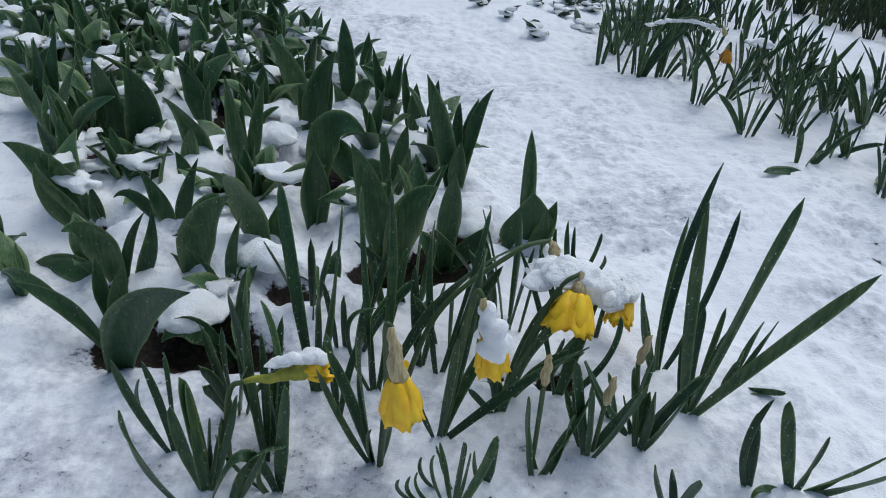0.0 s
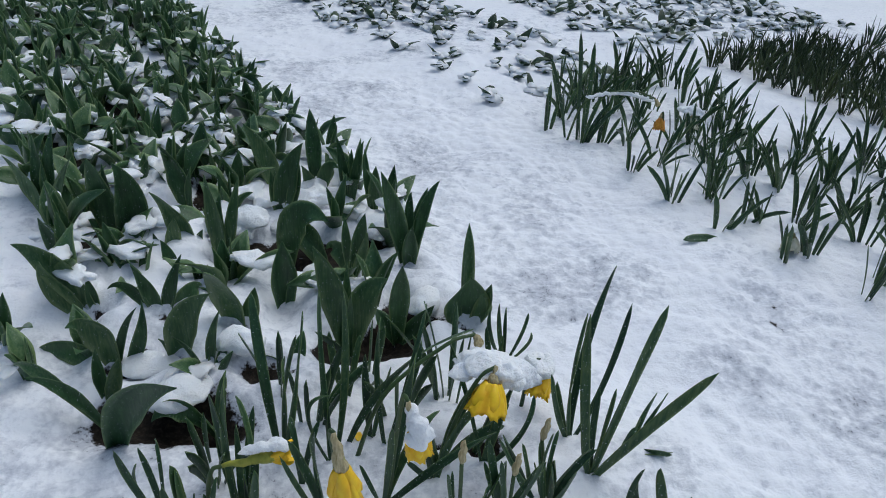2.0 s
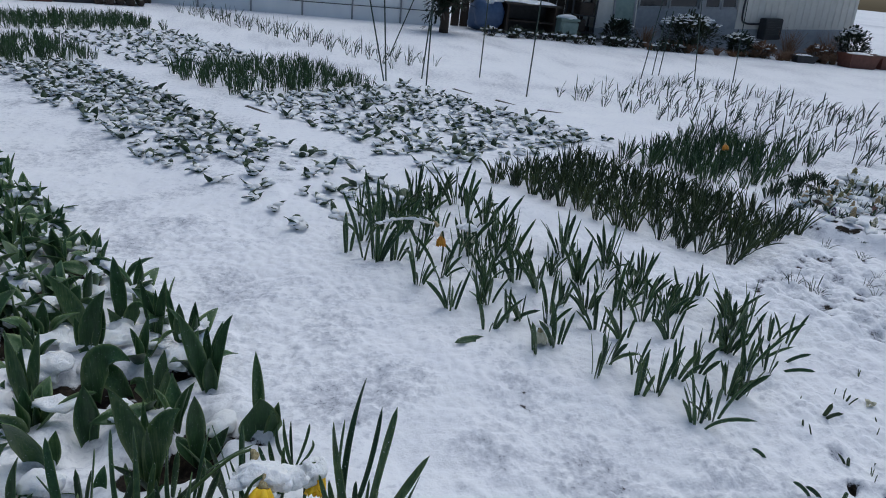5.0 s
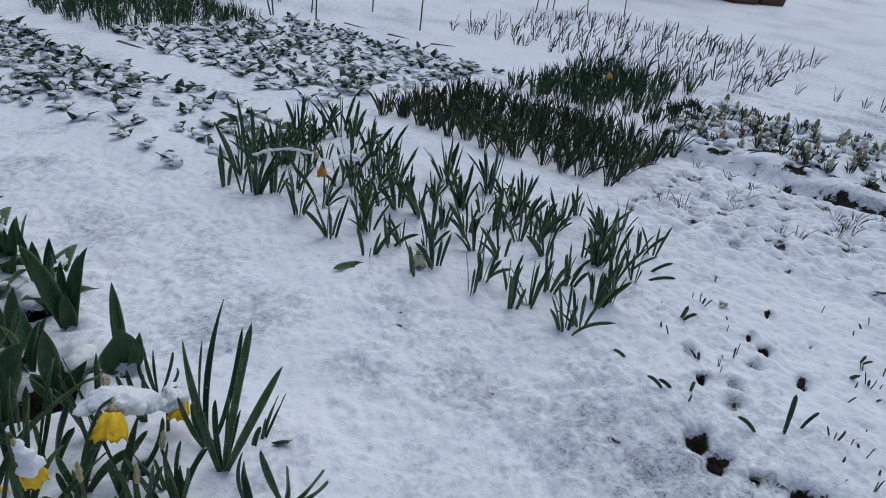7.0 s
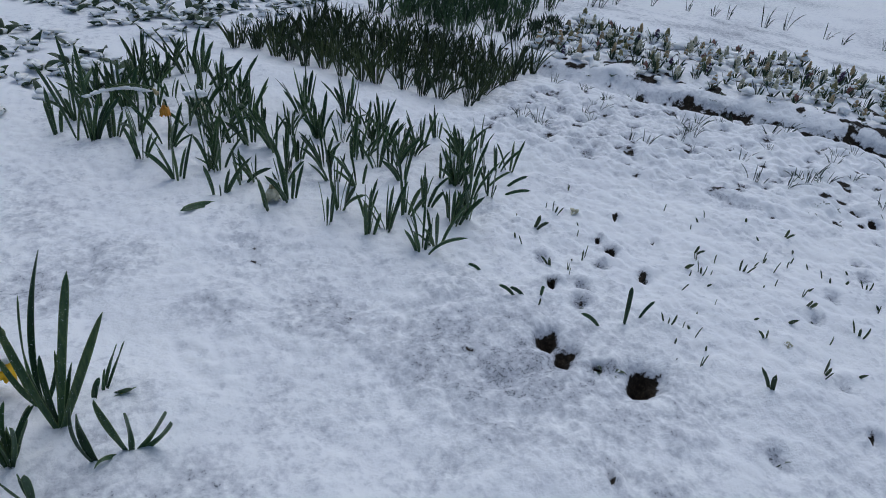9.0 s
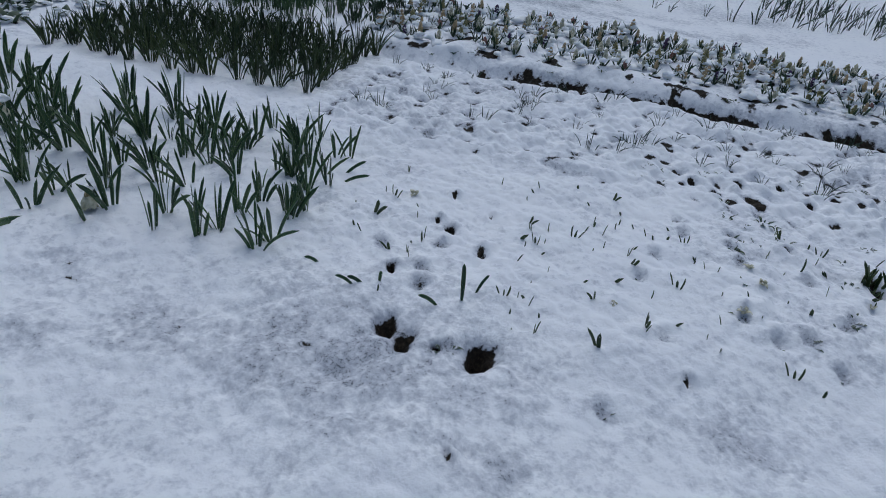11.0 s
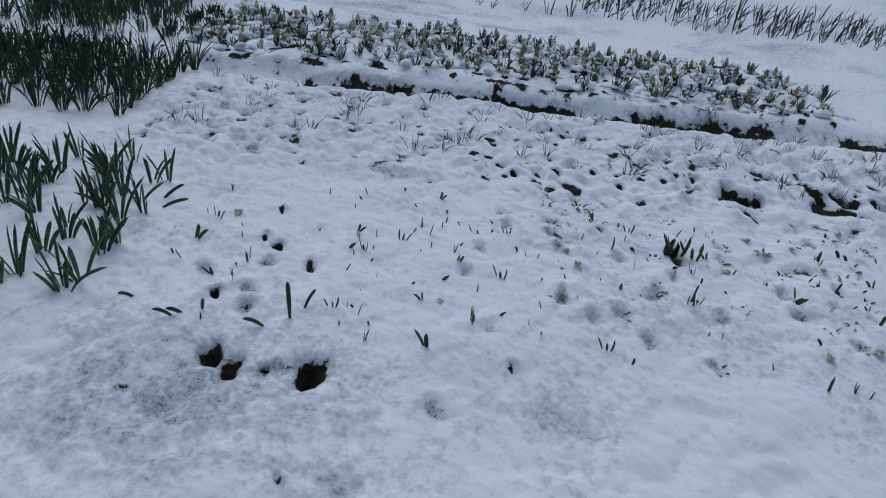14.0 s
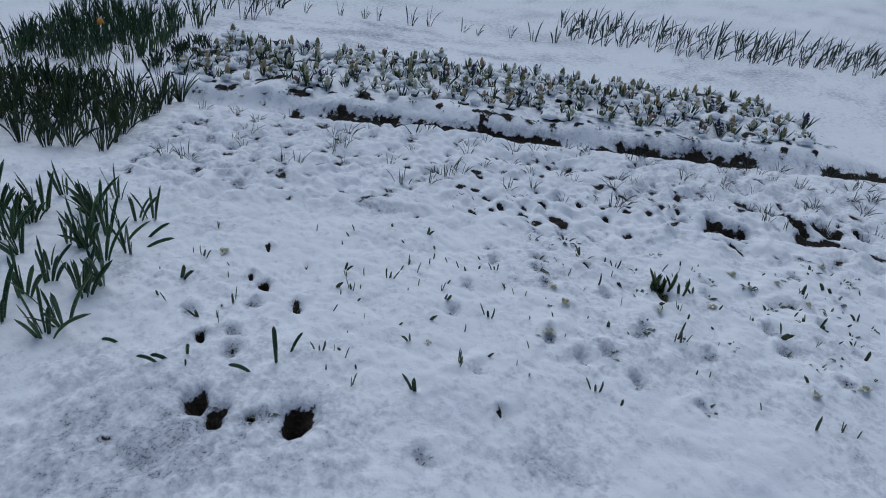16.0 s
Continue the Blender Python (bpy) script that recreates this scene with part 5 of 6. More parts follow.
daffodil_flower([(-0.155, 0.585, -0.02), (-0.145, 0.58, 0.12), (-0.135, 0.58, 0.175), (-0.118, 0.58, 0.187)], (-0.022, 0.60, 0.203), 0.032, [(-0.04, 0.597, 0.219, 0.02, 0.012, 0.009), (-0.06, 0.594, 0.216, 0.02, 0.011, 0.008), (-0.08, 0.59, 0.21, 0.018, 0.008, 0.005)], 0.72, sleeve=LIME)
daffodil_flower([(0.05, 0.74, 0.0), (0.10, 0.76, 0.17), (0.20, 0.81, 0.25), (0.25, 0.833, 0.260)], (0.262, 0.83, 0.235), 0.03, (), 0.5, False)
flower_bud((0.240, 0.605, 0.03), (0.229, 0.59, 0.215), 0.0)
flower_bud((0.315, 0.62, 0.03), (0.314, 0.617, 0.165), 0.004)
flower_bud((0.385, 0.66, 0.03), (0.359, 0.669, 0.19), 0.006)

# petals fallen on the snow
for x, y, z in ((0.052, 0.80, 0.05), (-0.115, 0.515, 0.02), (-0.03, 0.52, 0.03)):
    ob = plant("fallen_petal", "torn yellow petal lying on the snow", "petal", "fallen petals")
    ob.matrix_basis = pose(x, y, height(x, y) + 0.002, 0, 0, random.uniform(0, 360))
    leaf(ob, YELLOW, (0, 0, 0), (0.012, 0, 0.008), (0.028, 0.004, 0.004), 0.014, (0, 0, 1), cup=0.4, n=6).name = "petal"

# the rest of the tulips
rng = random.Random(11)
s, far_tulips = 0.95, []
while s < 6.4:
    for i in range(8):
        u = 0.09 + i * 0.112 + rng.uniform(-0.035, 0.035)
        x, y = bed(s + rng.uniform(-0.045, 0.045), u)
        size = rng.uniform(0.85, 1.15)
        if any(math.hypot(x - a, y - b) < (0.086 if y < 1.75 else 0.066) for a, b in TAKEN) or y < 0.95 or (s < 2.1 and rng.random() < 0.12):
            continue
        if s > 4.0:
            far_tulips.append((x, y, size))
        else:
            TULIPS.put(x, y, size, z=0.022)
    s += 0.128 if s < 1.9 else 0.108
for x, y in ((-0.70, 1.00), (-0.60, 0.90), (-0.52, 0.98), (-0.50, 1.22), (-0.57, 1.33), (-0.36, 1.20), (-0.30, 1.25), (-0.24, 0.92), (-0.74, 1.36), (-0.40, 1.45)):
    TULIPS.put(x, y, rng.uniform(0.72, 0.9), z=0.005)
gathered(TULIPS, far_tulips, "tulip_rows", "dense rows of leafy green tulip plants in snow", "tulip plants")

# pillows of snow between and on the tulips
verts, faces = [], []
for x, y, rx, rz in ((0.02, 1.53, 0.075, 0.035), (-0.20, 0.97, 0.05, 0.035), (-0.29, 0.86, 0.07, 0.03), (-0.31, 1.50, 0.06, 0.025), (-0.38, 0.94, 0.06, 0.02), (0.16, 1.20, 0.055, 0.035), (-0.10, 1.27, 0.05, 0.03), (-0.51, 1.78, 0.05, 0.03), (-0.14, 1.80, 0.06, 0.03), (-0.26, 1.98, 0.05, 0.03)):
    lump(verts, faces, (x, y, height(x, y) + 0.025), rx, rx * 0.7, rz, rng.uniform(0, 3))
for i in range(170):
    s, u = (1.4 + 4.7 * rng.random() ** 1.4, rng.uniform(0.12, 0.92)) if i < 110 else (rng.uniform(1.35, 2.6), rng.uniform(0.1, 0.92))
    x, y = bed(s, u)
    r, lift = rng.uniform(0.03, 0.055), rng.uniform(-0.015, 0.03)
    for n in range(3):
        lump(verts, faces, (x + rng.uniform(-0.6, 0.6) * r, y + rng.uniform(-0.6, 0.6) * r, height(x, y) + lift + rng.uniform(-0.008, 0.008)), r * rng.uniform(0.6, 1), r * rng.uniform(0.5, 0.8), r * rng.uniform(0.45, 0.65), rng.uniform(0, 3), 0.6, small=True)
tagged(melded(mesh_object("snow_pillows", verts, faces, SNOW), 0.0062, 0.014), "rounded pillows of fresh snow lying among tulip leaves", "snow", kind="stuff")

# daffodils over the path
OVER = [(0.6, 2.46), (0.71, 2.33), (0.79, 2.34), (0.85, 2.1), (0.97, 2.19), (0.94, 1.88), (1.07, 1.93), (1.05, 1.72), (1.14, 1.78), (1.17, 1.54), (1.25, 1.58), (1.31, 1.39), (1.39, 1.47), (1.53, 1.61), (1.42, 1.27), (1.48, 1.27), (1.59, 1.35), (1.53, 1.11), (1.59, 1.13), (1.71, 1.23), (1.86, 1.36), (1.99, 1.45), (2.13, 1.58), (1.92, 1.86), (1.73, 1.72), (1.86, 2.1), (1.78, 2.28), (1.56, 2.13), (1.65, 2.53), (1.34, 2.01), (1.34, 2.2), (1.35, 2.41), (1.37, 2.67), (1.32, 2.78), (1.19, 2.64), (1.08, 2.4), (0.95, 2.52), (0.87, 2.66), (1.3, 3.07), (1.26, 3.21), (1.32, 1.82), (1.48, 1.81), (1.62, 1.87), (1.7, 1.58), (1.68, 1.37), (0.68, 2.6), (0.8, 2.74)]
for x, y in OVER:
    DAFFS.put(x, y, (0.95 + 0.12 * max(0.0, -0.54 * x + 0.8417 * y)) * rng.uniform(0.92, 1.1))
for s, u in ((0.9, 2.5), (1.2, 2.65), (1.5, 2.35), (1.75, 2.6), (1.95, 2.3), (1.1, 2.2), (0.5, 2.55), (2.1, 2.55), (1.9, 2.75)):
    x, y = bed(s + rng.uniform(-0.05, 0.05), u + rng.uniform(-0.05, 0.05))
    DAFFS.put(x, y, (0.95 + 0.24 * s) * rng.uniform(0.9, 1.1))

for i in range(64):
    s, u = rng.uniform(0.25, 2.2), rng.uniform(1.95, 2.78)
    x, y = bed(s, u)
    DAFFS.put(x, y, (0.75 + 0.12 * s) * rng.uniform(0.85, 1.1))

for i in range(14):
    x, y = bed(rng.uniform(0.08, 0.7), rng.uniform(2.1, 2.78))
    DAFFS.put(x, y, rng.uniform(0.8, 1.1))

# jonquils in rows, and the tall daffodils behind them
for i, s in enumerate(np.arange(0.62, 2.2, 0.125)):
    for u in np.arange(3.26, 4.26, 0.115):
        x, y = bed(s + rng.uniform(-0.03, 0.03), u + rng.uniform(-0.04, 0.04))
        JONQUILS.put(x, y, rng.uniform(0.85, 1.12))
HYAS_LONE = bed(-3.38, 4.95)
far_daffs = []
for s0, s1, u0, u1 in ((1.25, 2.1, 4.68, 6.2), (4.98, 6.4, 3.1, 4.75), (6.95, 8.3, 1.7, 2.6), (9.3, 10.6, 2.4, 4.4)):
    gap = 0.13 if s0 < 2 else 0.15
    for s in np.arange(s0, s1, gap):
        for u in np.arange(u0, u1, gap):
            x, y = bed(s + rng.uniform(-0.09, 0.09), u + rng.uniform(-0.09, 0.09))
            if s0 < 2:
                TALLDAFFS.put(x, y, rng.uniform(0.7, 1.0))
            else:
                far_daffs.append((x, y, rng.uniform(0.62, 0.9)))
gathered(TALLDAFFS, far_daffs, "daffodil_rows", "far blocks of dense dark green daffodil leaves", "daffodils")

# low tulips
far_low = []
for s0, s1, u0, u1, gap in ((2.1, 3.3, 1.85, 2.7, 0.2), (3.3, 6.85, 1.72, 2.55, 0.128), (2.5, 4.95, 3.1, 5.05, 0.16), (6.6, 9.1, 3.0, 4.6, 0.2)):
    for s in np.arange(s0, s1, gap):
        for u in np.arange(u0, u1, gap):
            x, y = bed(s + rng.uniform(-0.06, 0.06), u + rng.uniform(-0.06, 0.06))
            if s < 5.3 and y < 5.0 and SPROUTS.used < 295 and rng.random() < 0.8:
                SPROUTS.put(x, y, rng.uniform(0.8, 1.3), z=height(x, y) - 0.014)
            else:
                far_low.append((x, y, rng.uniform(0.8, 1.3)))
gathered(SPROUTS, far_low, "low_tulip_rows", "rows of low tulip leaves under caps of snow", "tulip plants")

# hyacinths
for s in np.arange(-3.2, 0.8, 0.135):
    for u in np.arange(4.55, 5.6, 0.155):
        x, y = bed(s + rng.uniform(-0.06, 0.06), u + rng.uniform(-0.06, 0.06))
        HYAS.put(x, y, rng.uniform(0.65, 0.9), which=rng.randrange(9))

HYAS.put(*HYAS_LONE, 1.0, which=5)
for i in range(75):
    s = 0.95 - 3.6 * rng.random() ** 3.5
    x, y = bed(s, rng.uniform(4.55, 5.5))
    GREENS.put(x, y, rng.uniform(0.8, 1.25) * 0.72)
for i in range(34):
    x, y = bed(rng.uniform(-2.9, 0.7), rng.uniform(4.36, 4.52))
    ROSETTE.put(x, y, rng.uniform(0.5, 1.0))

verts, faces = [], []
for i in range(210):
    x, y = bed(rng.uniform(-3.4, 0.8), rng.uniform(4.45, 5.65))
    r = rng.uniform(0.035, 0.07)
    lump(verts, faces, (x, y, height(x, y) + rng.uniform(0.0, 0.03)), r, r * rng.uniform(0.6, 0.9), r * rng.uniform(0.4, 0.65), rng.uniform(0, 3), 0.7, small=True)
tagged(melded(mesh_object("snow_heaps", verts, faces, SNOW), 0.011, 0.02), "soft heaps of fresh snow between the hyacinths", "snow", kind="stuff")

# onions, all blown one way
far_onions = []
for s0, s1, u0, u1, gap, row in ((-6.4, -2.0, 7.35, 8.6, 0.16, 0.24), (-1.9, 1.0, 7.2, 7.5, 0.24, 0.4), (0.8, 4.2, 6.5, 9.8, 0.2, 0.38), (6.0, 12.0, 5.8, 6.6, 0.2, 0.3)):
    for s in np.arange(s0, s1, gap):
        for u in np.arange(u0, u1, row):
            x, y = bed(s + rng.uniform(-0.08, 0.08), u + rng.uniform(-0.08, 0.08))
            if s < 4.2 and ONIONS.used < 290:
                ONIONS.put(x, y, rng.uniform(0.7, 1.25), turn=rng.uniform(-25, 25))
            else:
                far_onions.append((x, y, rng.uniform(0.8, 1.25)))
gathered(ONIONS, far_onions, "onion_rows", "far rows of thin onion leaves standing in snow", "onion plants")

# the snowy patch
SHOOTS = [(2.31, 1.33), (2.12, 1.23), (2.13, 1.19), (2.11, 1.03), (2.16, 1.08), (1.87, 1.03), (1.87, 1.07), (1.97, 1.21), (1.98, 0.90), (1.89, 0.90), (1.92, 0.85), (1.90, 0.82), (2.02, 0.89), (2.57, 1.06), (2.62, 0.93), (2.66, 0.94), (2.56, 0.91), (2.79, 0.85), (2.73, 0.74), (2.86, 0.73), (2.81, 0.65), (2.74, 0.61), (2.62, 0.64), (2.68, 0.58), (2.74, 0.54), (2.73, 0.48), (2.73, 0.45), (2.78, 0.43), (2.85, 0.46), (2.40, 0.76), (2.37, 0.72), (2.43, 0.69), (2.47, 0.61), (2.48, 0.61), (2.56, 0.63), (2.58, 0.57), (2.51, 0.51), (2.46, 0.52), (2.60, 0.45), (2.54, 0.43), (2.30, 0.71), (2.28, 0.67), (2.33, 0.66), (2.35, 0.64), (2.30, 0.61), (2.19, 0.62), (2.22, 0.51), (2.14, 0.51)]
SHOOTS_BEHIND = [(2.27, 0.41), (2.23, 0.33), (2.37, 0.36), (2.40, 0.24), (2.52, 0.22), (2.72, 0.28), (2.74, 0.28), (2.71, 0.23), (2.71, 0.19), (2.60, 0.11), (3.01, 0.25), (3.15, 0.18), (3.06, -0.04), (3.09, 0.02), (3.18, 0.04), (3.18, 0.09), (2.66, 0.05), (3.29, -0.11), (3.37, -0.16), (3.45, -0.21), (3.29, -0.16), (3.22, -0.26), (3.02, -0.19), (3.06, -0.21), (3.05, -0.26), (3.02, -0.30), (3.60, -0.43), (3.53, -0.58), (3.32, -0.60), (3.28, -0.64), (3.40, -0.77), (3.49, -0.80), (3.61, -0.69), (1.71, 0.73), (2.01, 0.50), (2.04, 0.47), (2.06, 0.46), (2.03, 0.42), (2.03, 0.37), (1.96, 0.43), (1.92, 0.38), (1.96, 0.33), (2.33, 0.11), (2.26, 0.16), (2.23, 0.15), (2.36, 0.02), (2.35, -0.03), (2.46, 0.03)]
SHOOTS_BEYOND = [(2.75, -0.46), (2.73, -0.42), (3.21, -0.76), (3.28, -0.81), (2.75, -0.84), (2.77, -0.88), (2.44, -0.21), (2.43, -0.29), (2.92, -0.72), (2.71, -0.63), (3.16, -0.37), (3.18, -0.49), (3.30, -0.64)]
STOUT = [(1.99, 1.13), (2.50, 0.39), (2.98, 0.03), (3.18, -0.22), (3.54, -0.60), (3.63, -0.66), (3.18, -0.59), (3.26, -0.69), (2.76, -0.11), (3.32, -0.71), (2.05, 0.17), (3.14, -0.59), (2.72, -0.78), (2.87, -0.31), (3.22, -0.85)]
for x, y in SHOOTS + SHOOTS_BEHIND + SHOOTS_BEYOND:
    SHOOT.put(x, y, rng.uniform(0.75, 1.15))
for x, y in STOUT:
    SHOOT.put(x, y, rng.uniform(1.4, 1.8))
for x, y, r in HOLLOWS:
    if r > 0.02:
        ROSETTE.put(x + 0.01, y + 0.01, r * rng.uniform(17, 24), turn=rng.uniform(-30, 30))
for x, y in DIMPLES:
    ROSETTE.put(x, y, rng.uniform(0.75, 1.1), turn=rng.uniform(-30, 30))
for x, y in BLOOMS:
    WILTED.put(x, y, rng.uniform(0.8, 1.2), z=height(x, y) - 0.008)
for i in range(52):
    x, y = bed(rng.uniform(-3.5, -1.35), rng.uniform(2.15, 2.9))
    ROSETTE.put(x, y, rng.uniform(0.45, 0.95), turn=rng.uniform(-30, 30))
for i in range(40):
    x, y = bed(rng.uniform(-3.5, -1.2), rng.uniform(2.1, 2.9))
    SHOOT.put(x, y, rng.uniform(0.6, 1.0))
for i in range(45):
    x, y = bed(-3.6 + 2.9 * rng.random() ** 1.4, rng.uniform(2.95, 3.4))
    ROSETTE.put(x, y, rng.uniform(0.4, 0.8), turn=rng.uniform(-30, 30))
for i in range(34):
    x, y = bed(-4.0 + 4.2 * rng.random() ** 1.3, rng.uniform(3.3, 4.05))
    ROSETTE.put(x, y, rng.uniform(0.35, 0.7), turn=rng.uniform(-30, 30))
for i in range(150):
    x, y = bed(-4.2 + 4.6 * rng.random() ** 1.2, rng.uniform(3.2, 4.1))
    GRASS.put(x, y, rng.uniform(0.6, 1.3))


def lone_leaf(x, y, dx, dy, dz, width, label):
    ob = plant("daffodil_leaf", label, "daffodil", "single leaves in the snow")
    ob.matrix_basis = pose(x, y, height(x, y) - 0.005)
    leaf(ob, DAFF, (0, 0, -0.01), (dx * 0.45, dy * 0.45, dz * 0.6 + 0.012), (dx, dy, dz), width, (-0.6, -0.6, 0.5), cup=0.3, n=10)


UPRIGHT, FLAT = "single upright dark green leaf standing in snow", "single dark green leaf lying flat on snow"
for x, y, dx, dy, dz, width, label in (
    (1.89, 0.555, 0.0, 0.01, 0.125, 0.013, UPRIGHT), (1.885, 0.55, -0.005, 0.0, 0.06, 0.008, UPRIGHT), (1.82, 0.575, -0.06, 0.03, 0.045, 0.011, FLAT),
    (1.94, 0.555, 0.055, 0.0, 0.05, 0.009, FLAT), (1.67, 0.785, -0.05, 0.03, 0.035, 0.010, FLAT), (1.70, 0.775, -0.045, 0.03, 0.03, 0.011, FLAT),
    (1.745, 0.765, 0.01, 0.005, 0.035, 0.010, UPRIGHT), (1.655, 0.945, -0.04, 0.03, 0.02, 0.010, FLAT), (1.03, 1.665, -0.14, -0.06, 0.02, 0.024, FLAT),
    (2.02, 1.38, 0.09, -0.06, 0.03, 0.012, FLAT), (2.05, 1.42, 0.10, -0.02, 0.05, 0.012, FLAT)):
    lone_leaf(x, y, dx, dy, dz, width, label)
for i in range(9):
    a = i * 0.7
    SHOOT.put(3.13 + 0.025 * math.cos(a), -0.15 + 0.025 * math.sin(a), 2.0)

# leaves that stand out above the bed over the path, and its few blooms
for x, y, dx, dy, dz, width in ((0.70, 2.36, -0.05, 0.04, 0.40, 0.017), (0.72, 2.34, -0.015, 0.05, 0.37, 0.020), (0.66, 2.38, -0.10, 0.03, 0.30, 0.015)):
    lone_leaf(x, y, dx, dy, dz, width, "tall narrow daffodil leaf standing above its neighbours")
PALE, AMBER = "crumpled pale daffodil bloom sunk into the snow", "orange-yellow daffodil bloom half hidden by snow"
daffodil_flower([(1.00, 2.33, -0.02), (1.0, 2.33, 0.10), (0.995, 2.34, 0.15), (0.993, 2.35, 0.145)], (0.990, 2.33, 0.09), 0.04, (), 0.3, True, ORANGE, AMBER)
daffodil_flower([(1.15, 2.46, -0.02), (1.15, 2.46, 0.08), (1.145, 2.45, 0.13), (1.141, 2.44, 0.12)], (1.141, 2.42, 0.07), 0.055, [(1.14, 2.45, 0.125, 0.045, 0.03, 0.02)], 0.3, True, CREAM, PALE)
daffodil_flower([(1.20, 1.63, -0.02), (1.20, 1.63, 0.06), (1.195, 1.61, 0.10), (1.192, 1.60, 0.09)], (1.192, 1.585, 0.04), 0.05, [(1.195, 1.61, 0.095, 0.028, 0.02, 0.012)], 0.3, True, CREAM, PALE)
daffodil_flower([(3.47, 4.02, -0.02), (3.47, 4.02, 0.12), (3.47, 4.01, 0.22), (3.471, 4.0, 0.22)], (3.471, 3.98, 0.175), 0.045, (), 0.3, True, ORANGE, AMBER)
daffodil_flower([(-2.53, 7.42, -0.02), (-2.53, 7.42, 0.12), (-2.53, 7.41, 0.26), (-2.53, 7.40, 0.26)], (-2.53, 7.37, 0.20), 0.09, (), 0.3, True, ORANGE, AMBER)
daffodil_flower([(0.655, 2.35, -0.02), (0.69, 2.35, 0.145), (0.756, 2.35, 0.198), (0.871, 2.35, 0.222), (0.955, 2.35, 0.20)], (0.975, 2.35, 0.17), 0.04, [(0.72 + 0.03 * i, 2.35, 0.185 + 0.012 * i - 0.0016 * i * i, 0.022, 0.009, 0.009) for i in range(8)], 0.5, False, CREAM, "bent daffodil stalk laden with a ridge of snow")


def white_tulip(x, y, z):
    ob = plant("tulip_flower", "closed white tulip flower on a green stem", "tulip", "")
    ob.matrix_basis = pose(x, y, height(x, y))
    verts, faces = [], []
    tube(verts, faces, curve_points([(0.02, 0, -0.02), (0.01, 0, z * 0.5), (0, 0, z - 0.05)]), [0.004] * 29)
    mesh_object("stem", verts, faces, STEM, ob)
    for i in range(6):
        a = i * 1.047
        out = Vector((math.cos(a), math.sin(a), 0))
        leaf(ob, WHITE, (0, 0, z - 0.055), out * 0.045 + Vector((0, 0, z - 0.02)), out * 0.012 + Vector((0, 0, z + 0.035)), 0.045, -out, cup=0.7, shape=lance, n=8).name = "petal"


white_tulip(-1.385, 3.4, 0.42)

# ---- stakes, boards and the far edge of the garden ----


def stake(x, y, tx, ty, tall):
    ob = plant("garden_stake", "thin green coated garden stake pushed into snow", "garden stake", "garden stakes")
    ob.matrix_basis = pose(x, y, height(x, y))
    verts, faces = [], []
    tube(verts, faces, [(tx * q, ty * q, -0.1 + (tall + 0.1) * q) for q in (0, 0.25, 0.5, 0.75, 1)], [0.008, 0.008, 0.0075, 0.007, 0.006], 8)
    mesh_object("pole", verts, faces, POLE, ob)
    verts, faces = [], []
    tube(verts, faces, [(tx, ty, tall - 0.01), (tx, ty, tall + 0.012), (tx, ty, tall + 0.02)], [0.009, 0.009, 0.003], 8)
    mesh_object("cap", verts, faces, POLE, ob)


for x, y, tx, ty, tall in ((1.40, 7.09, -0.38, 0.0, 1.5), (1.41, 7.10, -0.13, 0.0, 1.5), (1.68, 9.12, 0.60, 0.0, 1.5), (1.85, 7.43, 0.10, 0.0, 1.5), (1.82, 6.97, 0.0, 0.0, 1.5), (2.64, 7.80, 0.0, 0.0, 1.5), (2.86, 6.67, 0.02, 0.0, 1.5),
                           (5.24, 8.67, 0.12, 0.0, 1.3), (5.75, 9.09, 0.03, 0.0, 0.9), (5.66, 9.12, 0.03, 0.0, 0.9), (6.18, 8.78, -0.20, 0.0, 1.2), (6.88, 8.88, -0.1, 0.0, 1.2)):
    stake(x, y, tx, ty, tall)


def board(x, y, length, turn):
    ob = tagged(box_object("old_board", WOOD, -length / 2, length / 2, -0.02, 0.02, 0, 0.025, bevel=0.005), "dark weathered board lying in the snow beside the bed", "board", "boards by the beds")
    ob.matrix_basis = pose(x, y, height(x, y) - 0.022, 4, 2, turn)


for x, y, length, turn in ((2.20, 6.75, 0.35, -55), (2.52, 6.25, 0.3, -52), (2.88, 5.92, 0.3, -15), (0.12, 5.35, 0.3, -50)):
    board(x, y, length, turn)


def crown_mesh(name, parent, mat, cx, cz, rx, ry, rz, count, size, seed, hollow=0.55):
    r = random.Random(seed)
    verts, faces = [], []
    for i in range(count):
        d = Vector((r.gauss(0, 1), r.gauss(0, 1), r.gauss(0, 1))).normalized()
        bulge = 0.75 + 0.5 * noise.noise(d * 1.7 + Vector((seed, 0, 0)))
        q = r.uniform(hollow, 1.0) * bulge
        c = Vector((cx + d.x * rx * q, d.y * ry * q, cz + d.z * rz * q))
        if c.z < 0.02:
            continue
        out = Vector((d.x + r.uniform(-0.7, 0.7), d.y + r.uniform(-0.7, 0.7), d.z + r.uniform(-0.3, 0.9))).normalized()
        blade(verts, faces, c, c + out * size * 0.5 + Vector((0, 0, 0.1 * size)), c + out * size, size * 0.45, Vector((0, 0, 1)) + d * 0.3, cup=0.3, shape=lance, n=3, across=(-1, 0, 1))
    return mesh_object(name, verts, faces, mat, parent)


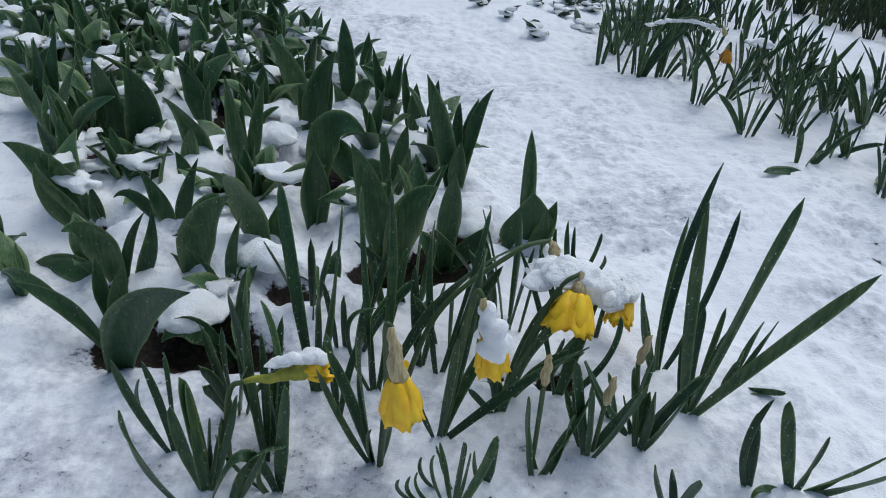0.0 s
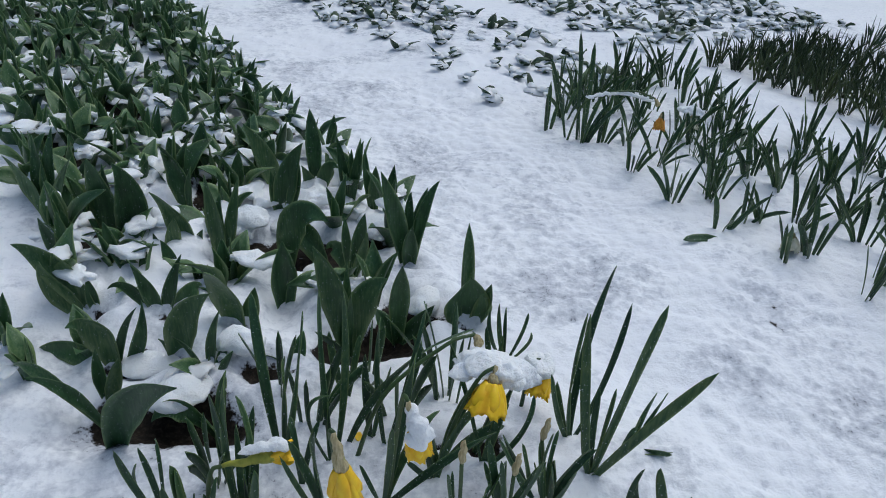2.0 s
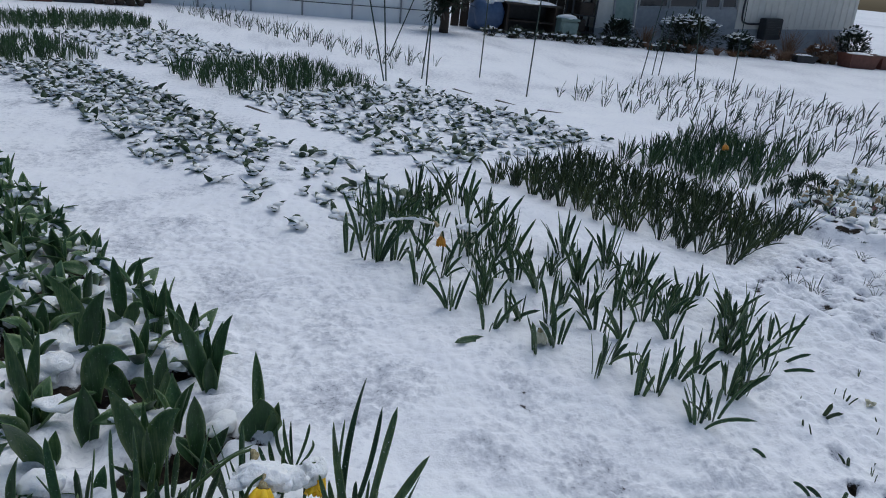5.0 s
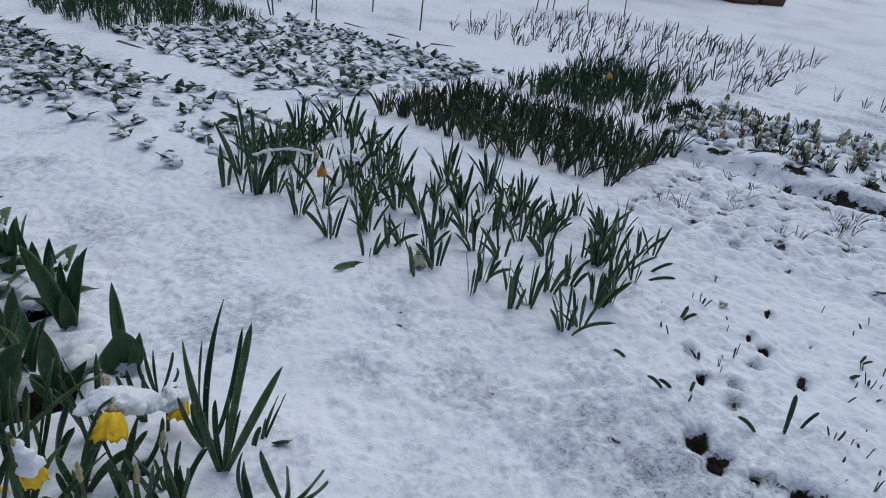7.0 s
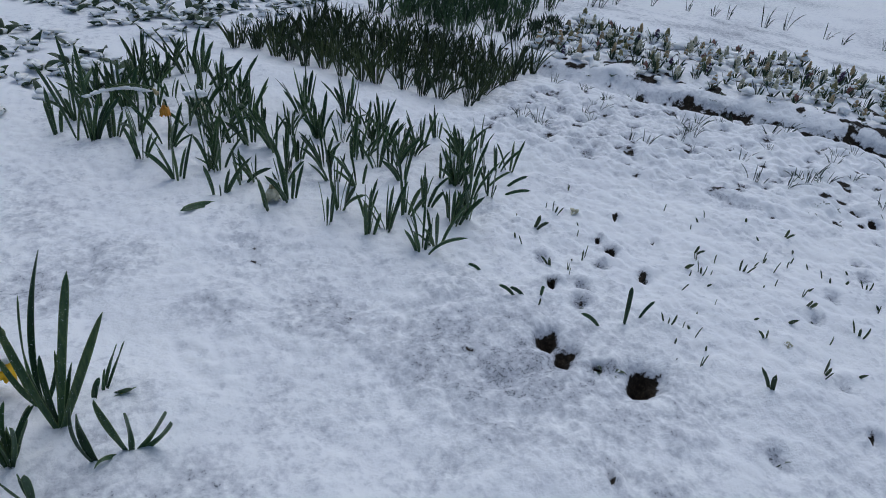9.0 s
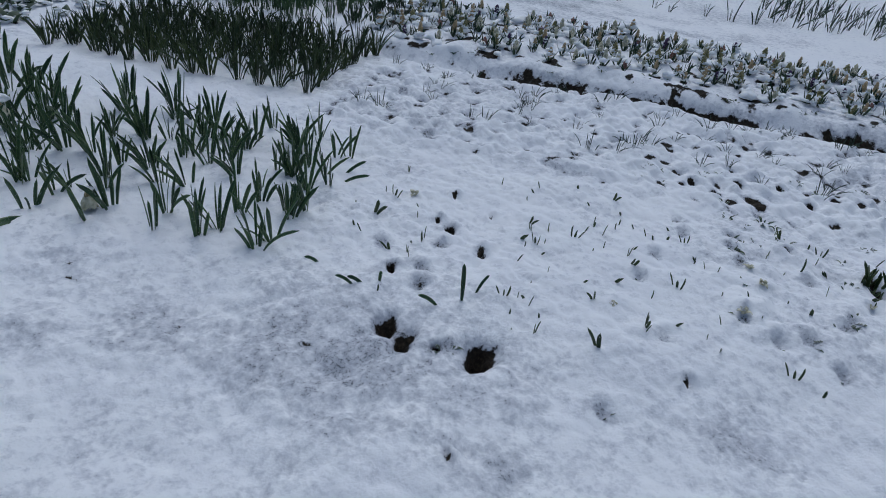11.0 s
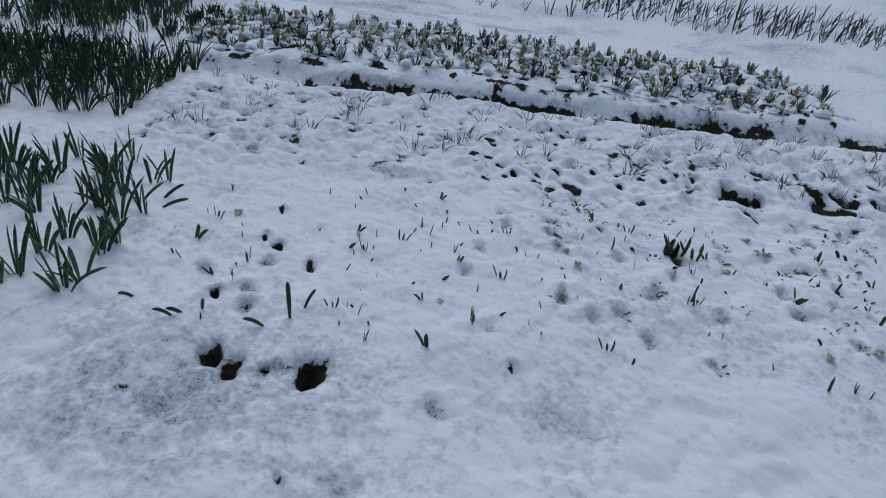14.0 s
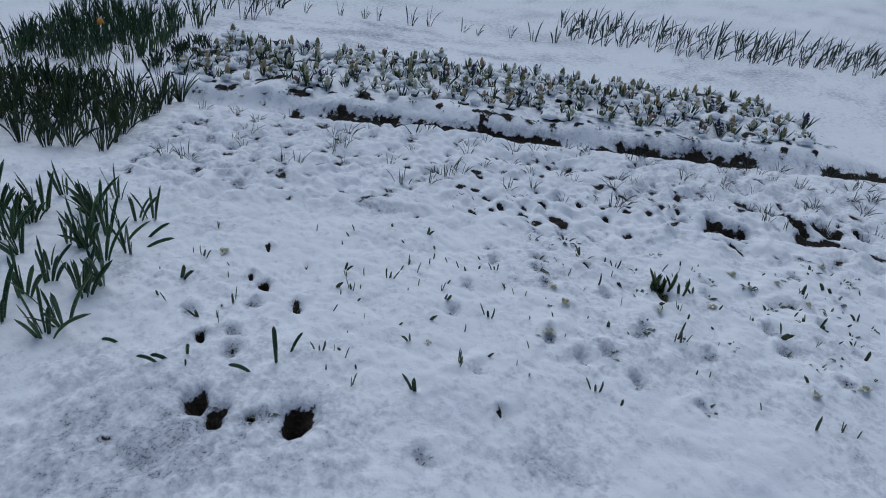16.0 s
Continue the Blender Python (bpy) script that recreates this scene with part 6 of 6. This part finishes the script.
def twigs_mesh(parent, mat, spread, tall, count, seed, radius=0.006):
    r = random.Random(seed)
    verts, faces = [], []
    for i in range(count):
        a, q = r.uniform(0, 6.28), r.uniform(0.1, 1)
        out = Vector((math.cos(a), math.sin(a), 0))
        h = tall * r.uniform(0.6, 1.1)
        tube(verts, faces, [out * spread * 0.2 * q + Vector((0, 0, -0.03)), out * spread * 0.5 * q + Vector((0, 0, h * 0.5)), out * spread * q + Vector((r.uniform(-0.05, 0.05), 0, h))], [radius, radius * 0.7, radius * 0.3], 5)
    return mesh_object("stem_tuft", verts, faces, mat, parent)


def shrub(x, y, rx, rz, seed, label, name="shrub", mat=BUSH, count=900, snow=26):
    ob = plant(name, label, "shrub", "")
    ob.matrix_basis = pose(x, y, height(x, y))
    twigs_mesh(ob, BARK, rx * 0.9, rz * 1.5, 22, seed)
    crown_mesh("crown", ob, mat, 0, rz * 0.9, rx, rx * 0.7, rz, int(count * 0.45), 0.11, seed)
    r = random.Random(seed)
    verts, faces = [], []
    for i in range(snow):
        a, q = r.uniform(0, 6.28), r.uniform(0.0, 0.85)
        lump(verts, faces, (math.cos(a) * rx * q, math.sin(a) * rx * 0.65 * q, rz * 0.9 + rz * math.sqrt(1 - q * q) * r.uniform(0.65, 0.9)), r.uniform(0.03, 0.07), r.uniform(0.03, 0.06), r.uniform(0.012, 0.025), a, 0.6, small=True)
    mesh_object("snow_cap", verts, faces, SNOW, ob, "patches of snow on the twigs")
    return ob


shrub(8.75, 13.4, 0.80, 0.42, 1, "rounded evergreen shrub dusted with snow before the house", count=2200, snow=150)
shrub(7.25, 13.7, 0.38, 0.30, 2, "small dark shrub with reddish stems and little snow", snow=6)
shrub(9.95, 13.35, 0.45, 0.26, 3, "low twiggy shrub covered with patchy snow", count=900, snow=50)
shrub(10.55, 13.3, 0.35, 0.16, 4, "low dry shrub covered with patchy snow", mat=DRY, count=700, snow=30)
shrub(12.0, 13.3, 0.42, 0.20, 5, "low dry shrub with snowy brown twigs", mat=DRY, count=800, snow=24)


def dry_stems(x, y, spread, tall, seed):
    ob = plant("dry_perennial", "tuft of dry reddish brown stems by the house", "perennial", "dry perennials by the house")
    ob.matrix_basis = pose(x, y, height(x, y))
    twigs_mesh(ob, DRY, spread, tall, 90, seed, 0.005)


dry_stems(7.85, 13.6, 0.32, 0.42, 6)
dry_stems(11.6, 13.8, 0.35, 0.6, 7)
dry_stems(12.9, 14.0, 0.5, 0.6, 8)
for i in range(15):
    dry_stems(7.7 + i * 0.38 + rng.uniform(-0.1, 0.1), 13.1 + rng.uniform(-0.12, 0.2), rng.uniform(0.14, 0.26), rng.uniform(0.10, 0.24), 60 + i)


def tree(x, y):
    ob = plant("small_tree", "bushy small tree with brown-green foliage at the garden edge", "tree", "")
    ob.matrix_basis = pose(x, y, height(x, y))
    verts, faces = [], []
    tube(verts, faces, [(0, 0, -0.1), (0.02, 0, 0.3), (-0.02, 0.02, 0.8), (0.05, 0, 1.5), (0, 0, 2.3)], [0.10, 0.08, 0.065, 0.045, 0.015], 9)
    mesh_object("trunk", verts, faces, BARK, ob)
    r = random.Random(5)
    verts, faces = [], []
    for i in range(26):
        a, h = r.uniform(0, 6.28), r.uniform(0.12, 1.9)
        out = Vector((math.cos(a), math.sin(a), 0))
        n = r.uniform(0.5, 1.0)
        tube(verts, faces, [(0, 0, h), out * n * 0.45 + Vector((0, 0, h + 0.16)), out * n + Vector((0, 0, h + r.uniform(0.1, 0.5)))], [0.022, 0.013, 0.004], 5)
    mesh_object("limb", verts, faces, BARK, ob)
    crown_mesh("crown", ob, BUSH, 0, 1.0, 0.62, 0.6, 1.0, 2600, 0.12, 9, 0.2)


tree(3.35, 13.2)

# low snowy border before the house
for i in range(16):
    x, y = 4.4 + i * 0.26 + rng.uniform(-0.1, 0.1), 13.35 - 0.015 * i + rng.uniform(-0.15, 0.15)
    shrub(x, y, rng.uniform(0.16, 0.26), rng.uniform(0.06, 0.10), 40 + i, "low border plant almost buried in snow", "border_plant", count=90, snow=9)


def greenhouse():
    ob = plant("greenhouse", "long greenhouse covered with pale blue-white plastic film", "greenhouse", "")
    ob.matrix_basis = pose(-2.3, 14.5, -0.02)
    verts, faces = [], []
    n, length = 40, 6.0
    prof = [(0.0, 0.0), (0.0, 1.2), (0.18, 1.7), (0.7, 2.15), (1.5, 2.4), (2.3, 2.15), (2.82, 1.7), (3.0, 1.2), (3.0, 0.0)]
    for side in (0, 0.02):
        for i in range(n + 1):
            sag = 0.012 * math.sin(i * 1.9)
            for j, (py, pz) in enumerate(prof):
                verts.append((length * i / n, py + side + sag * math.sin(j * 1.1), pz - side * 0.5))
    m, k = len(prof), (n + 1) * len(prof)
    for i in range(n):
        for j in range(m - 1):
            a = i * m + j
            faces += [(a, a + m, a + m + 1, a + 1), (k + a + 1, k + a + m + 1, k + a + m, k + a)]
    mesh_object("film", verts, faces, SHEET, ob, "pale plastic film")
    for i in range(7):
        verts, faces = [], []
        tube(verts, faces, [(i * 1.0, py - 0.02, pz) for py, pz in prof], [0.018] * m, 6)
        mesh_object("hoop", verts, faces, ALU, ob)
    for z in (0.32, 0.34 + 0.45):
        verts, faces = [], []
        tube(verts, faces, [(0, -0.02, z), (3, -0.02, z - 0.03), (6, -0.02, z)], [0.008] * 3, 6)
        mesh_object("wire", verts, faces, DARKMETAL, ob)
    box_object("post", BARK, 0.0, 0.16, -0.2, -0.05, -0.1, 2.2, ob, "dark wooden corner post", 0.01)
    for x0 in (0.0, 5.9):
        box_object("end_panel", SHEET, x0, x0 + 0.04, 0.1, 2.9, 0, 1.6, ob, "", 0.005)


greenhouse()


def house():
    ob = plant("house", "single-storey house with cream siding and aluminium windows", "house", "")
    ob.matrix_basis = pose(7.0, 14.3, -0.05, 0, -4, 0)
    wall = box_object("wall", SIDING, 0, 0.95, 0, 0.2, 0.3, 3.0, ob)
    for x0, x1, z0, z1 in ((0.95, 3.45, 1.95, 3.0), (3.45, 6.6, 0.3, 3.0)):
        box_object("wall", SIDING, x0, x1, 0, 0.2, z0, z1, ob)
    box_object("wall", SIDING, 6.4, 6.6, 0.2, 6.0, 0.3, 3.0, ob)
    box_object("wall", SIDING, 0, 0.2, 0.2, 6.0, 0.3, 3.0, ob)
    box_object("wall", SIDING, 0.2, 6.4, 5.8, 6.0, 0.3, 3.0, ob)
    for x in np.arange(3.62, 6.55, 0.17):
        box_object("batten", SIDING, x, x + 0.02, -0.012, 0, 0.32, 3.0, ob, "", 0.003)
    box_object("foundation", PLINTH, -0.02, 6.62, -0.015, 0.25, -0.8, 0.3, ob, "grey concrete foundation")
    box_object("panel", PLINTH, 0.95, 3.45, 0.02, 0.18, 0.3, 0.72, ob, "grey panel below the windows")
    verts = [(-0.3, -0.2, 2.95), (6.9, -0.2, 2.95), (6.9, 6.2, 2.95), (-0.3, 6.2, 2.95), (-0.3, 3.0, 4.4), (6.9, 3.0, 4.4)]
    low = [(x, y, z - 0.12) for x, y, z in verts]
    faces = [(0, 1, 5, 4), (2, 3, 4, 5), (1, 2, 5), (3, 0, 4)]
    faces += [tuple(6 + i for i in reversed(f)) for f in faces] + [(1, 0, 6, 7), (3, 2, 8, 9), (2, 1, 7, 8), (0, 3, 9, 6)]
    mesh_object("roof", verts + low, faces, SNOW, ob, "roof covered with snow", False)
    for x0, x1 in ((1.0, 1.72), (1.74, 2.46), (2.62, 3.02), (3.04, 3.44)):
        win = box_object("window", ALU, x0, x1, 0.05, 0.10, 0.72, 0.77, ob, "aluminium window")
        box_object("frame", ALU, x0, x0 + 0.035, 0.05, 0.10, 0.77, 1.90, win)
        box_object("frame", ALU, x1 - 0.035, x1, 0.05, 0.10, 0.77, 1.90, win)
        box_object("frame", ALU, x0, x1, 0.05, 0.10, 1.90, 1.95, win)
        box_object("pane", GLASS, x0 + 0.035, x1 - 0.035, 0.07, 0.08, 0.77, 1.90, win, "dark window pane")
    box_object("post", ALU, 2.47, 2.61, 0.0, 0.15, 0.72, 1.95, ob)
    box_object("curtain", SHEET, 1.05, 2.40, 0.25, 0.28, 0.75, 1.95, ob, "pale curtain behind the glass")
    door = box_object("door", GREENBIN, 0.42, 0.86, -0.03, -0.004, 0.12, 2.1, ob, "grey-green panel door")
    box_object("frame", ALU, 0.38, 0.42, -0.04, -0.004, 0.12, 2.14, door)
    box_object("frame", ALU, 0.86, 0.90, -0.04, -0.004, 0.12, 2.14, door)
    box_object("small_window", GLASS, 0.10, 0.24, -0.01, -0.003, 1.0, 1.3, ob)
    verts, faces = [], []
    tube(verts, faces, curve_points([(3.58, -0.05, 2.9), (3.58, -0.05, 1.4), (3.55, -0.05, 0.62), (3.66, -0.05, 0.44), (4.05, -0.06, 0.42)], 6), [0.022] * 25, 8)
    mesh_object("downpipe", verts, faces, DARKMETAL, ob, "dark insulated pipe")
    vent = box_object("heat_pump", DARKMETAL, 4.0, 4.45, -0.32, -0.06, 0.1, 0.56, ob, "small dark outdoor unit", 0.02)
    for z in np.arange(0.2, 0.5, 0.05):
        box_object("slat", DARKMETAL, 4.05, 4.40, -0.335, -0.321, z, z + 0.025, vent)


house()


def planter(x, y, w, d, h, mat, name, label):
    ob = plant(name, label, "planter", "")
    ob.matrix_basis = pose(x, y, height(x, y) - 0.01)
    t = 0.03
    verts = []
    rings = ((0.86, 0.0), (1.0, h - 0.05), (1.06, h - 0.05), (1.06, h), (0.94, h), (0.90, h - 0.06))
    for q, z in rings:
        verts += [(sx * w * q / 2, sy * d * q / 2, z) for sx, sy in ((-1, -1), (1, -1), (1, 1), (-1, 1))]
    faces = [(3, 2, 1, 0)]
    for i in range(len(rings) - 1):
        faces += [(i * 4 + j, i * 4 + (j + 1) % 4, i * 4 + 4 + (j + 1) % 4, i * 4 + 4 + j) for j in range(4)]
    faces.append(tuple(4 * (len(rings) - 1) + j for j in range(4)))
    mesh_object("pot", verts, faces, mat, ob, smooth=False)
    verts, faces = [], []
    lump(verts, faces, (0, 0, h - 0.03), w * 0.45, d * 0.43, 0.06, 0, 0.3)
    mesh_object("snow_fill", verts, faces, SNOW, ob, "snow on the soil")
    return ob


planter(12.55, 12.75, 0.75, 0.42, 0.30, TERRA, "large_planter", "large red-brown planter filled with snow")
planter(13.5, 12.9, 0.75, 0.42, 0.30, TERRA, "large_planter", "large red-brown planter filled with snow")
planter(11.35, 12.95, 0.5, 0.22, 0.16, DARKMETAL, "plant_trough", "dark grey plant trough topped with snow")
conifer = shrub(12.75, 13.25, 0.5, 0.45, 31, "dark conifer shrub with snowy tiers behind the planter", "conifer_shrub", count=1500, snow=40)


def shed_things():
    crate = plant("tool_shelter", "low dark tool shelter with snow on its roof", "shelter", "")
    crate.matrix_basis = pose(4.85, 14.0, -0.02)
    box_object("back", DARKMETAL, 0, 1.1, 0.55, 0.6, 0, 0.62, crate)
    box_object("side", BARK, 0, 0.05, 0, 0.55, 0, 0.62, crate)
    box_object("side", BARK, 1.05, 1.1, 0, 0.55, 0, 0.62, crate)
    box_object("shelf", BARK, 0.05, 1.05, 0.05, 0.55, 0.28, 0.31, crate)
    box_object("roof", WOOD, -0.06, 1.16, -0.08, 0.66, 0.62, 0.66, crate)
    verts, faces = [], []
    lump(verts, faces, (0.55, 0.3, 0.665), 0.62, 0.4, 0.06, 0, 0.15)
    mesh_object("snow_cap", verts, faces, SNOW, crate, "snow on the roof")
    bin_ob = plant("garden_bin", "pale green plastic garden bin with a snowy lid", "bin", "")
    bin_ob.matrix_basis = pose(6.15, 13.9, height(6.15, 13.9))
    box_object("body", GREENBIN, -0.2, 0.2, -0.2, 0.2, 0, 0.38, bin_ob, "", 0.03)
    box_object("lid", GREENBIN, -0.22, 0.22, -0.22, 0.22, 0.385, 0.43, bin_ob, "", 0.015)
    verts, faces = [], []
    lump(verts, faces, (0, 0, 0.43), 0.22, 0.22, 0.07, 0, 0.2)
    mesh_object("snow_cap", verts, faces, SNOW, bin_ob, "snow on the lid")
    tarp = plant("covered_heap", "heap under a blue tarpaulin streaked with snow", "heap", "")
    tarp.matrix_basis = pose(4.5, 14.4, 0)
    verts, faces = [], []
    lump(verts, faces, (0, 0, 0.2), 0.35, 0.35, 0.6, 0, 0.5)
    mesh_object("tarpaulin", verts, faces, BLUE, tarp)
    verts, faces = [], []
    lump(verts, faces, (0.05, -0.05, 0.62), 0.26, 0.26, 0.14, 0, 0.6)
    mesh_object("snow_cap", verts, faces, SNOW, tarp, "snow on the cover")
    rack = plant("metal_rack", "dark metal rack with cluttered shelves beside the house", "rack", "")
    rack.matrix_basis = pose(6.35, 14.2, -0.02)
    for px in (0, 0.55):
        for py in (0, 0.35):
            box_object("leg", DARKMETAL, px, px + 0.03, py, py + 0.03, 0, 1.5, rack)
    for z in (0.15, 0.5, 0.9, 1.3):
        box_object("shelf", DARKMETAL, 0, 0.58, 0, 0.38, z, z + 0.02, rack)
    for z, x0 in ((0.17, 0.05), (0.52, 0.2), (0.92, 0.1)):
        box_object("crate", BARK, x0, x0 + 0.32, 0.04, 0.34, z, z + 0.26, rack, "", 0.01)
    fence = plant("board_fence", "dark board fence behind the yard", "fence", "")
    fence.matrix_basis = pose(3.9, 15.0, 0)
    for i in range(17):
        box_object("board", BARK, i * 0.2, i * 0.2 + 0.185, 0, 0.02, -0.05, 1.6, fence)


shed_things()


def parked(x, y, turn, long, label):
    ob = plant("parked_car", label, "car", "parked cars")
    ob.matrix_basis = pose(x, y, -0.03, 0, 0, turn)
    prof = [(0, 0.28), (0, 0.75), (0.16, 0.86), (0.9, 0.95), (1.45, 1.42), (2.7, 1.45), (3.35, 1.0), (long, 0.92), (long, 0.28)]
    verts, faces = [], []
    n = len(prof)
    for y0, inset in ((0, 0.10), (0.12, 0), (1.48, 0), (1.6, 0.10)):
        verts += [(px, y0 + (0.12 if pz > 1.2 and y0 < 0.5 else -0.12 if pz > 1.2 else 0), pz - (inset if pz > 0.5 else 0)) for px, pz in prof]
    for k in range(3):
        for j in range(n):
            a, b = k * n + j, k * n + (j + 1) % n
            faces.append((a, b, b + n, a + n))
    faces += [tuple(reversed(range(n))), tuple(3 * n + j for j in range(n))]
    mesh_object("body", verts, faces, DARKMETAL, ob, smooth=False)
    for wx in (0.75, long - 0.75):
        for wy in (0.05, 1.45):
            verts, faces = [], []
            tube(verts, faces, [(wx, wy - 0.10, 0.3), (wx, wy - 0.08, 0.3), (wx, wy + 0.08, 0.3), (wx, wy + 0.10, 0.3)], [0.26, 0.3, 0.3, 0.26], 20)
            wheel = mesh_object("wheel", verts, faces, DARKMETAL, ob)
            verts, faces = [], []
            tube(verts, faces, [(wx, wy - 0.112, 0.3), (wx, wy + 0.112, 0.3)], [0.17, 0.17], 16)
            mesh_object("rim", verts, faces, ALU, wheel)
    box_object("side_window", GLASS, 1.4, 2.7, 0.095, 0.105, 0.98, 1.3, ob)
    verts, faces = [], []
    lump(verts, faces, (2.1, 0.8, 1.44), 0.75, 0.65, 0.08, 0, 0.15)
    lump(verts, faces, (0.5, 0.8, 0.9), 0.42, 0.65, 0.06, 0, 0.15)
    mesh_object("snow_cap", verts, faces, SNOW, ob, "snow on the roof and bonnet")


def log_pile(x, y, turn):
    ob = plant("log_pile", "dark stacked logs with snow lying on them", "log pile", "")
    ob.matrix_basis = pose(x, y, height(x, y) - 0.02, 0, 0, turn)
    r = random.Random(77)
    for row in range(3):
        for i in range(5 - row):
            cx, cz, rad = (i + row * 0.5) * 0.17 - 0.35, 0.08 + row * 0.14, r.uniform(0.065, 0.085)
            verts, faces = [], []
            tube(verts, faces, [(cx, -0.3 + r.uniform(-0.05, 0.05), cz), (cx + 0.005, 0.0, cz + 0.004), (cx, 0.3 + r.uniform(-0.05, 0.05), cz)], [rad, rad * 1.04, rad * 0.97], 10)
            mesh_object("log", verts, faces, BARK, ob)
            if i in (0, 4 - row) or row == 2:
                verts, faces = [], []
                lump(verts, faces, (cx, 0.0, cz + rad * 0.9), 0.075, 0.3, 0.035, 0, 0.5)
                mesh_object("snow_cap", verts, faces, SNOW, ob, "ridge of snow on the log")


log_pile(-2.55, 13.7, 14)


# simple blocks added in place of low dark things of unclear kind
def old_beam(x, y, turn, long, tall, mat, label):
    ob = plant("old_beam", label, "beam", "beams at the garden edge")
    ob.matrix_basis = pose(x, y, height(x, y) - 0.02, 0, 0, turn)
    box_object("beam", mat, -long / 2, long / 2, -0.1, 0.1, 0, tall, ob, "", 0.012)
    verts, faces = [], []
    for i in range(5):
        lump(verts, faces, ((i - 2) * long * 0.19, 0.0, tall), long * 0.14, 0.09, 0.035, 0, 0.5)
    mesh_object("snow_cap", verts, faces, SNOW, ob, "ridge of snow on the block")


old_beam(-4.55, 12.75, 28, 1.1, 0.2, BARK, "dark block under snow standing in for low things at the garden edge")
old_beam(-3.75, 13.05, 20, 0.5, 0.22, TERRA, "short red-brown block under snow standing in for low things at the garden edge")
old_beam(-3.2, 13.35, 24, 0.7, 0.2, DARKMETAL, "dark painted block under snow standing in for low things at the garden edge")
parked(-6.6, 12.9, 14, 3.6, "dark car parked behind the garden with a snowy roof")
parked(-9.6, 13.6, 10, 3.9, "long dark car parked behind the garden with snow on top")
